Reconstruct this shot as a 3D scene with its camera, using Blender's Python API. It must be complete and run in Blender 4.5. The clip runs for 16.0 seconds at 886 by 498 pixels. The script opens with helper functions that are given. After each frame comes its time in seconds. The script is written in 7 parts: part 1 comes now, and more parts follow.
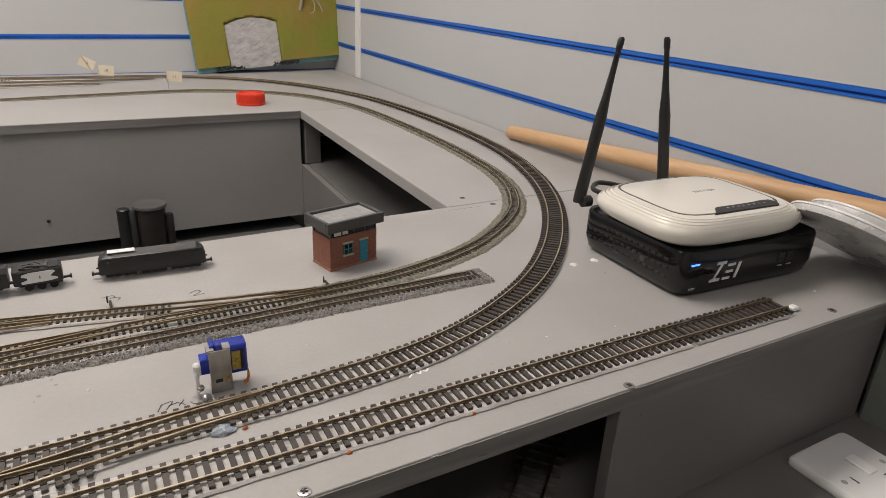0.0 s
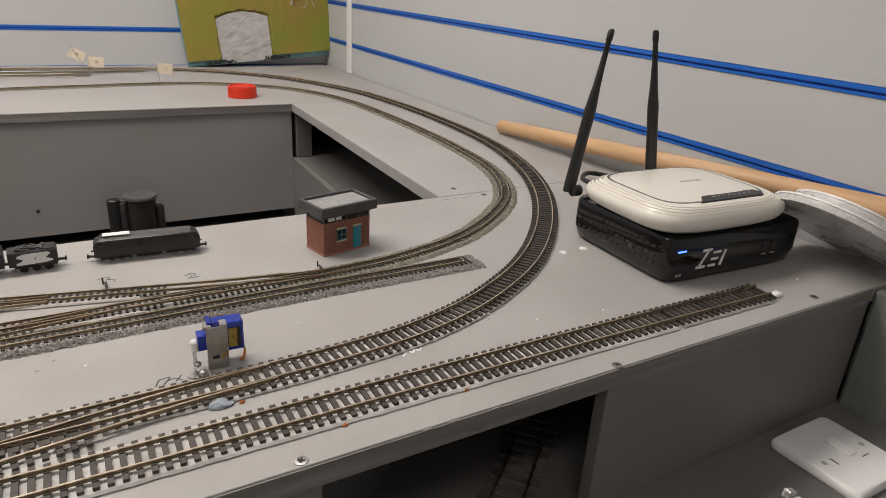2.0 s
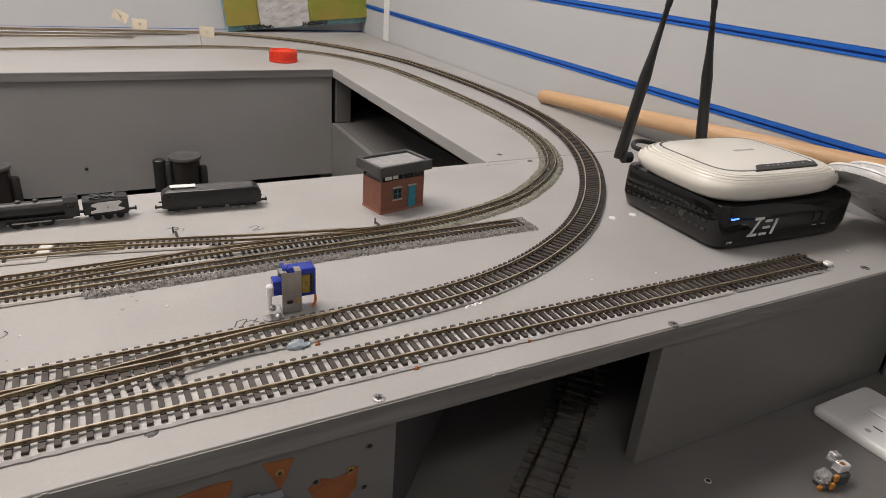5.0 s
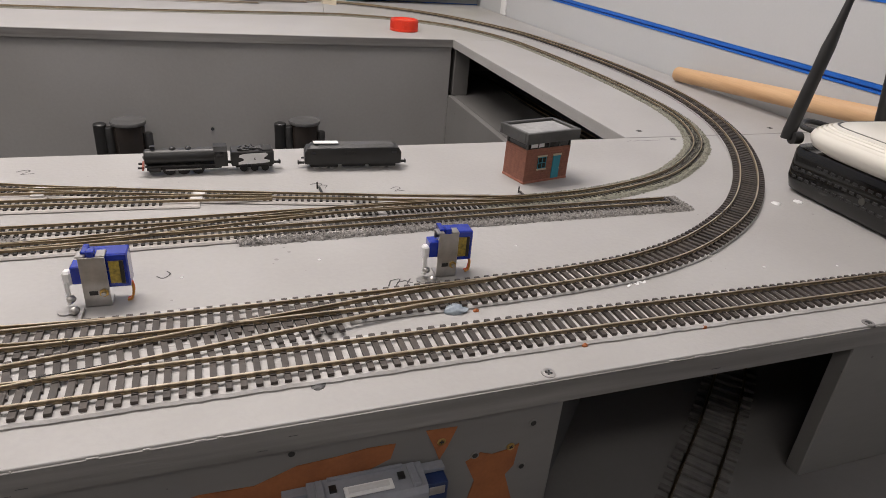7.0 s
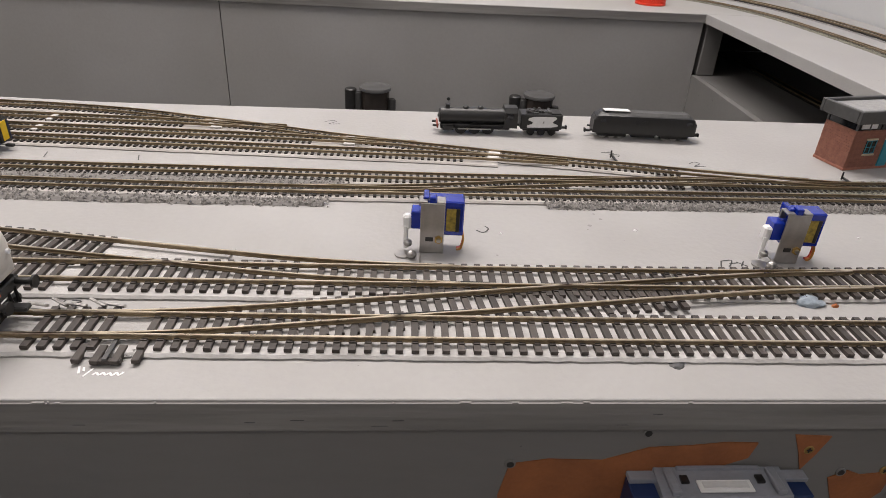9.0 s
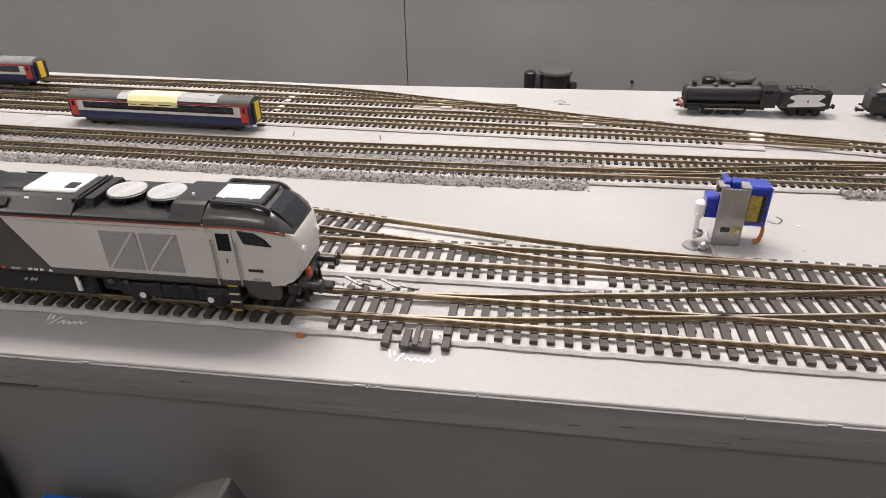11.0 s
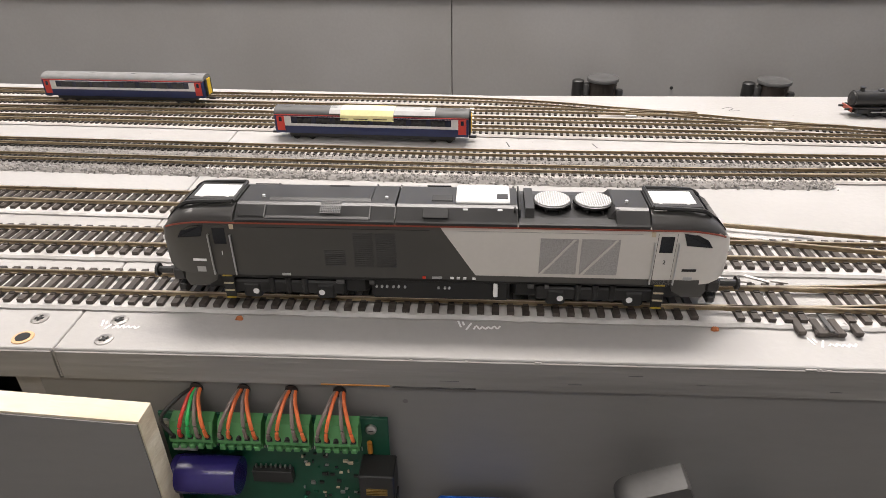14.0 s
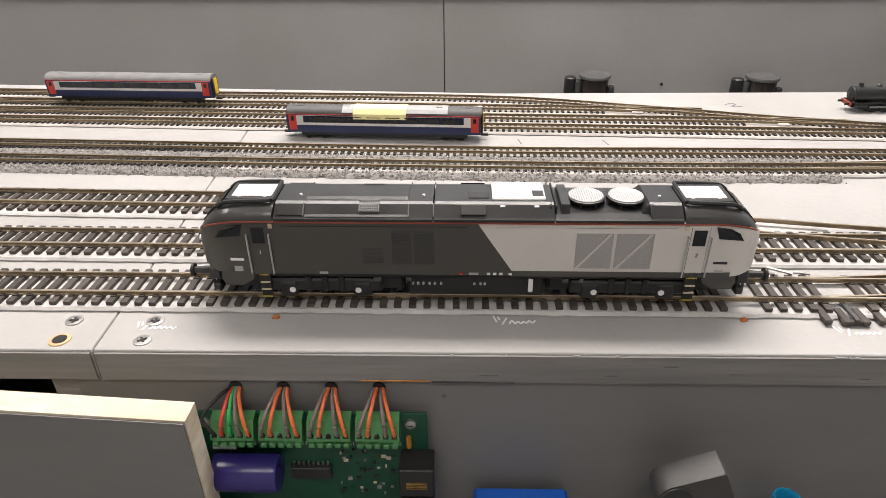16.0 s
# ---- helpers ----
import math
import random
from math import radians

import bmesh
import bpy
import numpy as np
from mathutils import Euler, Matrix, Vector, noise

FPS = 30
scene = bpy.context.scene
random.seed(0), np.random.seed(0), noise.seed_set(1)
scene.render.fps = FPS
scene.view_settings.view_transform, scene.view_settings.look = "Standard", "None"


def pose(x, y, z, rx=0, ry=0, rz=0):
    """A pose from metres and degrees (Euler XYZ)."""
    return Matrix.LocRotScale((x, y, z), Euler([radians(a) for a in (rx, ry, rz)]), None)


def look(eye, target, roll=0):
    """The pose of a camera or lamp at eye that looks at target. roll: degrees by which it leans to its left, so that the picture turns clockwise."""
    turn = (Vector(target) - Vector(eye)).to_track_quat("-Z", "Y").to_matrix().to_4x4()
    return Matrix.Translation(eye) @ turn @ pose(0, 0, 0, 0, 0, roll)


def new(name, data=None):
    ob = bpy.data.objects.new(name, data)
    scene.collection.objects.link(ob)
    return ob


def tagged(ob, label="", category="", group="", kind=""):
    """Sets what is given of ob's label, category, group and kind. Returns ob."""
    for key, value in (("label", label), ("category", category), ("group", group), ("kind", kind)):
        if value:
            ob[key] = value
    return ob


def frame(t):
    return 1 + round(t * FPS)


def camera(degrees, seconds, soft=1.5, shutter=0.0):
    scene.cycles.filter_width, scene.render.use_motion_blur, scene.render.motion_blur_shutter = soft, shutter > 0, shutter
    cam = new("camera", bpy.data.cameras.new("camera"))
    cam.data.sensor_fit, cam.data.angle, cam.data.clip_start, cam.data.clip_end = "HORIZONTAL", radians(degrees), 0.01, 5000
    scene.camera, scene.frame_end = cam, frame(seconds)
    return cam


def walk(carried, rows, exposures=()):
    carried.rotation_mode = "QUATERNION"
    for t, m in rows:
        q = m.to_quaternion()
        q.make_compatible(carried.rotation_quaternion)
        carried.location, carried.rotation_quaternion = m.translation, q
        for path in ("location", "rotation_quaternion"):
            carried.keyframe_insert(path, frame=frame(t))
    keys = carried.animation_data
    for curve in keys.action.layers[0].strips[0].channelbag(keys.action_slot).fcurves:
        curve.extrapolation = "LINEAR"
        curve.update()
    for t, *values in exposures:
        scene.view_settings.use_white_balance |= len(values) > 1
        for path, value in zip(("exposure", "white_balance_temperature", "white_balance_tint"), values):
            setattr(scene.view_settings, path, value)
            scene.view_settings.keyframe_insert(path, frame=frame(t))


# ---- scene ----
cam = camera(68.9, 16.0, soft=0.6)
PATH = [
    (0, (0.471, -0.272, 0.264), (1.399, 1.329, -0.495), 2.7),
    (0.5, (0.471, -0.274, 0.262), (1.419, 1.317, -0.493), 3.3),
    (1, (0.47, -0.276, 0.26), (1.434, 1.311, -0.484), 3.5),
    (1.5, (0.466, -0.282, 0.256), (1.433, 1.303, -0.489), 3.3),
    (2, (0.461, -0.283, 0.255), (1.42, 1.3, -0.502), 3.5),
    (2.5, (0.456, -0.287, 0.252), (1.408, 1.297, -0.513), 3.6),
    (3, (0.451, -0.287, 0.251), (1.393, 1.295, -0.53), 3.6),
    (5.3, (0.418, -0.282, 0.242), (1.295, 1.31, -0.591), 4.7),
    (5.5, (0.415, -0.278, 0.237), (1.274, 1.326, -0.593), 4.7),
    (6, (0.407, -0.266, 0.232), (1.212, 1.355, -0.62), 4.6),
    (6.5, (0.397, -0.255, 0.226), (1.139, 1.384, -0.648), 4.8),
    (7, (0.383, -0.242, 0.217), (1.041, 1.42, -0.68), 5.1),
    (7.5, (0.363, -0.228, 0.208), (0.884, 1.474, -0.704), 4.7),
    (8, (0.345, -0.221, 0.201), (0.752, 1.5, -0.733), 4.4),
    (8.5, (0.32, -0.212, 0.194), (0.58, 1.526, -0.761), 3.9),
    (9, (0.295, -0.207, 0.189), (0.436, 1.535, -0.785), 3.2),
    (9.5, (0.273, -0.204, 0.181), (0.311, 1.533, -0.808), 2.2),
    (9.7, (0.263, -0.206, 0.184), (0.275, 1.53, -0.809), 2.1),
    (11.8, (0.171, -0.175, 0.163), (-0.217, 1.507, -0.847), -2.2),
    (12, (0.157, -0.175, 0.162), (-0.243, 1.51, -0.839), -2.0),
    (12.5, (0.125, -0.183, 0.165), (-0.304, 1.505, -0.818), -2.7),
    (13, (0.068, -0.2, 0.171), (-0.223, 1.507, -0.829), -2.6),
    (13.5, (0.031, -0.213, 0.178), (-0.113, 1.515, -0.817), -1.2),
    (14, (0.006, -0.224, 0.184), (-0.096, 1.509, -0.808), -0.7),
    (14.5, (-0.012, -0.227, 0.182), (-0.097, 1.5, -0.823), -0.8),
    (15, (-0.013, -0.228, 0.182), (-0.062, 1.496, -0.831), -1.0),
    (15.5, (-0.014, -0.229, 0.184), (-0.048, 1.496, -0.827), -0.8),
    (16, (-0.019, -0.229, 0.186), (-0.067, 1.503, -0.813), -0.6),
]
walk(cam, [(t, look(eye, target, roll)) for t, eye, target, roll in PATH],
     [(0, -0.29, 6750, 12), (3, -0.29, 6750, 12), (6, -0.15, 6550, 13), (8.5, -0.12, 6450, 14), (9.5, 0.08, 6450, 13), (12, 0.46, 6400, 13), (14.5, 0.56, 6500, 12), (16, 0.56, 6500, 12)])

# ---- world and lights ----
world = bpy.data.worlds.new("world")
scene.world = world
world.use_nodes = True
world.node_tree.nodes["Background"].inputs[0].default_value = (0.9, 0.93, 1.0, 1)
world.node_tree.nodes["Background"].inputs[1].default_value = 0.05


def ceiling_lamp(x, y, sx, sy, power):
    data = bpy.data.lights.new("panel_light", "AREA")
    data.shape, data.size, data.size_y, data.energy = "RECTANGLE", sx, sy, power
    data.color = (1.0, 0.935, 0.87)
    ob = new("panel_light", data)
    ob.location = (x, y, 1.495)
    return ob


LAMPS = [(0.08, 0.78, 1.4, 0.5, 34.0), (-0.1, -0.95, 1.2, 0.3, 5.5), (-1.5, 0.3, 0.3, 1.2, 8.0)]
for lamp in LAMPS:
    ceiling_lamp(*lamp)


# ---- materials ----
def material(name, c1, c2=None, rough=0.5, metal=0.0, scale=30.0, bump=0.0, bscale=400.0, rnd=0.0, fine=0.12,
             island=False, coat=0.0, stretch=None, trans=0.0):
    """Two-scale mottled surface with fine relief."""
    m = bpy.data.materials.new(name)
    m.use_nodes = True
    nt = m.node_tree
    b = nt.nodes["Principled BSDF"]
    tc = nt.nodes.new("ShaderNodeTexCoord")
    src = tc.outputs["Object"]
    if stretch:
        mp = nt.nodes.new("ShaderNodeMapping")
        mp.inputs["Scale"].default_value = stretch
        nt.links.new(src, mp.inputs["Vector"])
        src = mp.outputs["Vector"]
    c2 = c2 or tuple(v * 0.82 for v in c1)
    n1 = nt.nodes.new("ShaderNodeTexNoise")
    n1.inputs["Scale"].default_value, n1.inputs["Detail"].default_value = scale, 5
    nt.links.new(src, n1.inputs["Vector"])
    ramp = nt.nodes.new("ShaderNodeValToRGB")
    ramp.color_ramp.elements[0].position, ramp.color_ramp.elements[1].position = 0.32, 0.68
    ramp.color_ramp.elements[0].color, ramp.color_ramp.elements[1].color = (*c2, 1), (*c1, 1)
    nt.links.new(n1.outputs["Fac"], ramp.inputs["Fac"])
    n2 = nt.nodes.new("ShaderNodeTexNoise")
    n2.inputs["Scale"].default_value, n2.inputs["Detail"].default_value = bscale, 3
    nt.links.new(src, n2.inputs["Vector"])
    hsv = nt.nodes.new("ShaderNodeHueSaturation")
    nt.links.new(ramp.outputs["Color"], hsv.inputs["Color"])
    val = nt.nodes.new("ShaderNodeMapRange")
    val.inputs["To Min"].default_value, val.inputs["To Max"].default_value = 1 - fine, 1 + fine
    nt.links.new(n2.outputs["Fac"], val.inputs["Value"])
    last = val.outputs["Result"]
    if rnd:
        if island:
            geo = nt.nodes.new("ShaderNodeNewGeometry")
            r = geo.outputs["Random Per Island"]
        else:
            info = nt.nodes.new("ShaderNodeObjectInfo")
            r = info.outputs["Random"]
        mr = nt.nodes.new("ShaderNodeMapRange")
        mr.inputs["To Min"].default_value, mr.inputs["To Max"].default_value = 1 - rnd, 1 + rnd
        nt.links.new(r, mr.inputs["Value"])
        mul = nt.nodes.new("ShaderNodeMath")
        mul.operation = "MULTIPLY"
        nt.links.new(last, mul.inputs[0])
        nt.links.new(mr.outputs["Result"], mul.inputs[1])
        last = mul.outputs["Value"]
    nt.links.new(last, hsv.inputs["Value"])
    nt.links.new(hsv.outputs["Color"], b.inputs["Base Color"])
    rr = nt.nodes.new("ShaderNodeMapRange")
    rr.inputs["To Min"].default_value, rr.inputs["To Max"].default_value = max(rough - 0.08, 0.02), min(rough + 0.08, 1)
    nt.links.new(n1.outputs["Fac"], rr.inputs["Value"])
    nt.links.new(rr.outputs["Result"], b.inputs["Roughness"])
    b.inputs["Metallic"].default_value = metal
    b.inputs["Coat Weight"].default_value = coat
    b.inputs["Transmission Weight"].default_value = trans
    if bump:
        bp = nt.nodes.new("ShaderNodeBump")
        bp.inputs["Strength"].default_value, bp.inputs["Distance"].default_value = bump, 0.001
        nt.links.new(n2.outputs["Fac"], bp.inputs["Height"])
        nt.links.new(bp.outputs["Normal"], b.inputs["Normal"])
    return m


def glow(name, colour, strength):
    m = bpy.data.materials.new(name)
    m.use_nodes = True
    b = m.node_tree.nodes["Principled BSDF"]
    b.inputs["Base Color"].default_value = (*colour, 1)
    b.inputs["Emission Color"].default_value = (*colour, 1)
    b.inputs["Emission Strength"].default_value = strength
    return m


def gm(v, warm=0.0):
    return (v * (1 + warm), v, v * (1 - warm))


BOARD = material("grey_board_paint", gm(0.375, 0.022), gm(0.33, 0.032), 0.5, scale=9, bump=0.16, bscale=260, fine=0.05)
# board grey with light put into the colour: far fascia lighter, front darker
FAR_FASCIA = material("grey_paint_far_lit", gm(0.305, 0.02), gm(0.275, 0.03), 0.45, scale=5, bump=0.2, bscale=180, fine=0.05)
FASCIA = material("grey_paint_shaded", gm(0.178, 0.025), gm(0.138, 0.035), 0.5, scale=7, bump=0.2, bscale=180, fine=0.05, stretch=(0.3, 1, 1))
EDGE = material("painted_ply_edge", gm(0.24, 0.035), gm(0.12, 0.05), 0.6, scale=25, bump=0.4, bscale=140, stretch=(0.15, 1, 2.5))
# shade of the tunnel and well recesses, put into the panel colour
DARK_IN = material("inner_paint_shaded", gm(0.09), gm(0.07), 0.7, scale=8)
SHELF = material("grey_shelf_paint", gm(0.15, 0.03), gm(0.12, 0.03), 0.45, scale=8, bump=0.15, bscale=250, fine=0.05)
PILLAR = material("grey_green_paint", (0.21, 0.23, 0.21), (0.17, 0.185, 0.17), 0.5, scale=12, bump=0.3, bscale=160)


def specks(m, scale, limit, colour, amount):
    """Scattered small stains over a painted surface."""
    nt = m.node_tree
    b = nt.nodes["Principled BSDF"]
    link = b.inputs["Base Color"].links[0]
    src = link.from_socket
    tc = nt.nodes.new("ShaderNodeTexCoord")
    vor = nt.nodes.new("ShaderNodeTexVoronoi")
    vor.inputs["Scale"].default_value = scale
    nt.links.new(tc.outputs["Object"], vor.inputs["Vector"])
    patch = nt.nodes.new("ShaderNodeTexNoise")
    patch.inputs["Scale"].default_value = scale * 0.23
    nt.links.new(tc.outputs["Object"], patch.inputs["Vector"])
    lim = nt.nodes.new("ShaderNodeMapRange")
    lim.inputs["From Min"].default_value, lim.inputs["From Max"].default_value = 0.5, 0.75
    lim.inputs["To Min"].default_value, lim.inputs["To Max"].default_value = 0.0, limit
    nt.links.new(patch.outputs["Fac"], lim.inputs["Value"])
    less = nt.nodes.new("ShaderNodeMath")
    less.operation = "LESS_THAN"
    nt.links.new(vor.outputs["Distance"], less.inputs[0])
    nt.links.new(lim.outputs["Result"], less.inputs[1])
    amt = nt.nodes.new("ShaderNodeMath")
    amt.operation = "MULTIPLY"
    amt.inputs[1].default_value = amount
    nt.links.new(less.outputs["Value"], amt.inputs[0])
    mix = nt.nodes.new("ShaderNodeMix")
    mix.data_type = "RGBA"
    nt.links.new(amt.outputs["Value"], mix.inputs["Factor"])
    nt.links.new(src, mix.inputs["A"])
    mix.inputs["B"].default_value = (*colour, 1)
    nt.links.new(mix.outputs["Result"], b.inputs["Base Color"])


specks(BOARD, 85, 0.14, (0.16, 0.15, 0.14), 0.6)
specks(FASCIA, 60, 0.12, (0.07, 0.065, 0.06), 0.6)
ROUGH_WOOD = material("raw_ply", (0.68, 0.63, 0.52), (0.50, 0.42, 0.30), 0.75, scale=40, bump=0.5, bscale=200, stretch=(0.3, 1, 3))
MDF = material("bare_brown_hardboard", (0.30, 0.105, 0.035), (0.22, 0.075, 0.025), 0.75, scale=60, bump=0.3)
DOWEL = material("beech_wood", (0.62, 0.40, 0.22), (0.52, 0.31, 0.16), 0.5, scale=12, bump=0.15, stretch=(6, 0.4, 6), bscale=120)
WALL = material("white_laminate", gm(0.52, -0.018), gm(0.495, -0.018), 0.55, scale=3, bump=0.06, bscale=300, fine=0.03)
TRIM = material("white_trim", gm(0.78), gm(0.72), 0.45, scale=10)
BLUE_INSERT = material("blue_plastic_insert", (0.012, 0.135, 0.58), (0.01, 0.115, 0.50), 0.32, scale=10)
BLUE_DEEP = material("blue_groove", (0.012, 0.090, 0.45), (0.010, 0.078, 0.39), 0.4, scale=10)
PLASTER = material("painted_plaster", gm(0.6, 0.02), gm(0.56, 0.02), 0.8, scale=2)
CARPET = material("grey_carpet", gm(0.11), gm(0.08), 0.95, scale=80, bump=0.8, bscale=900)
RAIL_N = material("tarnished_small_rail", (0.74, 0.63, 0.46), (0.55, 0.45, 0.30), 0.32, metal=1.0, scale=60, bscale=900)
RAIL = material("nickel_silver_rail", (0.80, 0.70, 0.55), (0.62, 0.52, 0.38), 0.30, metal=1.0, scale=60, bscale=900)
# darker metal that paints the shadow line below the rail head
RAIL_SIDE = material("shaded_rail_side", (0.34, 0.27, 0.175), (0.21, 0.16, 0.10), 0.42, metal=0.7, scale=90, bscale=900)
RAIL_DULL = material("dull_brown_rail", (0.33, 0.27, 0.19), (0.24, 0.185, 0.125), 0.36, metal=1.0, scale=60, bscale=900)
SLEEPER = material("dark_brown_sleeper_plastic", (0.060, 0.049, 0.042), (0.040, 0.033, 0.029), 0.55, scale=200, rnd=0.3)
WIDE_SLEEPER = material("dusty_grey_sleeper", gm(0.12, 0.05), gm(0.08, 0.05), 0.7, scale=120, rnd=0.2)
NSLEEPER = material("dark_sleeper_plastic_small", (0.028, 0.024, 0.021), (0.018, 0.016, 0.014), 0.65, scale=200, rnd=0.3, island=True)
FOAM = material("white_foam_bed", gm(0.54, 0.02), gm(0.36, 0.035), 0.8, scale=28, bump=0.5, bscale=300)
FOAM_GAP = material("clean_foam_gap", gm(0.62, 0.02), gm(0.50, 0.03), 0.8, scale=60, bump=0.3)
FOAM_N = material("dusty_foam_bed", gm(0.42, 0.05), gm(0.30, 0.07), 0.85, scale=35, bump=0.35, bscale=300)
FOAM_GREY = material("grey_foam_bed", gm(0.33, 0.02), gm(0.26, 0.03), 0.85, scale=35, bump=0.35, bscale=300)
STONE = material("grey_ballast", gm(0.25, 0.05), gm(0.18, 0.06), 0.9, scale=300, rnd=0.5, island=True)
STONE_GREEN = material("weathered_ballast", (0.26, 0.255, 0.205), (0.19, 0.185, 0.15), 0.9, scale=200, rnd=0.45, island=True)
BLACK = material("satin_black_plastic", gm(0.018), gm(0.013), 0.42, scale=60)
GLOSS = material("gloss_black_plastic", gm(0.008), gm(0.006), 0.08, scale=10, fine=0.02)
CREAM = material("white_router_plastic", (0.74, 0.715, 0.655), (0.72, 0.695, 0.63), 0.3, scale=5, fine=0.02)
GREY_INK = material("grey_ink", gm(0.4), gm(0.36), 0.5)
WHITE = material("white_plastic", gm(0.78), gm(0.74), 0.35, scale=20, fine=0.03)
PAPER = material("cream_paper", (0.74, 0.66, 0.53), (0.69, 0.60, 0.46), 0.8, scale=60)
INK = material("dark_pencil", gm(0.06), gm(0.04), 0.7)
CHALK = material("white_pen", gm(0.85), gm(0.8), 0.6)
RED = material("red_plastic", (0.72, 0.045, 0.015), (0.62, 0.035, 0.012), 0.35, scale=30)
LIDCLEAR = material("cloudy_clear_plastic", gm(0.85), gm(0.8), 0.2, scale=30, trans=0.8)
LIDWHITE = material("cloudy_white_plastic", gm(0.82), gm(0.70), 0.28, scale=30, trans=0.25)
CHIP = material("scuffed_highlight_paint", gm(0.38, 0.03), gm(0.26, 0.05), 0.6, scale=200)
ROOF_LINE = material("grey_panel_line", gm(0.14), gm(0.10), 0.45)
STEP_YELLOW = material("dull_step_yellow", (0.42, 0.30, 0.03), (0.34, 0.24, 0.03), 0.5)
LED = glow("blue_led", (0.05, 0.16, 1.0), 4.0)
STEEL = material("zinc_steel", gm(0.5, 0.03), gm(0.38, 0.04), 0.38, metal=1.0, scale=90)
BRASS = material("brass_nut", (0.6, 0.42, 0.16), (0.45, 0.3, 0.1), 0.35, metal=1.0, scale=200)
SERVO_BLUE = material("blue_servo_case", (0.006, 0.035, 0.42), (0.004, 0.02, 0.25), 0.22, scale=40, coat=0.5)
GEAR = material("yellow_brass_motor", (0.5, 0.36, 0.06), (0.2, 0.15, 0.03), 0.4, scale=400)
LOCO_DARK = material("dark_grey_livery", (0.060, 0.058, 0.052), (0.054, 0.052, 0.047), 0.42, scale=40, fine=0.04)
LOCO_SILVER = material("silver_livery", (0.60, 0.575, 0.535), (0.57, 0.545, 0.51), 0.38, scale=40, fine=0.04, metal=0.1)
LOCO_ROOF = material("black_roof", gm(0.022), gm(0.017), 0.34, scale=60, fine=0.08)
CAB_GREY = material("satin_cab_grey", gm(0.045, 0.03), gm(0.036, 0.03), 0.3, scale=40, fine=0.05, coat=0.3)
LOCO_UNDER = material("black_underframe", gm(0.012), gm(0.008), 0.6, scale=100)
LOUVRE = material("dark_louvre", gm(0.050, 0.03), gm(0.045, 0.03), 0.5, scale=200)
LOCO_GRILLE = material("silver_mesh_grille", gm(0.421, 0.03), gm(0.316, 0.03), 0.5, scale=1500, bump=0.6, bscale=2500, metal=0.3)
LOCO_WIRE = material("bright_handrail", gm(0.5), gm(0.42), 0.3, metal=0.6)
ORANGE_LINE = material("orange_red_line", (0.30, 0.06, 0.03), (0.24, 0.045, 0.025), 0.45)
GLASS = material("dark_window_glass", (0.012, 0.014, 0.018), (0.01, 0.011, 0.014), 0.06, scale=10, fine=0.02)
YELLOW = material("warning_yellow", (0.75, 0.5, 0.02), (0.68, 0.44, 0.02), 0.4)
BUFFER_RED = material("red_orange_paint", (0.65, 0.12, 0.02), (0.5, 0.08, 0.02), 0.45)
COACH_BLUE = material("navy_coach_paint", (0.016, 0.028, 0.10), (0.013, 0.022, 0.08), 0.38, scale=60)
COACH_WHITE = material("white_coach_band", gm(0.66), gm(0.6), 0.4, scale=60)
COACH_RED = material("red_coach_door", (0.58, 0.05, 0.035), (0.48, 0.04, 0.03), 0.4)
COACH_DARK = material("charcoal_coach_roof", gm(0.075), gm(0.055), 0.55, scale=80)
COACH_ROOF = material("grey_coach_roof", gm(0.20), gm(0.155), 0.6, scale=80)
COACH_WIN = material("dark_blue_window", (0.010, 0.014, 0.035), (0.008, 0.01, 0.025), 0.1)
NOTE = material("yellow_paper_note", (0.83, 0.77, 0.42), (0.78, 0.71, 0.36), 0.75, scale=40)
TAPE = material("cloudy_tape", gm(0.42), gm(0.38), 0.25, scale=60)
BRICK = material("red_brown_brick", (0.33, 0.14, 0.095), (0.25, 0.10, 0.07), 0.8, scale=250, bump=0.4, bscale=900, rnd=0.2)
MORTAR = material("brown_mortar", (0.26, 0.135, 0.09), (0.2, 0.1, 0.07), 0.9, scale=200)
SLATE = material("dark_grey_fascia", gm(0.075), gm(0.055), 0.5, scale=100)
FELT = material("pale_grey_felt_roof", gm(0.33), gm(0.24), 0.8, scale=120, bump=0.4, bscale=900)
TEAL = material("teal_door_paint", (0.02, 0.25, 0.34), (0.018, 0.2, 0.28), 0.45)
STONE_SILL = material("stone_sill", (0.55, 0.47, 0.34), (0.5, 0.42, 0.3), 0.7)
PCB = material("green_circuit_board", (0.004, 0.066, 0.034), (0.003, 0.05, 0.026), 0.4, scale=120)
TERMINAL = material("green_terminal_plastic", (0.085, 0.28, 0.095), (0.065, 0.215, 0.075), 0.5, scale=60)
CAPACITOR = material("purple_blue_sleeve", (0.03, 0.022, 0.16), (0.022, 0.016, 0.12), 0.25)
WIRE_ORANGE = material("orange_wire", (0.72, 0.17, 0.05), (0.65, 0.14, 0.04), 0.4)
WIRE_GREY = material("grey_wire", (0.2, 0.16, 0.14), (0.17, 0.13, 0.12), 0.4)
WIRE_RED = material("red_wire", (0.6, 0.05, 0.03), (0.5, 0.04, 0.03), 0.4)
WIRE_GREEN = material("green_wire", (0.02, 0.4, 0.1), (0.02, 0.34, 0.08), 0.4)
MODULE_GREY = material("grey_module_case", (0.25, 0.26, 0.29), (0.22, 0.23, 0.26), 0.45, scale=40)
NAVY = material("navy_terminal", (0.012, 0.03, 0.1), (0.01, 0.024, 0.08), 0.4)
BIN = material("brown_black_canister", (0.035, 0.027, 0.023), (0.022, 0.018, 0.016), 0.25, scale=20)
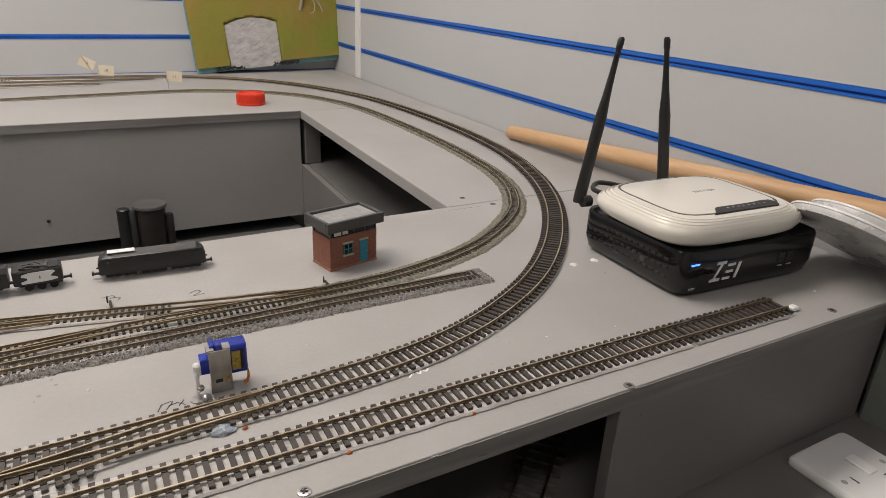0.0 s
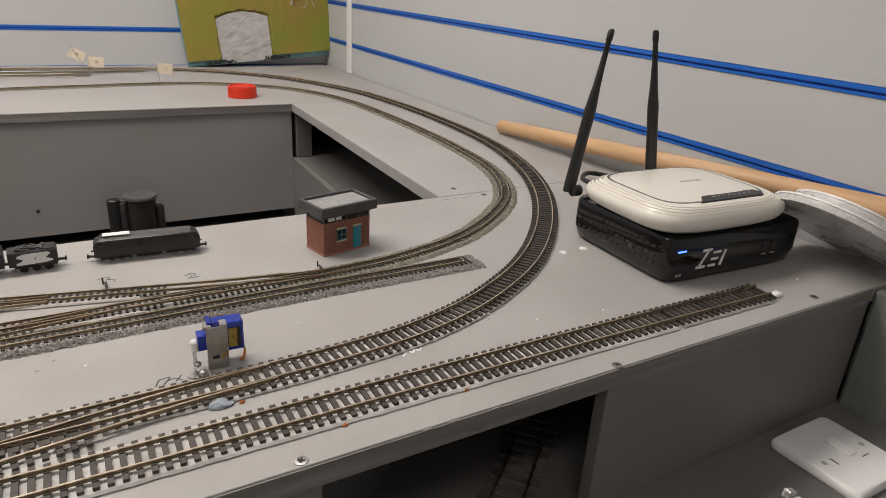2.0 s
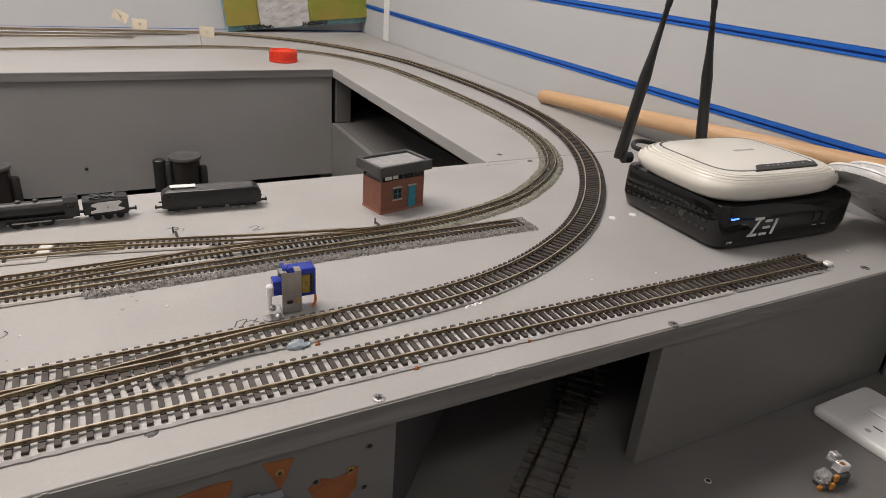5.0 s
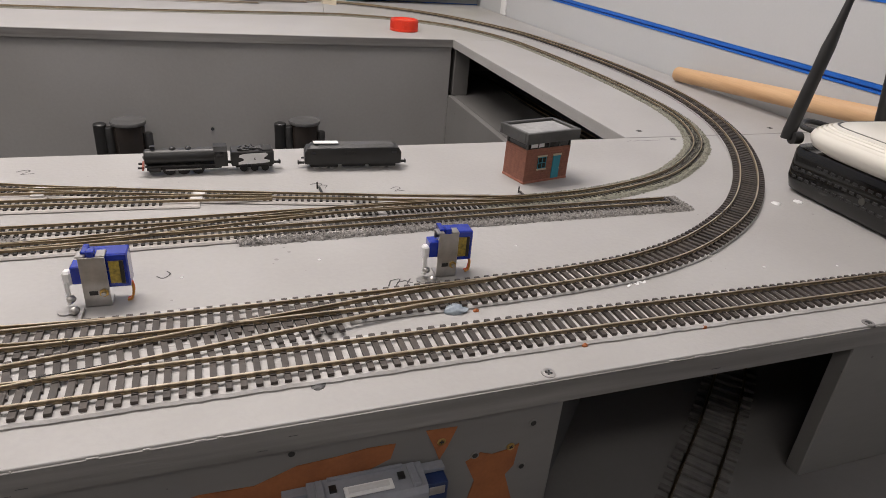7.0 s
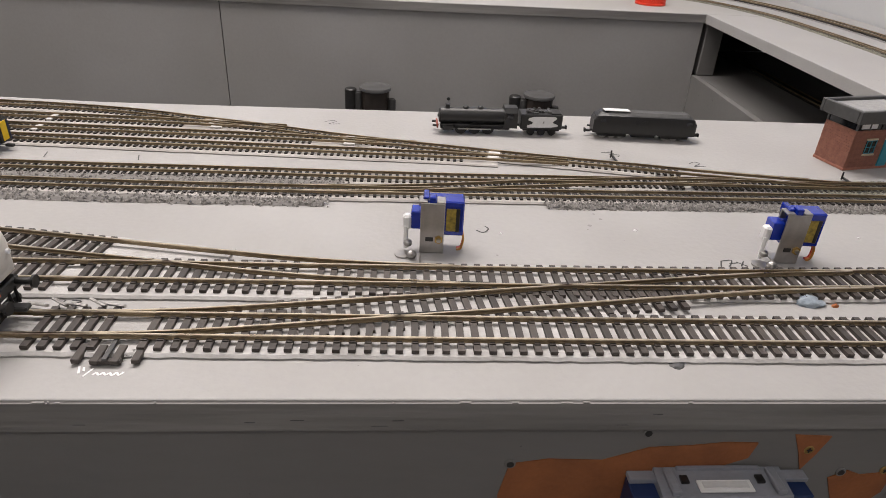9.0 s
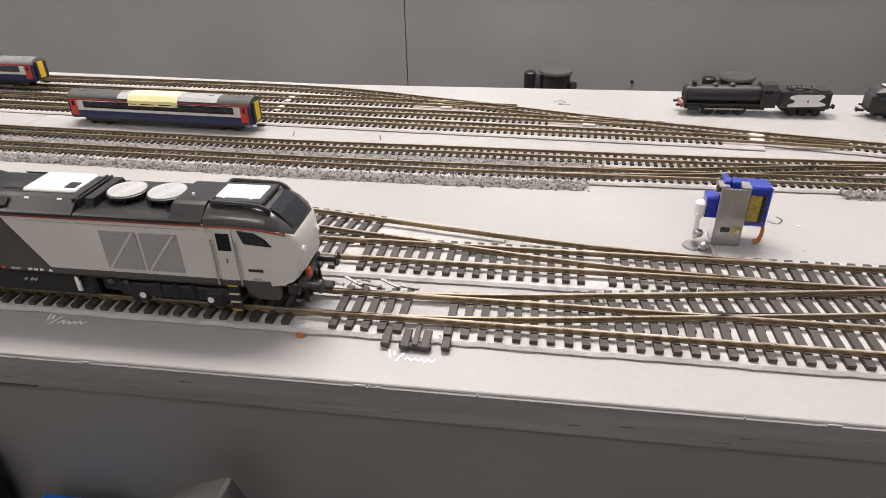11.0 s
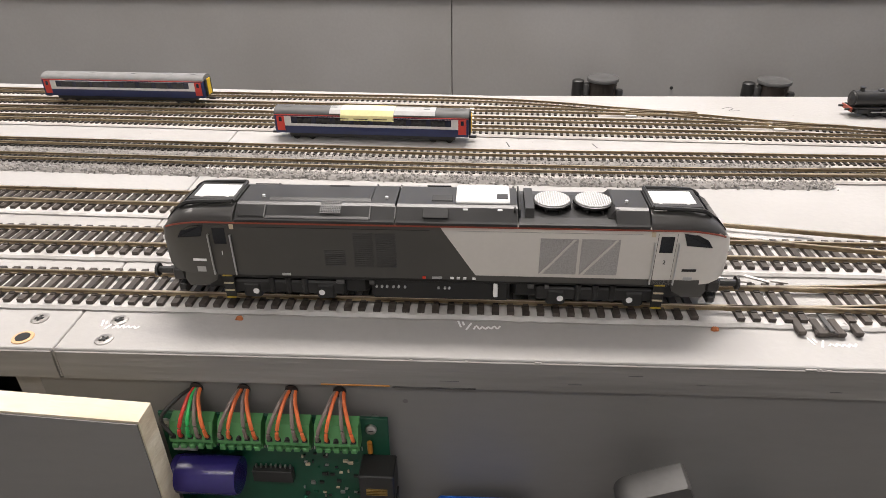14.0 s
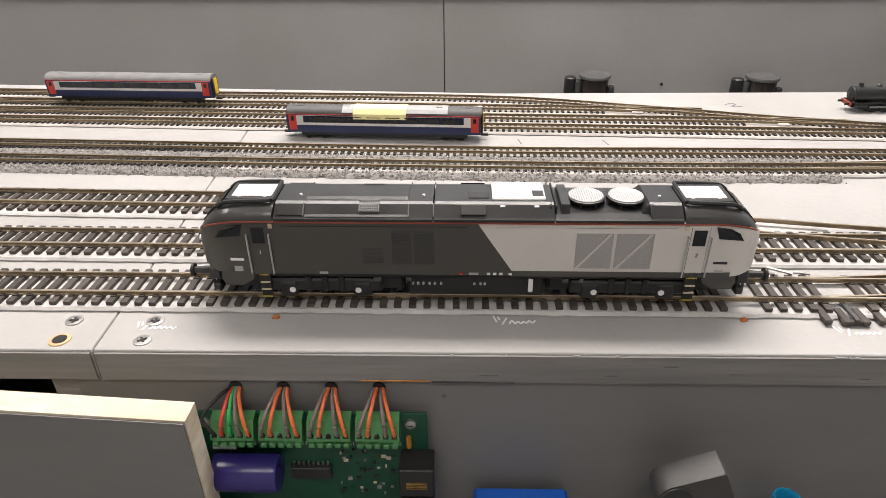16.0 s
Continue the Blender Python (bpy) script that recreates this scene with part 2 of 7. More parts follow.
BIN_TOP = material("grey_canister_top", gm(0.09), gm(0.07), 0.5, scale=60)
TURF = material("green_brown_static_grass", (0.20, 0.23, 0.032), (0.28, 0.19, 0.045), 0.95, scale=8, bump=1.0, bscale=500, fine=0.35)
CYAN_FOAM = material("pale_blue_foam", (0.22, 0.42, 0.46), (0.15, 0.3, 0.33), 0.75, scale=50)
PORTAL = material("grey_carved_stone", gm(0.5, 0.02), gm(0.36, 0.02), 0.55, scale=40, bump=1.0, bscale=160, stretch=(1, 2.2, 2.2))
SOIL = material("black_soil", gm(0.04), gm(0.02), 0.95, scale=90)
TWIG = material("pale_twig", (0.42, 0.38, 0.32), (0.3, 0.26, 0.22), 0.8, scale=90)
BLUE_TOOL = material("bright_blue_plastic", (0.01, 0.13, 0.62), (0.01, 0.11, 0.52), 0.4)
CYAN = material("cyan_plastic", (0.01, 0.3, 0.55), (0.01, 0.26, 0.48), 0.35)
GLUE = material("blue_grey_putty", (0.33, 0.38, 0.43), (0.25, 0.3, 0.35), 0.3, scale=150, bump=0.6)
AMBER = material("amber_plastic", (0.5, 0.22, 0.03), (0.4, 0.16, 0.02), 0.3)
RUST = material("orange_pin_mark", (0.46, 0.15, 0.045), (0.34, 0.10, 0.03), 0.6)
PANEL_GLOW = glow("ceiling_panel_diffuser", (1.0, 0.96, 0.9), 3.0)


# ---- mesh helpers ----
def part(name, bm, mat, parent=None, label="", smooth=0.0):
    me = bpy.data.meshes.new(name)
    bm.normal_update()
    bm.to_mesh(me)
    bm.free()
    me.materials.append(mat)
    if smooth:
        me.polygons.foreach_set("use_smooth", [True] * len(me.polygons))
        me.set_sharp_from_angle(angle=radians(smooth))
    ob = new(name, me)
    if parent is not None:
        ob.parent = parent
    if label:
        ob["label"] = label
    return ob


def thing(name, label, category, m=None, group=""):
    ob = new(name)
    ob.empty_display_size = 0.01
    ob.matrix_world = m or Matrix()
    return tagged(ob, label, category, group)


def box(bm, c, s, bev=0.0, m=None, seg=1):
    """A box of centre c and size s, edges bevelled."""
    r = bmesh.ops.create_cube(bm, size=1.0, matrix=(m or Matrix()) @ Matrix.Translation(c) @ Matrix.Diagonal((*s, 1)))
    if bev:
        es = list({e for v in r["verts"] for e in v.link_edges})
        bmesh.ops.bevel(bm, geom=es, offset=bev, segments=seg, affect="EDGES", profile=0.5)
    return bm


def boxb(c, s, bev=0.0, m=None, seg=1):
    return box(bmesh.new(), c, s, bev, m, seg)


def span(x0, x1, y0, y1, z0, z1, bev=0.0):
    return boxb(((x0 + x1) / 2, (y0 + y1) / 2, (z0 + z1) / 2), (x1 - x0, y1 - y0, z1 - z0), bev)


def rod(bm, a, b, r, r2=None, n=10):
    a, b = Vector(a), Vector(b)
    d = b - a
    m = Matrix.Translation((a + b) / 2) @ d.to_track_quat("Z", "Y").to_matrix().to_4x4()
    bmesh.ops.create_cone(bm, cap_ends=True, segments=n, radius1=r, radius2=r if r2 is None else r2, depth=d.length, matrix=m)
    return bm


def rodb(a, b, r, r2=None, n=10):
    return rod(bmesh.new(), a, b, r, r2, n)


def lathe(bm, prof, m=None, n=24):
    """Turns (radius, height) points round z."""
    m = m or Matrix()
    rings = []
    for r, z in prof:
        rings.append([bm.verts.new(m @ Vector((r * math.cos(2 * math.pi * i / n), r * math.sin(2 * math.pi * i / n), z))) for i in range(n)])
    for a, b in zip(rings, rings[1:]):
        for i in range(n):
            bm.faces.new((a[i], a[(i + 1) % n], b[(i + 1) % n], b[i]))
    bm.faces.new(list(reversed(rings[0])))
    bm.faces.new(rings[-1])
    return bm


def loft(sections, caps=True):
    """Skins closed rings of 3D points."""
    bm = bmesh.new()
    rings = [[bm.verts.new(p) for p in s] for s in sections]
    for a, b in zip(rings, rings[1:]):
        n = len(a)
        for i in range(n):
            bm.faces.new((a[i], a[(i + 1) % n], b[(i + 1) % n], b[i]))
    if caps:
        bm.faces.new(list(reversed(rings[0])))
        bm.faces.new(rings[-1])
    bmesh.ops.recalc_face_normals(bm, faces=bm.faces[:])
    return bm


def prism(pts, z0, z1, bev=0.0, m=None):
    """An upright prism over a plan polygon."""
    bm = bmesh.new()
    m = m or Matrix()
    lo = [bm.verts.new(m @ Vector((x, y, z0))) for x, y in pts]
    hi = [bm.verts.new(m @ Vector((x, y, z1))) for x, y in pts]
    n = len(pts)
    for i in range(n):
        bm.faces.new((lo[i], lo[(i + 1) % n], hi[(i + 1) % n], hi[i]))
    bm.faces.new(list(reversed(lo)))
    top = bm.faces.new(hi)
    bmesh.ops.recalc_face_normals(bm, faces=bm.faces[:])
    if bev:
        bmesh.ops.bevel(bm, geom=list(top.edges), offset=bev, segments=2, affect="EDGES", profile=0.5)
    return bm


def curve_points(pts, step):
    """Even points along a smooth line through plan points."""
    P = [Vector(p) for p in pts]
    P = [2 * P[0] - P[1]] + P + [2 * P[-1] - P[-2]]
    fine = []
    for i in range(1, len(P) - 2):
        a, b, c, d = P[i - 1:i + 3]
        for k in range(24):
            t = k / 24
            fine.append(0.5 * (2 * b + (c - a) * t + (2 * a - 5 * b + 4 * c - d) * t * t + (3 * b - a - 3 * c + d) * t ** 3))
    fine.append(P[-2])
    out, run = [fine[0]], 0.0
    for a, b in zip(fine, fine[1:]):
        seg = (b - a).length
        while run + seg >= step:
            a = a + (b - a) * ((step - run) / seg)
            seg = (b - a).length
            out.append(a.copy())
            run = 0.0
            if seg < 1e-9:
                break
        run += seg
    return out


def frames_of(pts):
    res = []
    for i, p in enumerate(pts):
        d = (pts[min(i + 1, len(pts) - 1)] - pts[max(i - 1, 0)]).normalized()
        res.append((p, d, Vector((-d.y, d.x)).normalized()))
    return res


def sweep_plan(pts, profile, jitter=0.0):
    """Sweeps a profile of (side, height) along plan points."""
    secs = []
    for p, d, s in frames_of(pts):
        j = random.uniform(-jitter, jitter)
        secs.append([(p.x + s.x * (a + (j if a else 0)), p.y + s.y * (a + (j if a else 0)), h) for a, h in profile])
    return loft(secs)


def tube(bm, pts, r, n=8, flat=1.0):
    P = [Vector(p) for p in pts]
    rings = []
    for i, p in enumerate(P):
        d = (P[min(i + 1, len(P) - 1)] - P[max(i - 1, 0)]).normalized()
        up = Vector((0, 0, 1)) if abs(d.z) < 0.95 else Vector((0, 1, 0))
        s = d.cross(up).normalized()
        u = s.cross(d)
        rings.append([bm.verts.new(p + s * r * math.cos(2 * math.pi * k / n) + u * r * flat * math.sin(2 * math.pi * k / n)) for k in range(n)])
    for a, b in zip(rings, rings[1:]):
        for i in range(n):
            bm.faces.new((a[i], a[(i + 1) % n], b[(i + 1) % n], b[i]))
    bm.faces.new(list(reversed(rings[0])))
    bm.faces.new(rings[-1])
    return bm


def smooth3(pts, k=6):
    P = [Vector(p) for p in pts]
    P = [2 * P[0] - P[1]] + P + [2 * P[-1] - P[-2]]
    out = []
    for i in range(1, len(P) - 2):
        a, b, c, d = P[i - 1:i + 3]
        for j in range(k):
            t = j / k
            out.append(0.5 * (2 * b + (c - a) * t + (2 * a - 5 * b + 4 * c - d) * t * t + (3 * b - a - 3 * c + d) * t ** 3))
    out.append(P[-2])
    return out


def text_part(body, size, m, mat, parent, name="lettering", depth=0.0001):
    cu = bpy.data.curves.new(name, "FONT")
    cu.body, cu.size, cu.extrude, cu.align_x, cu.align_y = body, size, depth, "CENTER", "CENTER"
    tmp = bpy.data.objects.new(name, cu)
    me = bpy.data.meshes.new_from_object(tmp)
    bpy.data.objects.remove(tmp)
    me.materials.append(mat)
    me.transform(m)
    ob = new(name, me)
    ob.parent = parent
    return ob


def structure(name, bm, mat, smooth=0.0):
    return tagged(part(name, bm, mat, smooth=smooth), kind="structure")


# ---- large structure ----
WX, WY = 1.205, 1.735
structure("floor", span(-2.6, WX, -1.7, WY, -1.0, -0.95), CARPET)
structure("ceiling", span(-2.6, WX, -1.7, WY, 1.52, 1.57), PLASTER)
structure("wall_west", span(-2.65, -2.6, -1.7, WY, -1.0, 1.57), PLASTER)
structure("wall_south", span(-2.65, WX + 0.05, -1.75, -1.7, -1.0, 1.57), PLASTER)


def slat_wall(name, along, fixed, a0, a1, lines, out):
    """A wall of laminated panels with blue inserts in the grooves between them.
    lines: (height at a0, height at a1) of each groove; out: direction of the room."""
    bounds = [(-1.0, -1.0)] + lines + [(1.57, 1.57)]
    wall = None
    g = 0.0062

    def put(bm_pts, mat, nm, parent, t0, t1):
        bm = bmesh.new()
        v = []
        for t in (t0, t1):
            for a, z in bm_pts:
                v.append(bm.verts.new((fixed + t, a, z) if along == "y" else (a, fixed + t, z)))
        n = len(bm_pts)
        bm.faces.new(v[:n])
        bm.faces.new(list(reversed(v[n:])))
        for i in range(n):
            bm.faces.new((v[i], v[n + i], v[n + (i + 1) % n], v[(i + 1) % n]))
        bmesh.ops.recalc_face_normals(bm, faces=bm.faces[:])
        return part(nm, bm, mat, parent)

    wall = put([(a0, -1.0), (a1, -1.0), (a1, 1.57), (a0, 1.57)], BLUE_DEEP, name, None, -out * 0.02, -out * 0.06)
    tagged(wall, kind="structure")
    for (l0, l1), (u0, u1) in zip(bounds, bounds[1:]):
        put([(a0, l0 + (g if l0 > -1 else 0)), (a1, l1 + (g if l0 > -1 else 0)), (a1, u1 - g), (a0, u0 - g)], WALL, "panel", wall, 0, -out * 0.02)
    for l0, l1 in lines:
        put([(a0, l0 + 0.0004), (a1, l1 + 0.0004), (a1, l1 + 0.0058), (a0, l0 + 0.0058)], BLUE_INSERT, "insert", wall, out * 0.0012, -out * 0.018)
        put([(a0, l0 - 0.0058), (a1, l1 - 0.0058), (a1, l1 - 0.0024), (a0, l0 - 0.0024)], BLUE_INSERT, "insert", wall, out * 0.0012, -out * 0.018)
        put([(a0, l0 - 0.0024), (a1, l1 - 0.0024), (a1, l1 + 0.0004), (a0, l0 + 0.0004)], BLUE_DEEP, "insert", wall, -out * 0.003, -out * 0.018)
    return wall


slat_wall("wall_east", "y", WX, -1.7, WY + 0.05, [(-0.045 + 0.107 * k - 0.006, -0.03 + 0.107 * k + 0.004) for k in range(0, 14)], -1)
slat_wall("wall_north", "x", WY, -2.6, WX, [(-0.010 + 0.1 * k, -0.004 + 0.1 * k) for k in range(0, 15)], -1)
structure("trim", span(WX - 0.006, WX - 0.0002, 1.512, 1.542, 0.0005, 1.5, 0.001), TRIM)
structure("baseboard", span(WX - 0.012, WX - 0.0002, -1.7, 1.7, -0.945, -0.86, 0.002), TRIM)


def ceiling_light(x, y, sx, sy):
    lamp = thing("ceiling_light", "slim white rectangular panel light fixed to the ceiling", "ceiling light", pose(x, y, 1.5), "ceiling lights")
    bm = bmesh.new()
    for dx, dy, wx, wy in ((0, sy / 2 + 0.01, sx + 0.04, 0.02), (0, -sy / 2 - 0.01, sx + 0.04, 0.02), (sx / 2 + 0.01, 0, 0.02, sy), (-sx / 2 - 0.01, 0, 0.02, sy)):
        box(bm, (dx, dy, 0.01), (wx, wy, 0.02), 0.002)
    part("frame", bm, TRIM, lamp)
    part("diffuser", boxb((0, 0, 0.014), (sx - 0.002, sy - 0.002, 0.008)), PANEL_GLOW, lamp)


for x, y, sx, sy, _ in LAMPS:
    ceiling_light(x, y, sx, sy)

# boards of the layout: top face at z = 0, 18 mm thick
T = -0.0165
layout = thing("model_railway_baseboard", "grey-painted plywood baseboard ring of a model railway", "baseboard")
BX0 = -1.3


def board(pts, label=""):
    ob = part("deck", prism(pts, T, 0, 0.0008), BOARD, layout, label)
    return ob


def back(x):
    """The inner edge of the front deck."""
    return 0.402 + max(0.0, 0.02 - x) * 0.07


board([(BX0, 0), (-0.1868, 0), (-0.2046, back(-0.205)), (BX0, back(BX0))])
board([(-0.1862, 0), (1.20, 0), (1.20, 0.4055), (0.868, 0.4055), (0.02, 0.402), (-0.2040, back(-0.2040))])
board([(0.868, 0.4068), (1.20, 0.4068), (1.20, 1.0868), (0.8905, 1.0868)])
board([(BX0, 1.165), (-0.05, 1.106), (0.30, 1.090), (0.625, 1.0885), (0.891, 1.0882), (1.20, 1.0882), (1.20, 1.733), (BX0, 1.733)])
# painted ply edge strips in front of the deck edges
part("deck_edge", span(BX0, -0.1875, -0.0012, -0.0001, T, -0.0012), EDGE, layout)
part("deck_edge", span(-0.1855, 1.135, -0.0012, -0.0001, T, -0.0012), EDGE, layout)
far_edge = prism([(0.889, 1.0879), (0.625, 1.0882), (0.30, 1.0897), (-0.05, 1.1056), (BX0, 1.1646), (BX0, 1.1632), (-0.05, 1.1043), (0.30, 1.0884), (0.625, 1.0869), (0.889, 1.0866)], T, -0.0012)
part("deck_edge", far_edge, EDGE, layout)

Z0 = -0.137   # lower shelf
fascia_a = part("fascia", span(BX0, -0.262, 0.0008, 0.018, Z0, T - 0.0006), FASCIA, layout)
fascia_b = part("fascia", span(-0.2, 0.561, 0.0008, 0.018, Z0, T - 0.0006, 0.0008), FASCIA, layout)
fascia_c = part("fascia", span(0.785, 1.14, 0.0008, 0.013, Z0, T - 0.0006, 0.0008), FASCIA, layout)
part("joint_strip", span(-0.214, -0.2005, 0.004, 0.018, Z0, T - 0.0006), EDGE, layout)
part("tunnel_panel", prism([(0.5613, 0.0185), (0.567, 0.0185), (0.73, 0.19), (0.725, 0.194)], Z0, T - 0.0008), DARK_IN, layout, "grey panel inside the tunnel, its shade put into the dark paint")
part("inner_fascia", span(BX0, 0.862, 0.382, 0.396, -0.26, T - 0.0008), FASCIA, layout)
part("far_fascia", prism([(-0.0485, 1.108), (0.30, 1.0920), (0.625, 1.0905), (0.889, 1.0902), (0.889, 1.106), (0.30, 1.107), (-0.0485, 1.122)], -0.236, T - 0.0008), FAR_FASCIA, layout)
part("far_fascia", prism([(BX0, 1.168), (-0.0505, 1.1085), (-0.0505, 1.1225), (BX0, 1.184)], -0.25, T - 0.0008), FAR_FASCIA, layout)
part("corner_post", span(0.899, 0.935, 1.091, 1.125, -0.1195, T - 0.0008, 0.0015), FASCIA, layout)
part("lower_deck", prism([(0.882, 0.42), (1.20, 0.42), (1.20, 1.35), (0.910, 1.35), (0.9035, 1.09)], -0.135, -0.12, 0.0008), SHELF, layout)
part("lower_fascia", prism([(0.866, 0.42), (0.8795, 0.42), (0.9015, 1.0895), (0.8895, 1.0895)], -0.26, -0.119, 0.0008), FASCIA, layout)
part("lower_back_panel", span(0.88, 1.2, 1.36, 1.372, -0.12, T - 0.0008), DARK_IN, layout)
part("lower_shelf", span(BX0, 1.199, -0.21, 0.375, Z0 - 0.018, Z0), SHELF, layout)
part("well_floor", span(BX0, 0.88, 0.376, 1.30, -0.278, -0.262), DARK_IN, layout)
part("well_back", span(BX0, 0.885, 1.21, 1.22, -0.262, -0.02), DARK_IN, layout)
for lx in (-1.2, -0.3, 0.6, 1.15):
    for ly in (-0.17, 0.34):
        part("leg", span(lx - 0.03, lx + 0.03, ly - 0.03, ly + 0.03, -0.95, Z0 - 0.0185), FASCIA, layout)
    part("leg", span(lx - 0.03, lx + 0.03, 1.5, 1.56, -0.95, T - 0.0005), FASCIA, layout)
pillar = structure("trim_post", boxb((1.167, -0.023, -0.073), (0.058, 0.044, 0.143), 0.004), PILLAR)
# dark gap under the deck lip and chipped edge
part("edge_gap", span(-0.13, 0.07, -0.0004, 0.0006, T - 0.0007, T), BLACK, layout)


def bare_patch(pts):
    bm = bmesh.new()
    f = [bm.verts.new((x + random.uniform(-0.0008, 0.0008), 0.0002, z)) for x, z in pts]
    b = [bm.verts.new((v.co.x, 0.001, v.co.z)) for v in f]
    n = len(f)
    bm.faces.new(f)
    for i in range(n):
        bm.faces.new((f[i], b[i], b[(i + 1) % n], f[(i + 1) % n]))
    bmesh.ops.recalc_face_normals(bm, faces=bm.faces[:])
    part("bare_patch", bm, MDF, fascia_b, "bare orange-brown board where paint peeled off")


bare_patch([(0.478, -0.0215), (0.496, -0.0225), (0.492, -0.035), (0.488, -0.044), (0.484, -0.034)])
bare_patch([(0.504, -0.05), (0.512, -0.045), (0.52, -0.048), (0.528, -0.047), (0.536, -0.044), (0.534, -0.06), (0.53, -0.066), (0.538, -0.09), (0.536, -0.12), (0.512, -0.12), (0.506, -0.09), (0.51, -0.066)])
bare_patch([(0.347, -0.039), (0.365, -0.036), (0.39, -0.037), (0.412, -0.029), (0.43, -0.028), (0.447, -0.026), (0.462, -0.0265), (0.46, -0.036), (0.44, -0.045), (0.42, -0.085), (0.4, -0.1), (0.36, -0.105), (0.348, -0.09), (0.344, -0.06)])


def screw(x, y, parent, mat=STEEL, hole=False, axis="z", z=0.0, r=0.0042, label=""):
    m = Matrix.Translation((x, y, z)) @ (Matrix() if axis == "z" else Matrix.Rotation(radians(90), 4, "X")) @ Matrix.Rotation(random.uniform(0, 3), 4, "Z")
    bm = lathe(bmesh.new(), [(r, 0.00005), (r * 0.96, 0.0005), (r * 0.55, 0.0007), (r * 0.5, 0.00045)], m, 16)
    ob = part("screw", bm, mat, parent)
    bm = bmesh.new()
    if not hole:
        box(bm, (0, 0, 0.0007), (r * 1.0, r * 0.26, 0.0003), 0, m)
        box(bm, (0, 0, 0.00072), (r * 0.26, r * 1.0, 0.0003), 0, m)
    else:
        lathe(bm, [(r * 0.7, 0.0004), (r * 0.66, 0.0008)], m, 12)
    part("recess", bm, BLACK, ob)


for x, y in ((0.55, 0.005), (0.792, 0.003), (1.055, 0.012), (-0.206, 0.022), (-0.166, 0.022), (-0.166, 0.007), (0.905, 0.432), (0.93, 0.395), (1.12, 0.43)):
    screw(x, y, layout, STEEL if x < 0.6 else FASCIA)
screw(-0.205, 0.007, layout, DOWEL, True, r=0.0050)
for x, z, hl in ((0.488, -0.031, False), (0.531, -0.045, False), (0.509, -0.046, True), (0.409, -0.020, True), (0.348, -0.039, True), (0.476, -0.047, True), (0.543, -0.03, True), (0.54, -0.062, True), (0.62, 0, True)):
    if z:
        screw(x, 0.0006, fascia_b, BRASS if not hl else FASCIA, hl, "y", z, 0.0026)
for x, y in ((0.831, -0.038), (0.86, -0.09)):
    screw(x, y, layout, ROUGH_WOOD, True, z=Z0, r=0.003)

# worn chips along the front lip, pale so they also paint its highlight line
for k in range(34):
    x = random.uniform(-0.45, 0.9)
    w = random.choice((0.0008, 0.0012, 0.002, 0.003, 0.005))
    part("edge_highlight_chip", boxb((x, -0.0009, -0.0006), (w, 0.0007, random.uniform(0.0003, 0.0008)), 0.0001), CHIP, layout)
for k in range(12):
    x = random.uniform(-0.3, 0.75)
    part("edge_crack", boxb((x, -0.0012, random.uniform(-0.014, -0.006)), (random.uniform(0.002, 0.009), 0.0004, random.uniform(0.0002, 0.0005)), 0.0001, Matrix.Rotation(random.uniform(-0.0006, 0.0006), 4, "Y")), SLATE, layout)
part("ply_gap", boxb((-0.012, -0.0011, T + 0.0002), (0.038, 0.0010, 0.0007), 0.0002), BLACK, layout)
part("bare_ply", boxb((-0.048, -0.0011, T + 0.0006), (0.032, 0.0009, 0.0008), 0.0002), AMBER, layout)


# ---- track ----
def sleeper_mesh(length, width, z0, h, gauge):
    bm = boxb((0, 0, z0 + h / 2), (width, length, h))
    for s in (-1, 1):
        box(bm, (0, s * gauge / 2, z0 + h + 0.0003), (width * 0.8, 0.0042, 0.0006))
    me = bpy.data.meshes.new("sleeper")
    bm.to_mesh(me)
    bm.free()
    me.materials.append(SLEEPER)
    return me


def runs(line, x0, x1):
    """Unbroken stretches of a line between two x."""
    out, cur = [], []
    for p in line:
        if x0 <= p.x <= x1:
            cur.append(p)
        else:
            out.append(cur)
            cur = []
    return [r for r in out + [cur] if len(r) > 2]


OO_Z, OO_TOP = 0.0022, 0.0067
OO_SLEEPER = sleeper_mesh(0.0312, 0.0034, OO_Z, 0.0020, 0.0174)
OO_SLEEPER_LOW = sleeper_mesh(0.0312, 0.0034, OO_Z - 0.0004, 0.0020, 0.0174)
RAIL_PROFILE = [(-0.0010, 0.0), (0.0010, 0.0), (0.0009, 0.0004), (0.00028, 0.0007), (0.00028, 0.0017), (0.00055, 0.0020), (0.0005, 0.0025), (-0.0005, 0.0025), (-0.00055, 0.0020), (-0.00028, 0.0017), (-0.00028, 0.0007), (-0.0009, 0.0004)]


def rail_part(line, prof, mat, parent):
    """One rail: polished head, web and foot in a darker colour for shade."""
    ob = part("rail", sweep_plan(line, prof), mat, parent)
    ob.data.materials.append(RAIL_SIDE)
    n = len(prof)
    for f in ob.data.polygons:
        if f.index % n not in (5, 6, 7):
            f.material_index = 1
    return ob


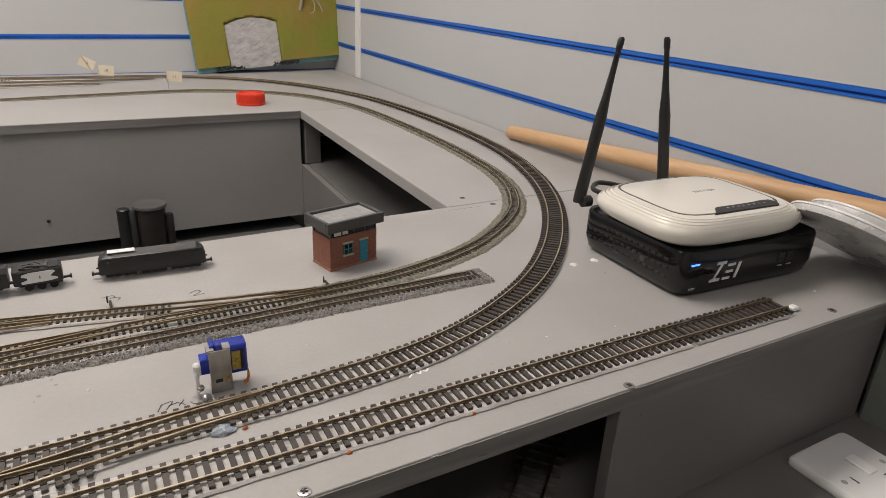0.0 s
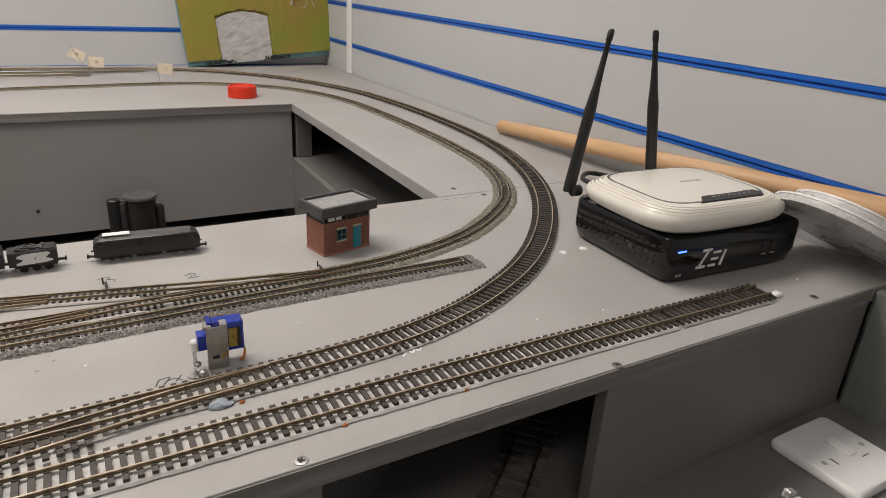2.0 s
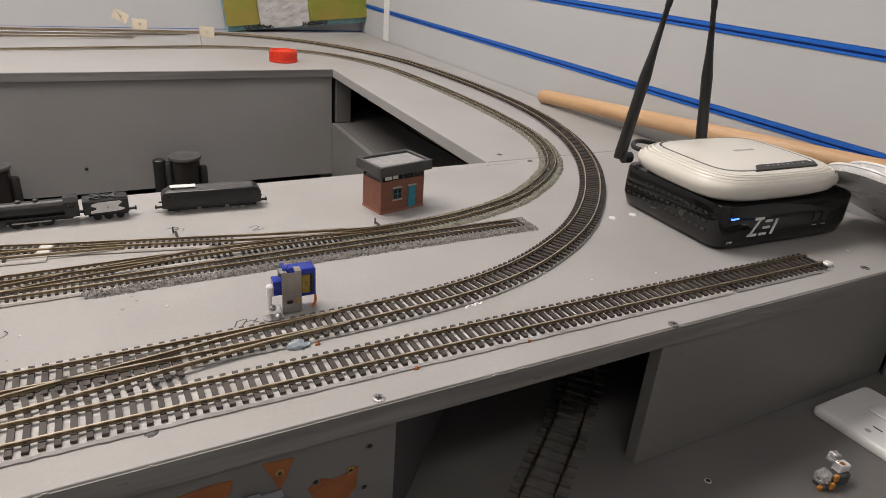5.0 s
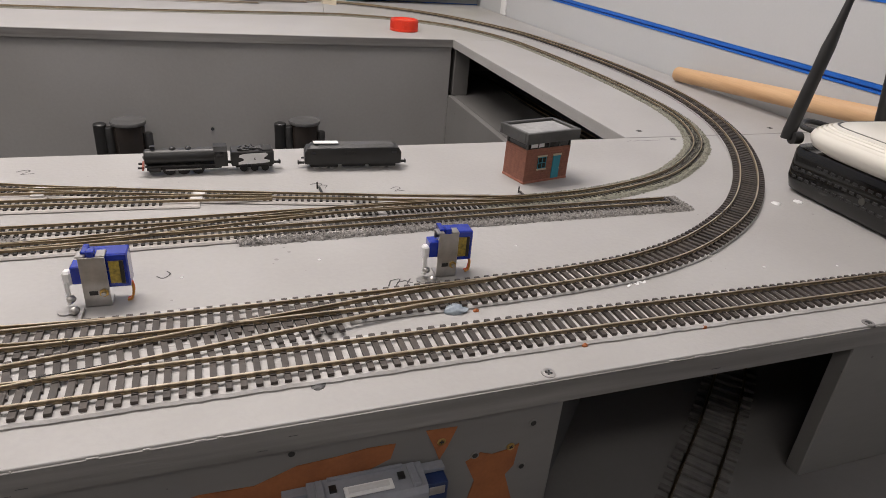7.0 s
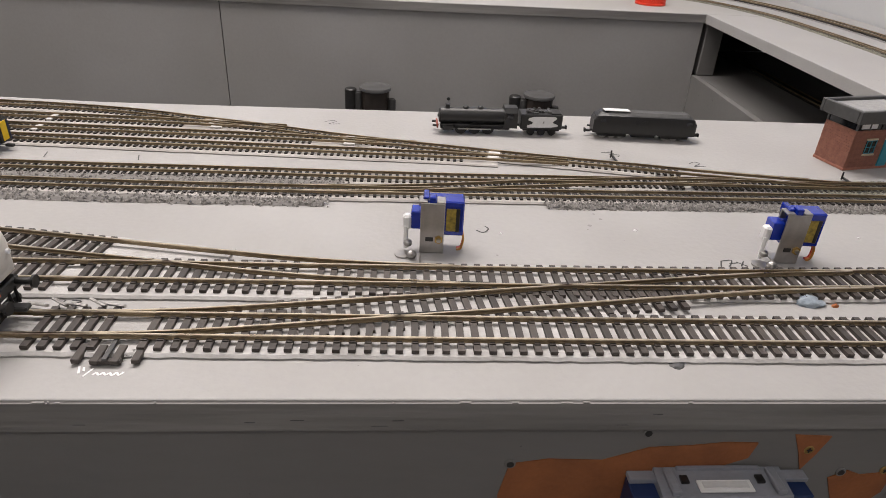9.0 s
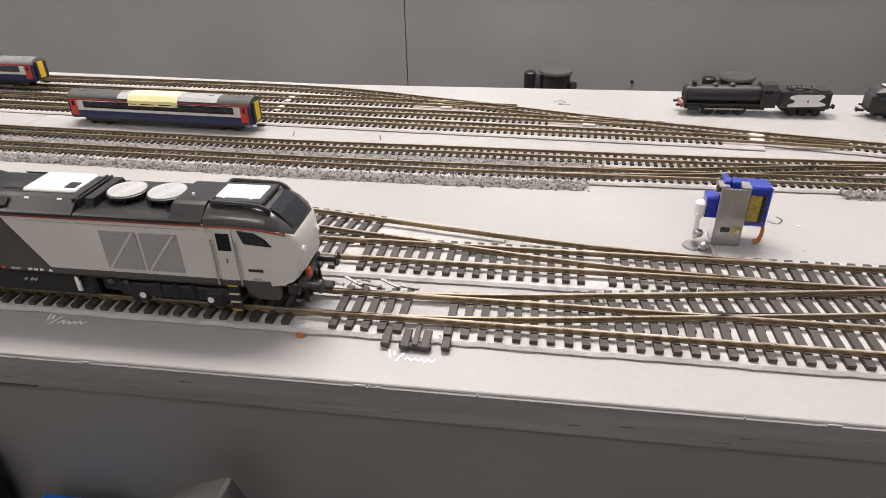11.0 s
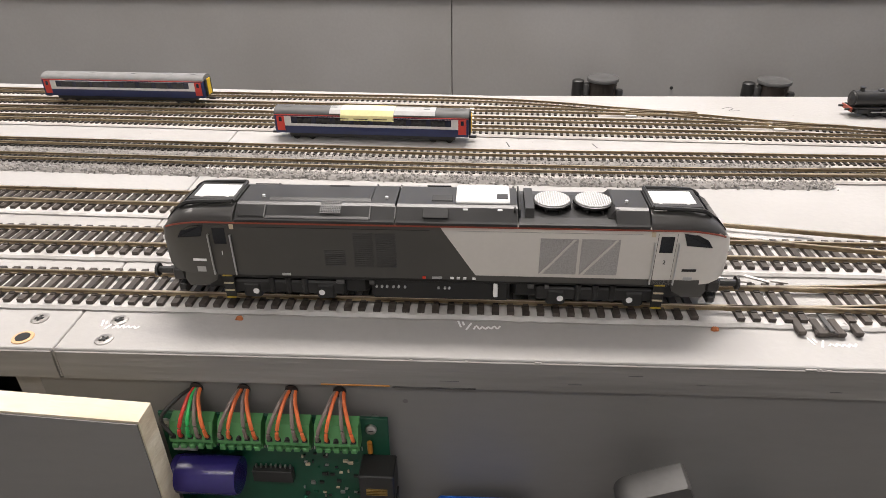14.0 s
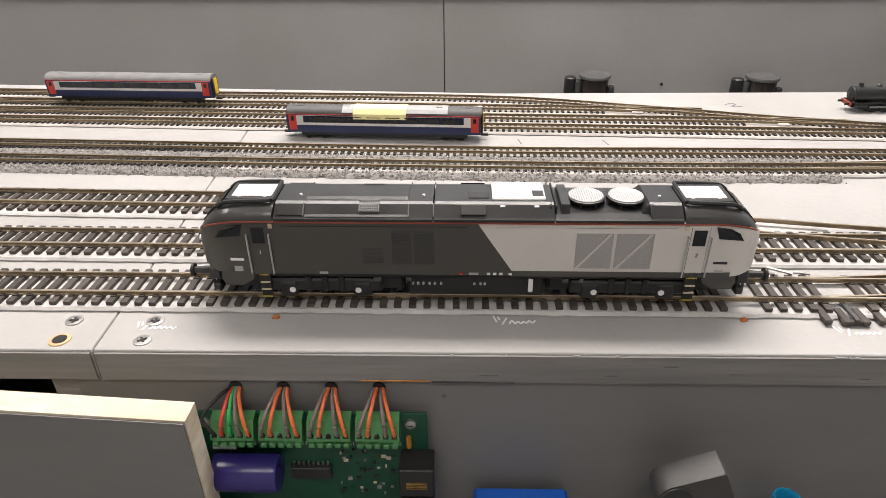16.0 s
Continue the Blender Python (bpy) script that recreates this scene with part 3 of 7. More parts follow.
def joined_sleepers(frames, parent, hw, hl, z0, h, dz):
    """Sleepers too small to pick apart, in one mesh."""
    verts, faces = [], []
    for p, d, s in frames:
        k = len(verts)
        for z in (z0 + dz, z0 + h + dz):
            for a, b in ((-1, -1), (1, -1), (1, 1), (-1, 1)):
                verts.append((p.x + d.x * a * hw + s.x * b * hl, p.y + d.y * a * hw + s.y * b * hl, z))
        faces += [(k + 4, k + 5, k + 6, k + 7), (k, k + 1, k + 5, k + 4), (k + 1, k + 2, k + 6, k + 5), (k + 2, k + 3, k + 7, k + 6), (k + 3, k, k + 4, k + 7)]
    me = bpy.data.meshes.new("sleeper_strip")
    me.from_pydata(verts, [], faces)
    me.materials.append(NSLEEPER)
    ob = new("sleeper_strip", me)
    ob.parent = parent
    tagged(ob, kind="stuff")


def oo_track(name, label, pts, beds=(), skip=(), branch=False, pitch=0.0072, mat=RAIL, dz=0.0):
    t = thing(name, label, "model track", group="larger gauge tracks")
    line = curve_points(pts, 0.006)
    for side in (-1, 1):
        prof = [(a + side * 0.00872, h + OO_TOP - 0.0025 + dz) for a, h in RAIL_PROFILE]
        rail_part(line, prof, mat, t)
    for x0, x1, m, wd in beds:
        for seg in runs(line, x0, x1):
            h = OO_Z - (0.0003 if branch else 0) + dz
            part("trackbed", sweep_plan(seg, [(-wd, dz + 0.0001), (-wd - 0.0004, dz + 0.0010), (-wd + 0.001, h), (wd - 0.001, h), (wd + 0.0004, dz + 0.0010), (wd, dz + 0.0001)], 0.0004), m, t)
    far = []
    for p, d, s in frames_of(curve_points(pts, pitch)):
        if any(a <= p.x <= b for a, b in skip):
            continue
        if p.y > 0.8 or p.x < -0.75:
            far.append((p, d, s))
            continue
        ob = new("sleeper", OO_SLEEPER_LOW if branch else OO_SLEEPER)
        ob.parent = t
        ob.matrix_basis = Matrix.Translation((p.x, p.y, dz)) @ Matrix.Rotation(math.atan2(d.y, d.x) + random.uniform(-0.012, 0.012), 4, "Z")
    if far:
        joined_sleepers(far, t, 0.0017, 0.0156, OO_Z, 0.002, dz)
    return t


F1 = oo_track("front_track", "larger-gauge front siding track with dark sleepers on white foam", [(BX0 + 0.02, 0.050), (-0.5, 0.0492), (-0.2, 0.0478), (0.1, 0.0455), (0.35, 0.0432), (0.6, 0.042), (0.8, 0.0400), (1.012, 0.037)],
              [(BX0, 0.88, FOAM, 0.0180), (0.88, 1.0, FOAM_GREY, 0.0175)], [(0.112, 0.128), (0.166, 0.176), (0.435, 0.438)])
part("rail_end_block", boxb((1.021, 0.029, 0.002), (0.009, 0.008, 0.004), 0.001), WHITE, F1)
MAIN = oo_track("main_track", "larger-gauge loop track curving round the board", [(BX0 + 0.02, 0.104), (-0.5, 0.1005), (-0.25, 0.0972), (0.06, 0.0935), (0.3, 0.0915), (0.45, 0.0915), (0.6, 0.0955), (0.69, 0.1075), (0.77, 0.1375), (0.855, 0.192), (0.94, 0.278), (1.012, 0.381), (1.066, 0.50), (1.102, 0.64), (1.117, 0.83), (1.108, 1.05), (1.075, 1.23), (0.985, 1.42), (0.86, 1.55), (0.70, 1.622), (0.44, 1.642), (0.0, 1.65), (BX0 + 0.05, 1.66)],
                [(BX0, 0.45, FOAM, 0.0195), (0.45, 0.74, FOAM, 0.0160), (0.74, 1.2, FOAM_GREY, 0.0158)], [(0.118, 0.126), (0.245, 0.25)])
oo_track("inner_track", "larger-gauge inner siding joining the loop by a turnout", [(BX0 + 0.02, 0.175), (-0.5, 0.160), (-0.285, 0.1525), (-0.1, 0.1455), (0.02, 0.1345), (0.128, 0.1175), (0.24, 0.099), (0.33, 0.0919)],
         [(BX0, 0.2, FOAM, 0.0195)], [(0.13, 0.4)], branch=True)
oo_track("crossover_track", "larger-gauge crossover between loop and front track", [(0.56, 0.0925), (0.5, 0.0885), (0.43, 0.0795), (0.35, 0.0685), (0.27, 0.0575), (0.19, 0.0475), (0.12, 0.0446)],
         [(0.25, 0.43, FOAM, 0.0185)], [(0.0, 0.235), (0.45, 0.6)], branch=True)
# extra timbers, guard rails and motor parts of the turnouts
points = thing("turnout_fittings", "dark turnout timbers and switch fittings beside the front tracks", "turnout parts")
for x, y in ((0.156, 0.0275), (0.1645, 0.0265), (0.173, 0.0265), (0.1815, 0.0275)):
    part("timber", boxb((x, y, 0.0020), (0.0036, 0.0120, 0.0024), 0.0003), SLEEPER, points)
part("switch_block", boxb((0.1688, 0.0225, 0.0018), (0.0135, 0.0030, 0.0022), 0.0004), SLEEPER, points)
part("tie_bar", boxb((0.1688, 0.0290, 0.0036), (0.0022, 0.0160, 0.0010), 0.0002), SLATE, points)
for a, b in (((0.30, 0.0865), (0.345, 0.085)), ((0.29, 0.0545), (0.335, 0.0595)), ((0.15, 0.0375), (0.195, 0.0385)), ((0.33, 0.1015), (0.37, 0.1005))):
    part("guard_rail", rodb((*a, 0.0054), (*b, 0.0054), 0.0006, n=6), BLACK, points)
for k in range(5):
    part("switch_rod", rodb((0.118 + 0.009 * k, 0.063 + 0.004 * (k % 2), 0.0045), (0.128 + 0.009 * k, 0.060, 0.005), 0.0009, n=6), STEEL, points)

N_Z, N_TOP = 0.0020, 0.0050


def n_track(name, label, pts, beds=(), skip=(), mat=RAIL_N, pitch=0.0051, lift=0.0, mains=True, drop=0.0):
    t = thing(name, label, "model track", group="small gauge tracks")
    line = curve_points(pts, 0.008)
    for side in (-1, 1):
        prof = [(a * 0.75 + side * 0.00475, h * 0.8 + N_TOP - 0.002 + lift) for a, h in RAIL_PROFILE]
        rail_part(line, prof, mat, t)
    for x0, x1, m in beds:
        for seg in runs(line, x0, x1):
            h = N_Z - drop + lift
            part("trackbed", sweep_plan(seg, [(-0.0118, lift + 0.0001), (-0.0122, h * 0.5), (-0.0108, h), (0.0108, h), (0.0122, h * 0.5), (0.0118, lift + 0.0001)], 0.0004), m, t)
    keep = [q for q in frames_of(curve_points(pts, pitch)) if not any(a <= q[0].x <= b for a, b in skip)]
    joined_sleepers(keep, t, 0.00115, 0.0083, N_Z - 0.0003 - drop, 0.0014, lift)
    return t


SL = -0.055
LADDER = [(0.0, 0.3745), (0.137, 0.3455), (0.254, 0.3125), (0.372, 0.2855), (0.46, 0.2675), (0.549, 0.2505), (0.62, 0.2395)]
yard_label = "small-gauge yard track with brassy rails on white foam"
n_track("yard_track", yard_label, [(BX0 + 0.02, 0.45), (-0.6, 0.4095), (-0.3, 0.3915)] + LADDER[:], [(BX0, 0.5, FOAM_N)], [(0.126, 0.146), (0.247, 0.262), (0.365, 0.378), (0.515, 0.7)])
for y0, x1, off in ((0.347, 0.15, 0.137), (0.3205, 0.262, 0.254), (0.2955, 0.38, 0.372)):
    n_track("yard_track", yard_label, [(BX0 + 0.02, y0 + 0.07), (-0.6, y0 + 0.033), (-0.3, y0 + 0.0165), (0.0, y0), (x1 - 0.06, y0 + SL * (x1 - 0.06) * 0.95), (x1 + 0.05, y0 + SL * (x1 + 0.05) - 0.002)],
            [(BX0, x1, FOAM_N)], [(x1 - 0.035, 2.0)], drop=0.0003)
NCURVE = [(BX0 + 0.02, 0.309), (-0.6, 0.2705), (-0.3, 0.254), (0.0, 0.2395), (0.17, 0.2365), (0.33, 0.2335), (0.45, 0.2345), (0.55, 0.2345), (0.657, 0.2345), (0.745, 0.246), (0.835, 0.2785), (0.92, 0.3415), (0.97, 0.405), (1.006, 0.49), (1.025, 0.60), (1.034, 0.75), (1.032, 0.92), (1.018, 1.09), (0.965, 1.235), (0.88, 1.325), (0.78, 1.37), (0.67, 1.385), (0.44, 1.36), (0.1, 1.33), (BX0 + 0.05, 1.30)]
n_track("curve_track", "small-gauge loop track bedded in weathered ballast", NCURVE, [(-0.2, 0.5, FOAM_N)], [(0.51, 0.515)], drop=0.0007)
n_track("siding_track", "small-gauge siding ending on a strip of grey ballast", [(BX0 + 0.02, 0.276), (-0.6, 0.2385), (-0.3, 0.2225), (0.0, 0.2105), (0.18, 0.2065), (0.4, 0.2075), (0.6, 0.2105), (0.79, 0.211)], [(-0.2, 0.5, FOAM_N)])
n_track("link_track", "small-gauge crossover linking the siding and the loop", [(0.22, 0.2065), (0.3, 0.211), (0.4, 0.2255), (0.5, 0.2365), (0.56, 0.2365)], [], [(0.2, 0.32), (0.42, 0.6)], drop=0.0003)
n_track("link_track", "small-gauge crossover linking the yard and the loop", [(0.47, 0.2655), (0.56, 0.2475), (0.63, 0.2365), (0.66, 0.2348)], [], [(0.4, 0.7)], drop=0.0003)
n_track("far_track", "small-gauge storage track on the far board", [(0.53, 1.535), (0.3, 1.532), (0.0, 1.53), (BX0 + 0.05, 1.53)], [(BX0, 0.5, FOAM_N)])
n_track("far_track", "small-gauge storage track on the far board", [(0.66, 1.60), (0.5, 1.588), (0.3, 1.585), (0.0, 1.585), (BX0 + 0.05, 1.585)], [(BX0, 0.5, FOAM_N)])


def ballast(name, label, pts, x0, x1, half, mat, count, size=0.0009, y_max=9.0, inner=0.0):
    """A low ridge of loose stones along a line."""
    bed = thing(name, label, "ballast")
    line = [p for p in curve_points(pts, 0.006) if x0 <= p.x <= x1 and p.y < y_max]
    part("bed", sweep_plan(line, [(-half, 0.0002), (-half * 0.8, 0.0017), (half * 0.8, 0.0017), (half, 0.0002)], 0.001), mat, bed)
    fr = frames_of(line)
    verts, faces = [], []
    for _ in range(count):
        p, d, s = random.choice(fr)
        u = random.uniform(-1, 1)
        side = u * (half + 0.0008)
        z = 0.0018 if abs(u) < 0.8 else 0.0018 * max(0.0, 1 - (abs(u) - 0.8) / 0.2)
        a = p + s * side + d * random.uniform(-0.004, 0.004)
        r = size * random.uniform(0.6, 1.25)
        k = len(verts)
        ang = random.uniform(0, 3)
        for dx, dy, dz in ((1, 0, 0), (0, 1, 0), (-1, 0, 0), (0, -1, 0), (0, 0, 0.9), (0, 0, -0.6)):
            q = random.uniform(0.75, 1.2)
            verts.append((a.x + r * q * (dx * math.cos(ang) - dy * math.sin(ang)), a.y + r * q * (dx * math.sin(ang) + dy * math.cos(ang)), max(z + r * dz * q, 0.0001)))
        for i in range(4):
            faces += [(k + i, k + (i + 1) % 4, k + 4), (k + (i + 1) % 4, k + i, k + 5)]
    me = bpy.data.meshes.new("stone_layer")
    me.from_pydata(verts, [], faces)
    me.materials.append(mat)
    ob = new("stone_layer", me)
    ob.parent = bed
    tagged(ob, kind="stuff")


ballast("siding_ballast", "loose grey ballast stones along the siding", [(-1.2, 0.268), (-0.6, 0.234), (-0.3, 0.2185), (0.0, 0.2065), (0.13, 0.203), (0.26, 0.203)], -1.2, 0.25, 0.0170, STONE, 13500, 0.0011)
ballast("siding_ballast", "loose grey ballast stones between the main tracks", [(-1.2, 0.29), (-0.6, 0.254), (-0.3, 0.2365), (0.0, 0.2225), (0.3, 0.2195)], -1.2, 0.26, 0.011, STONE, 5500, 0.0010)
ballast("siding_ballast", "loose grey ballast strip under the ended siding", [(0.40, 0.2055), (0.6, 0.2085), (0.8, 0.2085)], 0.38, 0.81, 0.0160, STONE, 8000, 0.0011)
ballast("curve_ballast", "weathered greenish ballast along the curve", NCURVE[7:], 0.6, 1.2, 0.0155, STONE_GREEN, 15000, 0.001)
ballast("curve_ballast", "weathered pale ballast along the far straight", [(0.6, 1.38), (0.44, 1.36), (0.1, 1.33), (-0.6, 1.31)], -0.6, 0.62, 0.0155, STONE_GREEN, 3000, 0.001)

# bare white foam at the yard rail joints
for x, y, a in ((0.1365, 0.3430, -14), (0.1400, 0.3385, -4), (0.2535, 0.3100, -14), (0.2545, 0.3060, -4), (0.3715, 0.2825, -12), (0.0, 0.346, -3), (0.0, 0.320, -3)):
    gap = part("bare_foam", boxb((0, 0, 0.00185), (0.0095 if x else 0.0045, 0.0150, 0.0033), 0.0004, pose(x, y, 0, 0, 0, a)), FOAM_GAP, layout)
# lower level tracks
low = [(0.55, -0.125), (0.615, -0.06), (0.684, 0.0015), (0.766, 0.0675), (0.84, 0.135), (0.90, 0.215), (0.94, 0.31)]
lt = thing("wide_track", "dusty wide-gauge track running out of the tunnel on the lower shelf", "model track")
wide = curve_points(low, 0.008)
for side in (-1, 1):
    part("rail", sweep_plan(wide, [(a * 1.3 + side * 0.0125, h * 1.4 + Z0 + 0.0030) for a, h in RAIL_PROFILE]), RAIL_DULL, lt)
bm = boxb((0, 0, 0.0016), (0.0050, 0.044, 0.0032), 0.0004)
me = bpy.data.meshes.new("sleeper")
bm.to_mesh(me)
bm.free()
me.materials.append(WIDE_SLEEPER)
for p, d, s in frames_of(curve_points(low, 0.0125)):
    ob = new("sleeper", me)
    ob.parent = lt
    ob.matrix_basis = Matrix.Translation((p.x, p.y, Z0)) @ Matrix.Rotation(math.atan2(d.y, d.x), 4, "Z")
low2 = [(1.080, 0.50), (1.060, 0.70), (1.053, 0.85), (1.052, 1.0), (1.056, 1.15), (1.05, 1.30)]
lt2 = oo_track("lower_track", "dark track on the lower deck under the board", low2, (), (), mat=RAIL_DULL, dz=-0.12 - 0.0021)


# ---- large diesel locomotive on the front track ----
def build_loco():
    L = thing("diesel_locomotive", "dark grey and silver model diesel locomotive standing on the front track", "model locomotive", pose(-0.0107, 0.0472, OO_TOP, 0, 0, -0.45))
    B = -OO_TOP

    def sec(u, w, zb, zt, wt=None):
        wt = w if wt is None else wt
        return [(u, -w * 0.985, zb + B), (u, -w, zb + 0.004 + B), (u, -w, zt - 0.004 + B), (u, -wt, zt + B), (u, wt, zt + B), (u, w, zt - 0.004 + B), (u, w, zb + 0.004 + B), (u, w * 0.985, zb + B)]

    half = [(0.104, 0.0178, 0.0226, 0.0508, 0.0174), (0.112, 0.0178, 0.0226, 0.0506, 0.0172), (0.118, 0.0175, 0.0227, 0.0498, 0.0166), (0.1230, 0.0166, 0.0230, 0.0486, 0.0156), (0.1270, 0.0150, 0.0242, 0.0468, 0.0140), (0.1295, 0.0130, 0.0262, 0.0446, 0.0120), (0.1308, 0.0108, 0.0300, 0.0416, 0.0100)]
    stations = [(-u, w, a, b, c) for u, w, a, b, c in reversed(half)] + half
    for name, mat, sign in (("dark_body", LOCO_DARK, -1), ("silver_body", LOCO_SILVER, 1)):
        bm = loft([sec(*s) for s in stations])
        no = Vector((0.0275, 0, 0.018)).normalized()
        bmesh.ops.bisect_plane(bm, geom=bm.verts[:] + bm.edges[:] + bm.faces[:], plane_co=(0.0000, 0, 0.0510 + B), plane_no=no, clear_outer=sign < 0, clear_inner=sign > 0)
        part(name, bm, mat, L, "dark grey painted body half" if sign < 0 else "silver painted body half", smooth=35)
    # roof between the cabs
    def rsec(u, k=1.0, dz=0.0):
        pts = [(-0.0179, 0.0508), (-0.0178, 0.0520), (-0.0168, 0.0526), (-0.0112, 0.0566), (-0.0092, 0.0572), (0.0092, 0.0572), (0.0112, 0.0566), (0.0168, 0.0526), (0.0178, 0.0520), (0.0179, 0.0508)]
        return [(u, y * k, z + B + dz) for y, z in pts]
    part("roof", loft([rsec(-0.0926), rsec(-0.0200)]), LOCO_ROOF, L, "satin black panelled roof")
    part("roof", loft([rsec(-0.0192), rsec(0.0350)]), LOCO_ROOF, L)
    # broad faceted hatch over the engine room
    hp = [(-0.0170, 0.0528), (-0.0060, 0.0580), (0.0060, 0.0580), (0.0170, 0.0528)]
    part("roof_hatch", loft([[(u, y, z + B) for y, z in hp] for u in (-0.0785, -0.0315)]), LOCO_ROOF, L)
    low = [(-0.0179, 0.0508), (-0.0178, 0.0520), (-0.0168, 0.0525), (-0.0120, 0.0530), (0.0120, 0.0530), (0.0168, 0.0525), (0.0178, 0.0520), (0.0179, 0.0508)]
    part("roof", loft([[(u, y, z + B) for y, z in low] for u in (0.0356, 0.0795)]), LOCO_ROOF, L, "sunken roof deck round the fans")
    part("roof", loft([rsec(0.0782), rsec(0.0926)]), LOCO_ROOF, L)
    for u0, u1 in ((0.0385, 0.0425), (0.0750, 0.0800)):
        bm = bmesh.new()
        a = [bm.verts.new(p) for p in ((u0 if u0 < 0.06 else u1, -0.0125, 0.0530 + B), (u0 if u0 < 0.06 else u1, 0.0125, 0.0530 + B), (u0 if u0 < 0.06 else u1, 0.0110, 0.0568 + B), (u0 if u0 < 0.06 else u1, -0.0110, 0.0568 + B))]
        b = [bm.verts.new(p) for p in ((u1 if u0 < 0.06 else u0, -0.0125, 0.0530 + B), (u1 if u0 < 0.06 else u0, 0.0125, 0.0530 + B), (u1 if u0 < 0.06 else u0 + 0.003, 0.0110, 0.0568 + B), (u1 if u0 < 0.06 else u0 + 0.003, -0.0110, 0.0568 + B))]
        bm.faces.new(a)
        bm.faces.new(list(reversed(b)))
        for i in range(4):
            bm.faces.new((a[i], b[i], b[(i + 1) % 4], a[(i + 1) % 4]))
        bmesh.ops.recalc_face_normals(bm, faces=bm.faces[:])
        part("roof_bulkhead", bm, LOCO_ROOF, L)
    # cab domes
    for e in (-1, 1):
        st = []
        for u, w, zb, zt, wt in ((0.0934, 0.0178, 0.0506, 0.0570, 0.0112), (0.104, 0.0177, 0.0505, 0.0570, 0.0110), (0.112, 0.0175, 0.0502, 0.0567, 0.0108), (0.1180, 0.0170, 0.0493, 0.0556, 0.0104), (0.1225, 0.0160, 0.0480, 0.0528, 0.0102), (0.1262, 0.0146, 0.0464, 0.0493, 0.0098), (0.1288, 0.0126, 0.0444, 0.0458, 0.0092)):
            st.append([(e * u, -w, zb + B), (e * u, -w * 0.97, zb + (zt - zb) * 0.45 + B), (e * u, -wt, zt - (zt - zb) * 0.08 + B), (e * u, -wt * 0.7, zt + B), (e * u, wt * 0.7, zt + B), (e * u, wt, zt - (zt - zb) * 0.08 + B), (e * u, w * 0.97, zb + (zt - zb) * 0.45 + B), (e * u, w, zb + B)])
        part("cab_roof", loft(st), CAB_GREY, L, "satin dark grey cab roof", smooth=60)
        # windscreen
        bm = loft([[(e * 0.1192, y, 0.0558 + B) for y in (-0.0092, 0.0092)] + [(e * 0.1186, y, 0.0548 + B) for y in (0.0092, -0.0092)],
                   [(e * 0.1232, y, 0.0532 + B) for y in (-0.0096, 0.0096)] + [(e * 0.1224, y, 0.0522 + B) for y in (0.0096, -0.0096)],
                   [(e * 0.1283, y, 0.0472 + B) for y in (-0.0094, 0.0094)] + [(e * 0.1274, y, 0.0464 + B) for y in (0.0094, -0.0094)]])
        part("windscreen", bm, GLASS, L)
        # white roof pod with dark frame
        frame = boxb((e * 0.1050, 0, 0.0570 + B), (0.0235, 0.0190, 0.0020), 0.0006)
        for sd in (-1, 1):
            tube(frame, smooth3([(e * 0.0950, sd * 0.0108, 0.0580 + B), (e * 0.1130, sd * 0.0112, 0.0574 + B), (e * 0.1175, sd * 0.0112, 0.0564 + B), (e * 0.1200, sd * 0.0108, 0.0545 + B)], 4), 0.0010, 6)
        rod(frame, (e * 0.0945, -0.0108, 0.0580 + B), (e * 0.0945, 0.0108, 0.0580 + B), 0.0009, n=6)
        pod = part("roof_pod", frame, BLACK, L)
        part("cover", boxb((e * 0.1045, 0.0000, 0.0579 + B), (0.0195, 0.0126, 0.0012), 0.0004), WHITE, pod, "bright white flat cover")
        for dx in (-0.006, 0.006):
            part("catch", boxb((e * 0.1045 + dx, -0.0064, 0.0576 + B), (0.0018, 0.0012, 0.0012), 0.0003), TRIM, pod)
        # nose details
        part("nose_panel", boxb((e * 0.1292, 0, 0.0305 + B), (0.0030, 0.0190, 0.0080), 0.0008), YELLOW if e < 0 else LOCO_SILVER, L)
        for s in (-1, 1):
            lamp = part("headlight", rodb((e * 0.1285, s * 0.0092, 0.0375 + B), (e * 0.1318, s * 0.0092, 0.0375 + B), 0.0013, n=10), WHITE, L)
            bm = rodb((e * 0.1270, s * 0.0113, 0.0205 + B), (e * 0.1370, s * 0.0113, 0.0205 + B), 0.0017)
            rod(bm, (e * 0.1370, s * 0.0113, 0.0205 + B), (e * 0.1382, s * 0.0113, 0.0205 + B), 0.0032, n=14)
            part("buffer", bm, BLACK, L)
        bm = boxb((e * 0.1262, 0, 0.0198 + B), (0.006, 0.029, 0.0060), 0.0008)
        for k in (-0.009, -0.004, 0.004, 0.009):
            rod(bm, (e * 0.1290, k, 0.0185 + B), (e * 0.1298, k, 0.0105 + B), 0.0008, n=6)
        box(bm, (e * 0.1270, 0, 0.0115 + B), (0.004, 0.026, 0.004), 0.0008)
        part("buffer_beam", bm, BLACK, L)
        part("brake_hose", boxb((e * 0.1300, -0.005, 0.0235 + B), (0.0022, 0.003, 0.0045), 0.0006), BUFFER_RED, L)
        part("coupling", boxb((e * 0.134, 0, 0.0135 + B), (0.010, 0.005, 0.0025), 0.0006), BLACK, L)
        # side skirts under the cabs
        for s in (-1, 1):
            bm = bmesh.new()
            pts = [(e * 0.1055, 0.0228), (e * 0.1215, 0.0228), (e * 0.1220, 0.0190), (e * 0.1205, 0.0155), (e * 0.112, 0.0155), (e * 0.1070, 0.0185)]
            a = [bm.verts.new((x, s * 0.0168, z + B)) for x, z in pts]
            b = [bm.verts.new((x, s * 0.0158, z + B)) for x, z in pts]
            n = len(a)
            bm.faces.new(a)
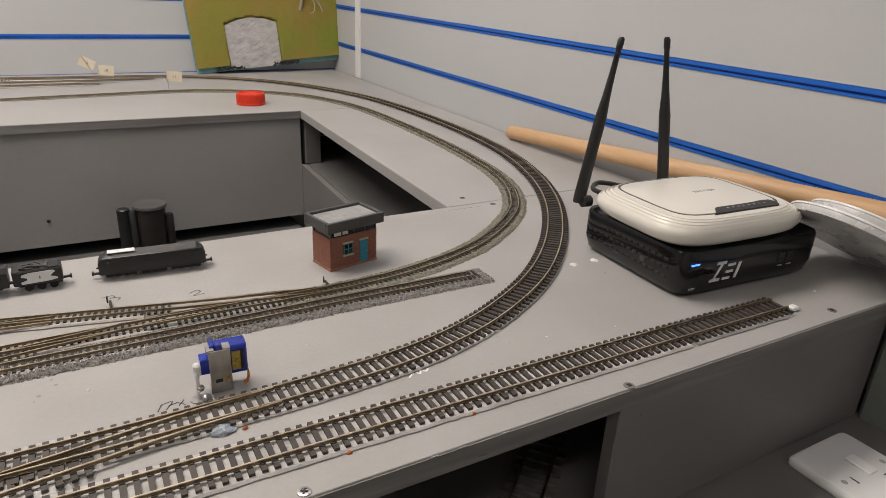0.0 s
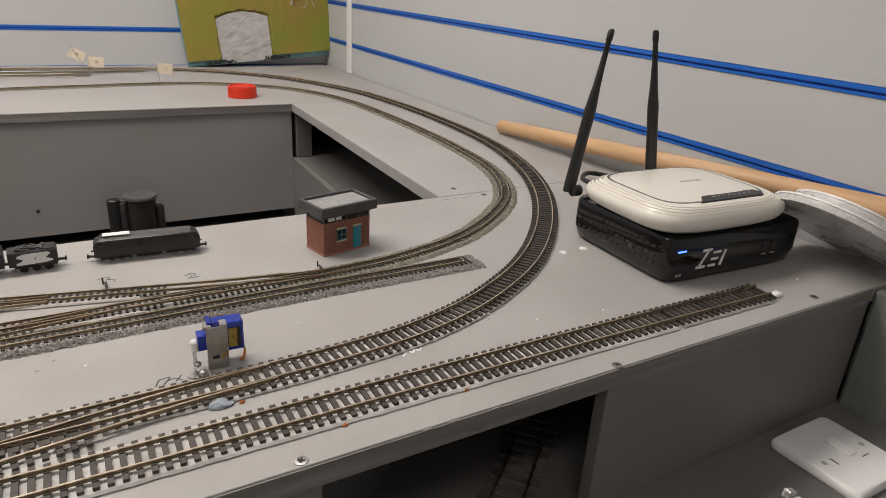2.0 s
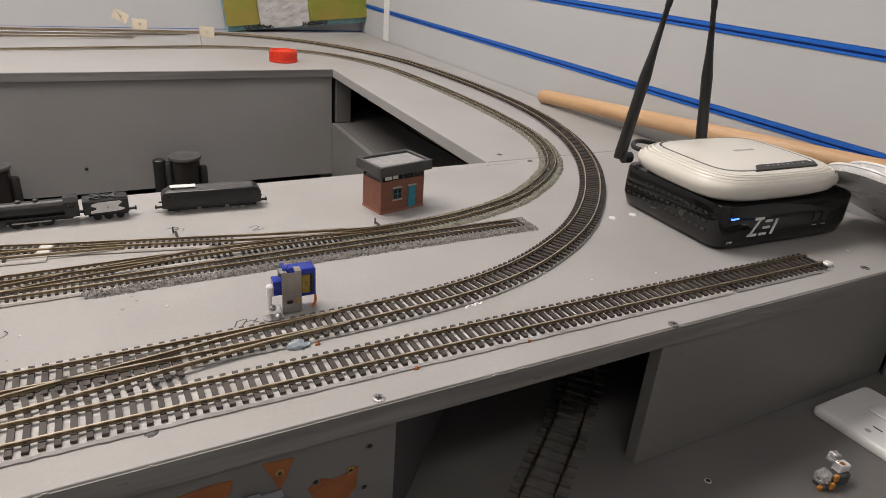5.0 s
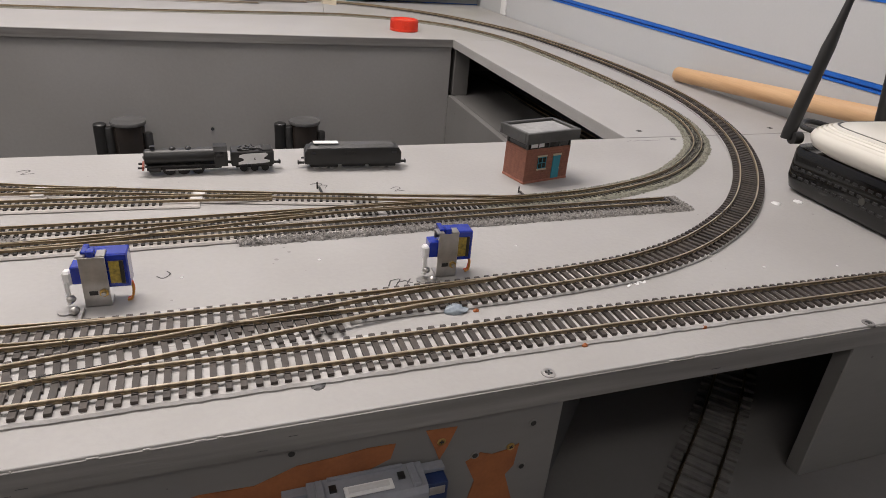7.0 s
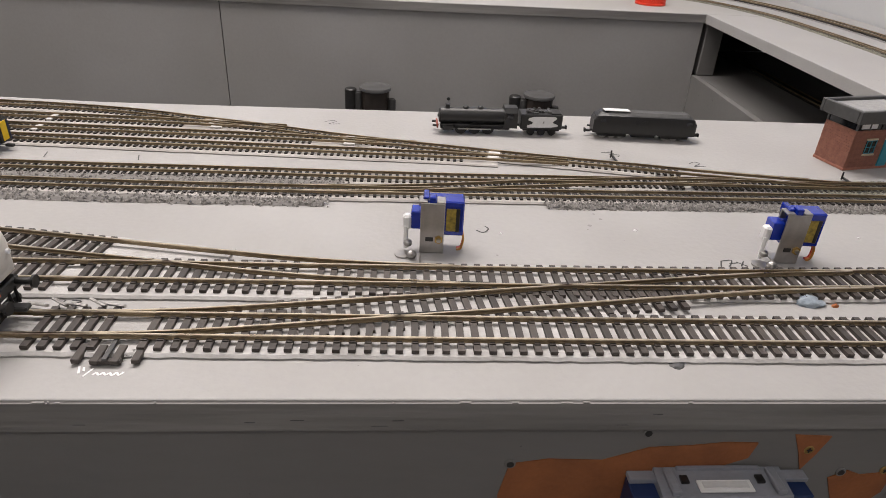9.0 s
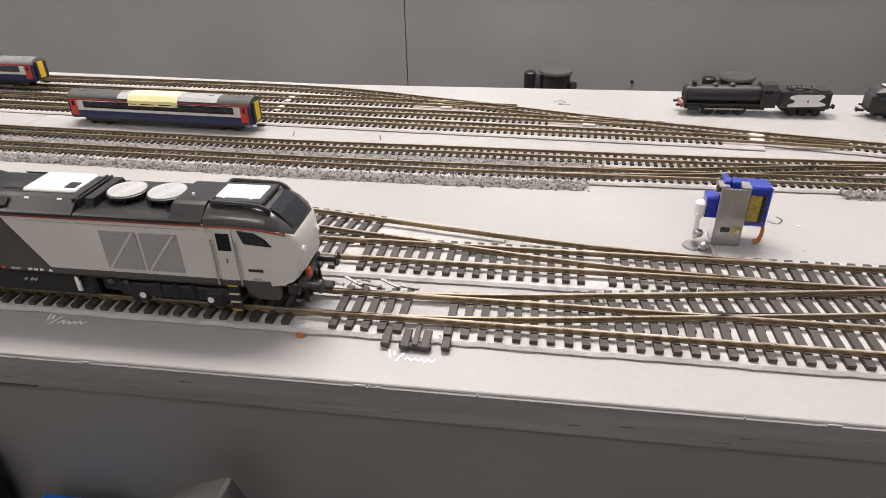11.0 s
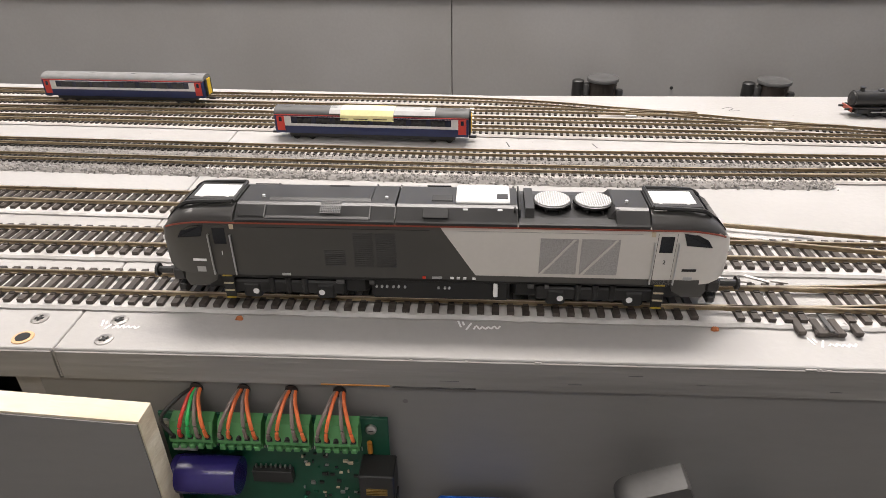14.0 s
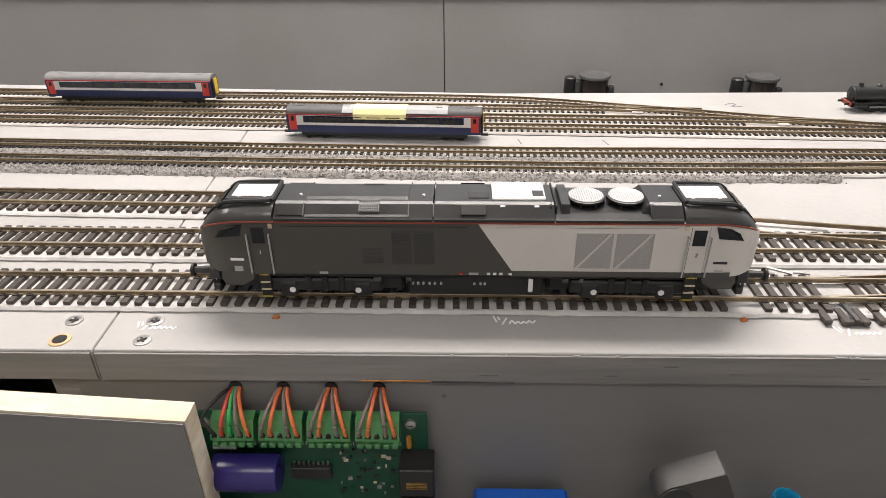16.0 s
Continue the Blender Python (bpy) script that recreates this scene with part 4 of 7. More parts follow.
            bm.faces.new(list(reversed(b)))
            for i in range(n):
                bm.faces.new((a[i], b[i], b[(i + 1) % n], a[(i + 1) % n]))
            bmesh.ops.recalc_face_normals(bm, faces=bm.faces[:])
            part("cab_skirt", bm, LOCO_DARK, L)
    for s in (-1, 1):
        y = s * 0.0178

        def plate(name, x0, x1, z0, z1, mat, t=0.0003, parent=L, label="", off=0.0, skew=0.0):
            bm = bmesh.new()
            ys = (y + s * (off + t), y + s * (off - 0.0006))
            v = []
            for yy in ys:
                for x, z in ((x0, z0), (x1, z0), (x1 + skew, z1), (x0 + skew, z1)):
                    v.append(bm.verts.new((x, yy, z + B)))
            bm.faces.new(v[:4])
            bm.faces.new(list(reversed(v[4:])))
            for i in range(4):
                bm.faces.new((v[i], v[4 + i], v[4 + (i + 1) % 4], v[(i + 1) % 4]))
            bmesh.ops.recalc_face_normals(bm, faces=bm.faces[:])
            return part(name, bm, mat, parent, label)

        plate("cant_line", -0.0926, 0.0926, 0.0501, 0.0507, ORANGE_LINE, 0.0004)
        for e in (-1, 1):
            bm = bmesh.new()
            tube(bm, [(e * 0.0926, y + s * 0.0001, 0.0504 + B), (e * 0.104, y + s * 0.0001, 0.0504 + B), (e * 0.112, y, 0.0502 + B), (e * 0.118, s * 0.0174, 0.0493 + B), (e * 0.1228, s * 0.0163, 0.0480 + B), (e * 0.1266, s * 0.0148, 0.0463 + B)], 0.0004, 6)
            part("cant_line", bm, ORANGE_LINE, L)
        plate("solebar", 0.0165, 0.118, 0.0224, 0.0252, LOCO_DARK, 0.0002)
        plate("panel_line", -0.090, -0.004, 0.0482, 0.04835, LOCO_UNDER, 0.0001)
        plate("panel_line", 0.009, 0.090, 0.0482, 0.04832, LOCO_GRILLE, 0.0001)
        # grilles
        for x0, x1 in ((0.0455, 0.0622), (0.0637, 0.0806)):
            g = plate("grille", x0, x1, 0.0272, 0.0455, LOCO_GRILLE, 0.0003, label="silver mesh grille with diagonal brace")
            plate("brace", x0 + 0.0005, x0 + 0.0017, 0.0274, 0.0453, LOCO_SILVER, 0.0006, g, skew=(x1 - x0) - 0.0025)
        for x0, x1, z0, z1 in ((-0.0530, -0.0430, 0.0288, 0.0370), (-0.0392, -0.0300, 0.0285, 0.0462), (-0.0288, -0.0195, 0.0285, 0.0462)):
            g = plate("grille", x0, x1, z0, z1, LOUVRE, 0.0002, label="dark louvred grille")
            bm = bmesh.new()
            n = int((z1 - z0) / 0.0011)
            for k in range(n):
                box(bm, ((x0 + x1) / 2, y + s * 0.0003, z0 + 0.0011 * (k + 0.5) + B), (x1 - x0 - 0.0006, 0.0003, 0.0005))
            part("louvre", bm, LOUVRE, g)
        # doors, rails, windows, steps at both cabs
        for e in (-1, 1):
            body = LOCO_DARK if e < 0 else LOCO_SILVER
            c = e * 0.1008
            d = plate("cab_door", c - 0.0040, c + 0.0040, 0.0226, 0.0488, body, 0.0002)
            plate("door_window", c - 0.0029, c + 0.0029, 0.0395, 0.0475, GLASS, 0.0004, d)
            plate("door_seam", c - 0.0042, c - 0.0040, 0.0226, 0.0488, LOUVRE, 0.00012, d)
            plate("door_seam", c + 0.0040, c + 0.0042, 0.0226, 0.0488, LOUVRE, 0.00012, d)
            text_part("1" if e < 0 else "2", 0.0028, Matrix.Translation((c, y + s * 0.00035, 0.0345 + B)) @ Matrix.Rotation(radians(90), 4, "X") @ (Matrix() if s < 0 else Matrix.Rotation(radians(180), 4, "Y")), CHALK if e < 0 else BLACK, d, "number")
            bm = bmesh.new()
            for dx in (-0.0052, 0.0052):
                bm = bmesh.new()
                rod(bm, (c + dx, y + s * 0.0011, 0.0232 + B), (c + dx, y + s * 0.0011, 0.0445 + B), 0.00042, n=6)
                for zz in (0.0236, 0.0441):
                    rod(bm, (c + dx, y, zz + B), (c + dx, y + s * 0.0011, zz + B), 0.0004, n=5)
                part("handrail", bm, LOCO_WIRE, L, "bright wire handrail")
            steps = boxb((c, s * 0.0172, 0.0160 + B), (0.0050, 0.0006, 0.0125))
            st = part("step_ladder", steps, LOCO_UNDER, L)
            bm = bmesh.new()
            for zz in (0.0222, 0.0098):
                box(bm, (c, s * 0.0178, zz + B), (0.0046, 0.0012, 0.0004))
            part("step", bm, STEP_YELLOW, st, "yellow-edged step")
            bm = bmesh.new()
            for zz in (0.0180, 0.0140):
                box(bm, (c, s * 0.0180, zz + B), (0.0046, 0.0012, 0.0003))
            part("step", bm, STONE_SILL, st)
            # cab side window
            bm = bmesh.new()
            pts = [(0.1095, 0.0432), (0.1210, 0.0420), (0.1185, 0.0458), (0.1140, 0.0482), (0.1075, 0.0490)]
            yy = [0.0178, 0.0171, 0.0174, 0.0177, 0.0178]
            a = [bm.verts.new((e * x, s * (q + 0.0004), z + B)) for (x, z), q in zip(pts, yy)]
            b = [bm.verts.new((e * x, s * (q - 0.0008), z + B)) for (x, z), q in zip(pts, yy)]
            bm.faces.new(a)
            bm.faces.new(list(reversed(b)))
            for i in range(5):
                bm.faces.new((a[i], b[i], b[(i + 1) % 5], a[(i + 1) % 5]))
            bmesh.ops.recalc_face_normals(bm, faces=bm.faces[:])
            part("cab_window", bm, GLASS, L)
            plate("number_bar", e * 0.1125 - 0.0032, e * 0.1125 + 0.0032, 0.0298, 0.0311, CHALK if e < 0 else BLACK, 0.0001)
            plate("data_panel", e * 0.1125 - 0.0020, e * 0.1125 + 0.0020, 0.0240, 0.0268, GREY_INK, 0.0001)
            plate("warning_label", e * 0.0945 - 0.0009, e * 0.0945 + 0.0009, 0.0472, 0.0495, STONE_SILL, 0.00025)
        for x, w, mat in ((-0.0070, 0.0014, RED), (-0.001, 0.0045, GREY_INK), (0.006, 0.0016, WHITE), (0.0089, 0.0016, WHITE), (0.0118, 0.0016, WHITE), (0.0162, 0.0016, WHITE), (-0.072, 0.004, GREY_INK)):
            plate("stencil", x - w / 2, x + w / 2, 0.0231, 0.0241, mat, 0.0004)
        # underframe details
        for x in (-0.03, -0.0275, -0.025, -0.022, -0.0195, -0.0165, -0.0005, 0.0025, 0.0045):
            part("valve", rodb((x, s * 0.0150, 0.0165 + B), (x, s * 0.0161, 0.0165 + B), 0.0006, n=8), GREY_INK, L)
        for x, w in ((-0.047, 0.004), (-0.032, 0.0025), (0.0265, 0.002), (0.0425, 0.003), (0.05, 0.002)):
            part("bracket", boxb((x, s * 0.0163, 0.0192 + B), (w, 0.0014, 0.0022), 0.0003), SLATE, L)
        part("strut", boxb((0.0263, s * 0.0165, 0.0165 + B), (0.0022, 0.0014, 0.0075), 0.0004), WHITE, L)
        for e in (-1, 1):
            for x in (-0.016, 0.016):
                bm = rodb((e * 0.0725 + x, s * 0.0150, 0.0130 + B), (e * 0.0725 + x, s * 0.0170, 0.0130 + B), 0.0015, n=12)
                part("axle_cap", bm, WHITE, L)
    part("underframe", boxb((0, 0, 0.0212 + B), (0.210, 0.0320, 0.0030), 0.0005), LOCO_UNDER, L)
    # tank, bogies, wheels
    part("fuel_tank", boxb((0.0, 0, 0.0152 + B), (0.066, 0.030, 0.0125), 0.0015), LOCO_UNDER, L)
    for e in (-1, 1):
        part("air_tank", boxb((e * 0.0415, 0, 0.0152 + B), (0.0150, 0.026, 0.0095), 0.0020), LOCO_UNDER, L)
        part("inner_frame", boxb((e * 0.1085, 0, 0.0150 + B), (0.0120, 0.022, 0.0085), 0.0010), LOCO_UNDER, L)
    for e in (-1, 1):
        bg = part("bogie", boxb((e * 0.0725, 0, 0.0150 + B), (0.056, 0.026, 0.0105), 0.0012), LOCO_UNDER, L)
        for s in (-1, 1):
            bm = bmesh.new()
            box(bm, (e * 0.0725, s * 0.0145, 0.0150 + B), (0.055, 0.003, 0.0072), 0.001)
            for x in (-0.018, 0.018):
                box(bm, (e * 0.0725 + x, s * 0.0150, 0.0132 + B), (0.009, 0.0035, 0.0085), 0.0012)
            for x in (-0.008, 0.0, 0.008):
                rod(bm, (e * 0.0725 + x, s * 0.0155, 0.012 + B), (e * 0.0725 + x, s * 0.0155, 0.0205 + B), 0.0016, n=8)
            part("side_frame", bm, LOCO_UNDER, bg)
        for x in (-0.018, 0.018):
            bm = bmesh.new()
            for s in (-1, 1):
                rod(bm, (e * 0.0725 + x, s * 0.0075, 0.0071), (e * 0.0725 + x, s * 0.0098, 0.0071), 0.0070, n=24)
            rod(bm, (e * 0.0725 + x, -0.0075, 0.0071), (e * 0.0725 + x, 0.0075, 0.0071), 0.0012, n=8)
            part("wheelset", bm, STEEL, bg)
    # roof fittings
    for x in (0.0512, 0.0698):
        fan = part("roof_fan", lathe(bmesh.new(), [(0.0066, 0.0), (0.0072, 0.0018), (0.0088, 0.0022), (0.0088, 0.0030), (0.0084, 0.0032)], Matrix.Translation((x, 0, 0.0530 + B)), 28), LOCO_ROOF, L, smooth=40)
        bm = lathe(bmesh.new(), [(0.0081, 0.0), (0.0081, 0.0004)], Matrix.Translation((x, 0, 0.0562 + B)), 28)
        guard = part("fan_guard", bm, GREY_INK, fan, "silver wire fan guard")
        bm = bmesh.new()
        for k in range(-7, 8):
            r = math.sqrt(max(0.0081 ** 2 - (k * 0.00108) ** 2, 0)) * 0.97
            box(bm, (x + k * 0.00108, 0, 0.05665 + B), (0.0003, 2 * r, 0.0003))
            box(bm, (x, k * 0.00108, 0.05665 + B), (2 * r, 0.0003, 0.0003))
        tagged(part("wire", bm, WHITE, guard), kind="stuff")
        bm = bmesh.new()
        for k in range(8):
            a = math.pi * k / 4 + 0.39
            m = Matrix.Translation((x, 0, 0.0538 + B)) @ Matrix.Rotation(a, 4, "Z")
            box(bm, (0.0076, 0, 0), (0.003, 0.0008, 0.0020), 0, m)
        part("fin", bm, LOCO_ROOF, fan)
    ex = part("exhaust_cover", boxb((0.0195, 0.001, 0.0562 + B), (0.0245, 0.0180, 0.0046), 0.0007), WHITE, L, "white silencer cover on the roof")
    part("exhaust_port", boxb((0.0283, -0.0030, 0.0586 + B), (0.0050, 0.0052, 0.0004)), BLACK, ex)
    for x in (0.0118, 0.0272):
        part("foot", boxb((x, -0.0112, 0.0556 + B), (0.0024, 0.0022, 0.0016), 0.0003), WHITE, ex)
    for x in (0.0338, 0.0360):
        part("roof_rib", boxb((x, 0, 0.0548 + B), (0.0010, 0.0260, 0.0044), 0.0004), LOCO_ROOF, L)
    part("roof_box", boxb((0.0010, -0.003, 0.0573 + B), (0.0095, 0.0060, 0.0006), 0.0002), LOCO_UNDER, L)
    for s in (-1, 1):
        tilt = Matrix.Translation((0, s * 0.0140, 0.0547 + B)) @ Matrix.Rotation(s * radians(-35.5), 4, "X")
        hatch_tilt = Matrix.Translation((0, s * 0.0115, 0.0555 + B)) @ Matrix.Rotation(s * radians(-25.3), 4, "X")
        bm = bmesh.new()
        box(bm, (-0.0850, 0, 0.0002), (0.0120, 0.0056, 0.0005), 0.0001, tilt)
        part("roof_panel", bm, LOCO_ROOF, L)
        for x in (-0.0790, -0.0310, -0.0196):
            part("roof_seam", boxb((x, 0, 0.0004), (0.0005, 0.0066, 0.0006), 0, tilt), ROOF_LINE, L)
        bm = bmesh.new()
        for k in range(12):
            box(bm, (-0.0535 + k * 0.0008, 0, 0.0007), (0.0003, 0.0072, 0.0004), 0, hatch_tilt)
        for k in range(8):
            box(bm, (-0.0491, -0.0034 + k * 0.00096, 0.0007), (0.0095, 0.0003, 0.0004), 0, hatch_tilt)
        part("roof_grille", bm, ROOF_LINE, L)
        bm = boxb((-0.0015, 0, 0.0006), (0.0115, 0.0050, 0.0005), 0.0002, tilt)
        part("hatch", bm, LOCO_UNDER, L)
    for x in (-0.0820, -0.0245, 0.0840):
        part("roof_bolt", rodb((x, -0.004, 0.0572 + B), (x, -0.004, 0.0582 + B), 0.0007, n=8), WHITE, L)
    return L


build_loco()


# ---- small passenger coaches ----
def coach(m, label, note=False):
    C = thing("passenger_coach", label, "model coach", m, "small coaches")
    ln, w = 0.157, 0.0092
    prof = [(-w * 0.96, 0.0062), (-w, 0.0095), (-w, 0.0200), (-w * 0.93, 0.0218), (w * 0.93, 0.0218), (w, 0.0200), (w, 0.0095), (w * 0.96, 0.0062)]
    part("body", loft([[(x, y, z) for y, z in prof] for x in (-ln / 2, ln / 2)]), COACH_BLUE, C, "navy lower body")
    rp = [(-w * 0.96, 0.0215), (-w * 0.90, 0.0232), (-w * 0.62, 0.0252), (-w * 0.25, 0.0262), (w * 0.25, 0.0262), (w * 0.62, 0.0252), (w * 0.90, 0.0232), (w * 0.96, 0.0215)]
    part("roof", loft([[(x, y, z) for y, z in rp] for x in (-ln / 2 - 0.0004, ln / 2 + 0.0004)]), COACH_DARK if note else COACH_ROOF, C, "charcoal roof" if note else "grey roof", smooth=40)
    bm = bmesh.new()
    for x in (-0.068, -0.03, 0.01, 0.045, 0.068):
        box(bm, (x, 0.0, 0.0262), (0.005, 0.005, 0.0006), 0.0002)
    part("roof_vent", bm, COACH_DARK if note else COACH_ROOF, C)
    for s in (-1, 1):
        part("band", boxb((0, s * w, 0.0165), (ln - 0.016, 0.0004, 0.0078)), COACH_WHITE, C, "white band round the windows")
        win = part("window_strip", boxb((0, s * (w + 0.0002), 0.0174), (ln - 0.027, 0.0004, 0.0056), 0.00019), COACH_WIN, C)
        for k in range(8):
            part("pane", boxb((-0.054 + k * 0.0155, s * (w + 0.0004), 0.0174), (0.0115, 0.0003, 0.0046)), GLASS, win)
        part("lower_line", boxb((0, s * w, 0.0128), (ln - 0.016, 0.0005, 0.0006)), COACH_WHITE, C)
        part("cant_stripe", boxb((0, s * w * 0.985, 0.0213), (ln, 0.0004, 0.0005)), COACH_RED, C)
        for e in (-1, 1):
            d = part("door", boxb((e * (ln / 2 - 0.0048), s * (w + 0.0001), 0.0145), (0.0062, 0.0005, 0.0120)), COACH_RED, C, "red end door")
            part("door_window", boxb((e * (ln / 2 - 0.0048), s * (w + 0.0003), 0.0178), (0.0024, 0.0004, 0.0036)), COACH_WIN, d)
    for e in (-1, 1):
        g = part("gangway", boxb((e * (ln / 2 + 0.0008), 0, 0.0150), (0.0018, 0.0118, 0.0165), 0.0006), BLACK, C)
        part("end_panel", boxb((e * (ln / 2 + 0.0018), 0, 0.0155), (0.0006, 0.0066, 0.0145), 0.0002), YELLOW, g, "yellow gangway panel")
        bm = boxb((e * (ln / 2 - 0.022), 0, 0.0040), (0.020, 0.012, 0.0040), 0.0006)
        box(bm, (e * (ln / 2 + 0.003), 0, 0.0040), (0.006, 0.003, 0.0018), 0.0003)
        b = part("bogie", bm, BLACK, C)
        for x in (-0.0065, 0.0065):
            bm = bmesh.new()
            for s in (-1, 1):
                rod(bm, (e * (ln / 2 - 0.022) + x, s * 0.0038, 0.0031), (e * (ln / 2 - 0.022) + x, s * 0.0054, 0.0031), 0.0031, n=16)
            part("wheel", bm, BLACK, b)
    # underframe drawn extra long in black to stand in for shadow over the bogies
    part("underframe", boxb((0, 0, 0.0050), (0.136, 0.0150, 0.0040), 0.0006), BLACK, C)
    if note:
        n = part("paper_note", loft([[(x, y, z) for y, z in ((-0.0098, 0.0180), (-0.0096, 0.0221), (-0.0066, 0.0258), (0.0, 0.0269), (0.0066, 0.0258), (0.0066, 0.0254), (0.0, 0.0265), (-0.0064, 0.0254), (-0.0093, 0.0218), (-0.0095, 0.0180))] for x in (-0.024, 0.019)]), NOTE, C, "pale yellow paper taped over the roof")
        for x0, x1 in ((-0.033, -0.0238), (0.0188, 0.052)):
            part("tape", loft([[(x, y, z) for y, z in ((-0.0092, 0.0232), (-0.0060, 0.0256), (0.0, 0.0267), (0.0060, 0.0256), (0.0060, 0.0253), (0.0, 0.0264), (-0.0060, 0.0253), (-0.0090, 0.0230))] for x in (x0, x1)]), TAPE, n)
    return C


coach(pose(-0.0795, 0.2785, 0.0, 0, 0, -3.2), "navy and red coach with a yellow note on its roof", True)
coach(pose(-0.3240, 0.3635, N_TOP, 0, 0, -3.0), "navy, white and red model coach standing on the rear yard track")


# ---- small locomotives standing on the bare board ----
def small_diesel():
    D = thing("small_diesel_locomotive", "small black model diesel locomotive with white roof label", "model locomotive", pose(0.5135, 0.3445, 0.0, 0, 0, -3.5))
    h, w = 0.046, 0.0092
    prof = [(-w * 0.94, 0.0055), (-w, 0.0075), (-w, 0.0180), (-w * 0.88, 0.0212), (-w * 0.5, 0.0236), (w * 0.5, 0.0236), (w * 0.88, 0.0212), (w, 0.0180), (w, 0.0075), (w * 0.94, 0.0055)]

    def s(x, k, top):
        return [(x, y * k, min(z, top)) for y, z in prof]
    part("body", loft([s(-h, 0.80, 0.0165), s(-h + 0.0025, 0.92, 0.0205), s(-h + 0.007, 1, 0.0236), s(h - 0.007, 1, 0.0236), s(h - 0.0025, 0.92, 0.0205), s(h, 0.80, 0.0165)]), BLACK, D, smooth=30)
    part("roof", loft([[(x, y, z) for y, z in ((-0.0072, 0.0219), (-0.0042, 0.0241), (0.0042, 0.0241), (0.0072, 0.0219))] for x in (-h + 0.012, h - 0.008)]), SLATE, D, "dusty dark grey roof", smooth=30)
    part("paper_label", boxb((-0.026, -0.002, 0.0246), (0.023, 0.0095, 0.0007), 0.0002, Matrix.Rotation(radians(-4), 4, "X")), TRIM, D, "white paper label")
    for sd in (-1, 1):
        bm = bmesh.new()
        for k in range(4):
            box(bm, (-0.004, sd * w, 0.0150 + k * 0.0010), (0.011, 0.0005, 0.0004))
        part("louvre", bm, LOCO_UNDER, D)
        for x in (-0.0385, 0.0385):
            part("cab_window", boxb((x, sd * w * 0.99, 0.0172), (0.005, 0.0005, 0.0028)), GLASS, D)
    for e in (-1, 1):
        b = part("bogie", boxb((e * 0.028, 0, 0.0042), (0.026, 0.013, 0.0042), 0.0006), LOCO_UNDER, D)
        for x in (-0.008, 0.0, 0.008):
            part("wheel", rodb((e * 0.028 + x, -0.0055, 0.0031), (e * 0.028 + x, 0.0055, 0.0031), 0.0031, n=14), STEEL, b)
        part("windscreen", boxb((e * (h - 0.0022), 0, 0.0180), (0.001, 0.012, 0.0034), 0.0002, None), GLASS, D)
        bm = boxb((e * (h + 0.0030), 0, 0.0048), (0.006, 0.0024, 0.0020), 0.0004)
        box(bm, (e * (h + 0.0055), 0, 0.0052), (0.0016, 0.004, 0.0034), 0.0004)
        for sd in (-1, 1):
            rod(bm, (e * (h - 0.001), sd * 0.006, 0.0075), (e * (h + 0.0026), sd * 0.006, 0.0075), 0.0009, n=8)
        part("coupling", bm, BLACK, D)
    part("fuel_tank", boxb((0, 0, 0.0042), (0.022, 0.013, 0.0036), 0.0006), LOCO_UNDER, D)


small_diesel()


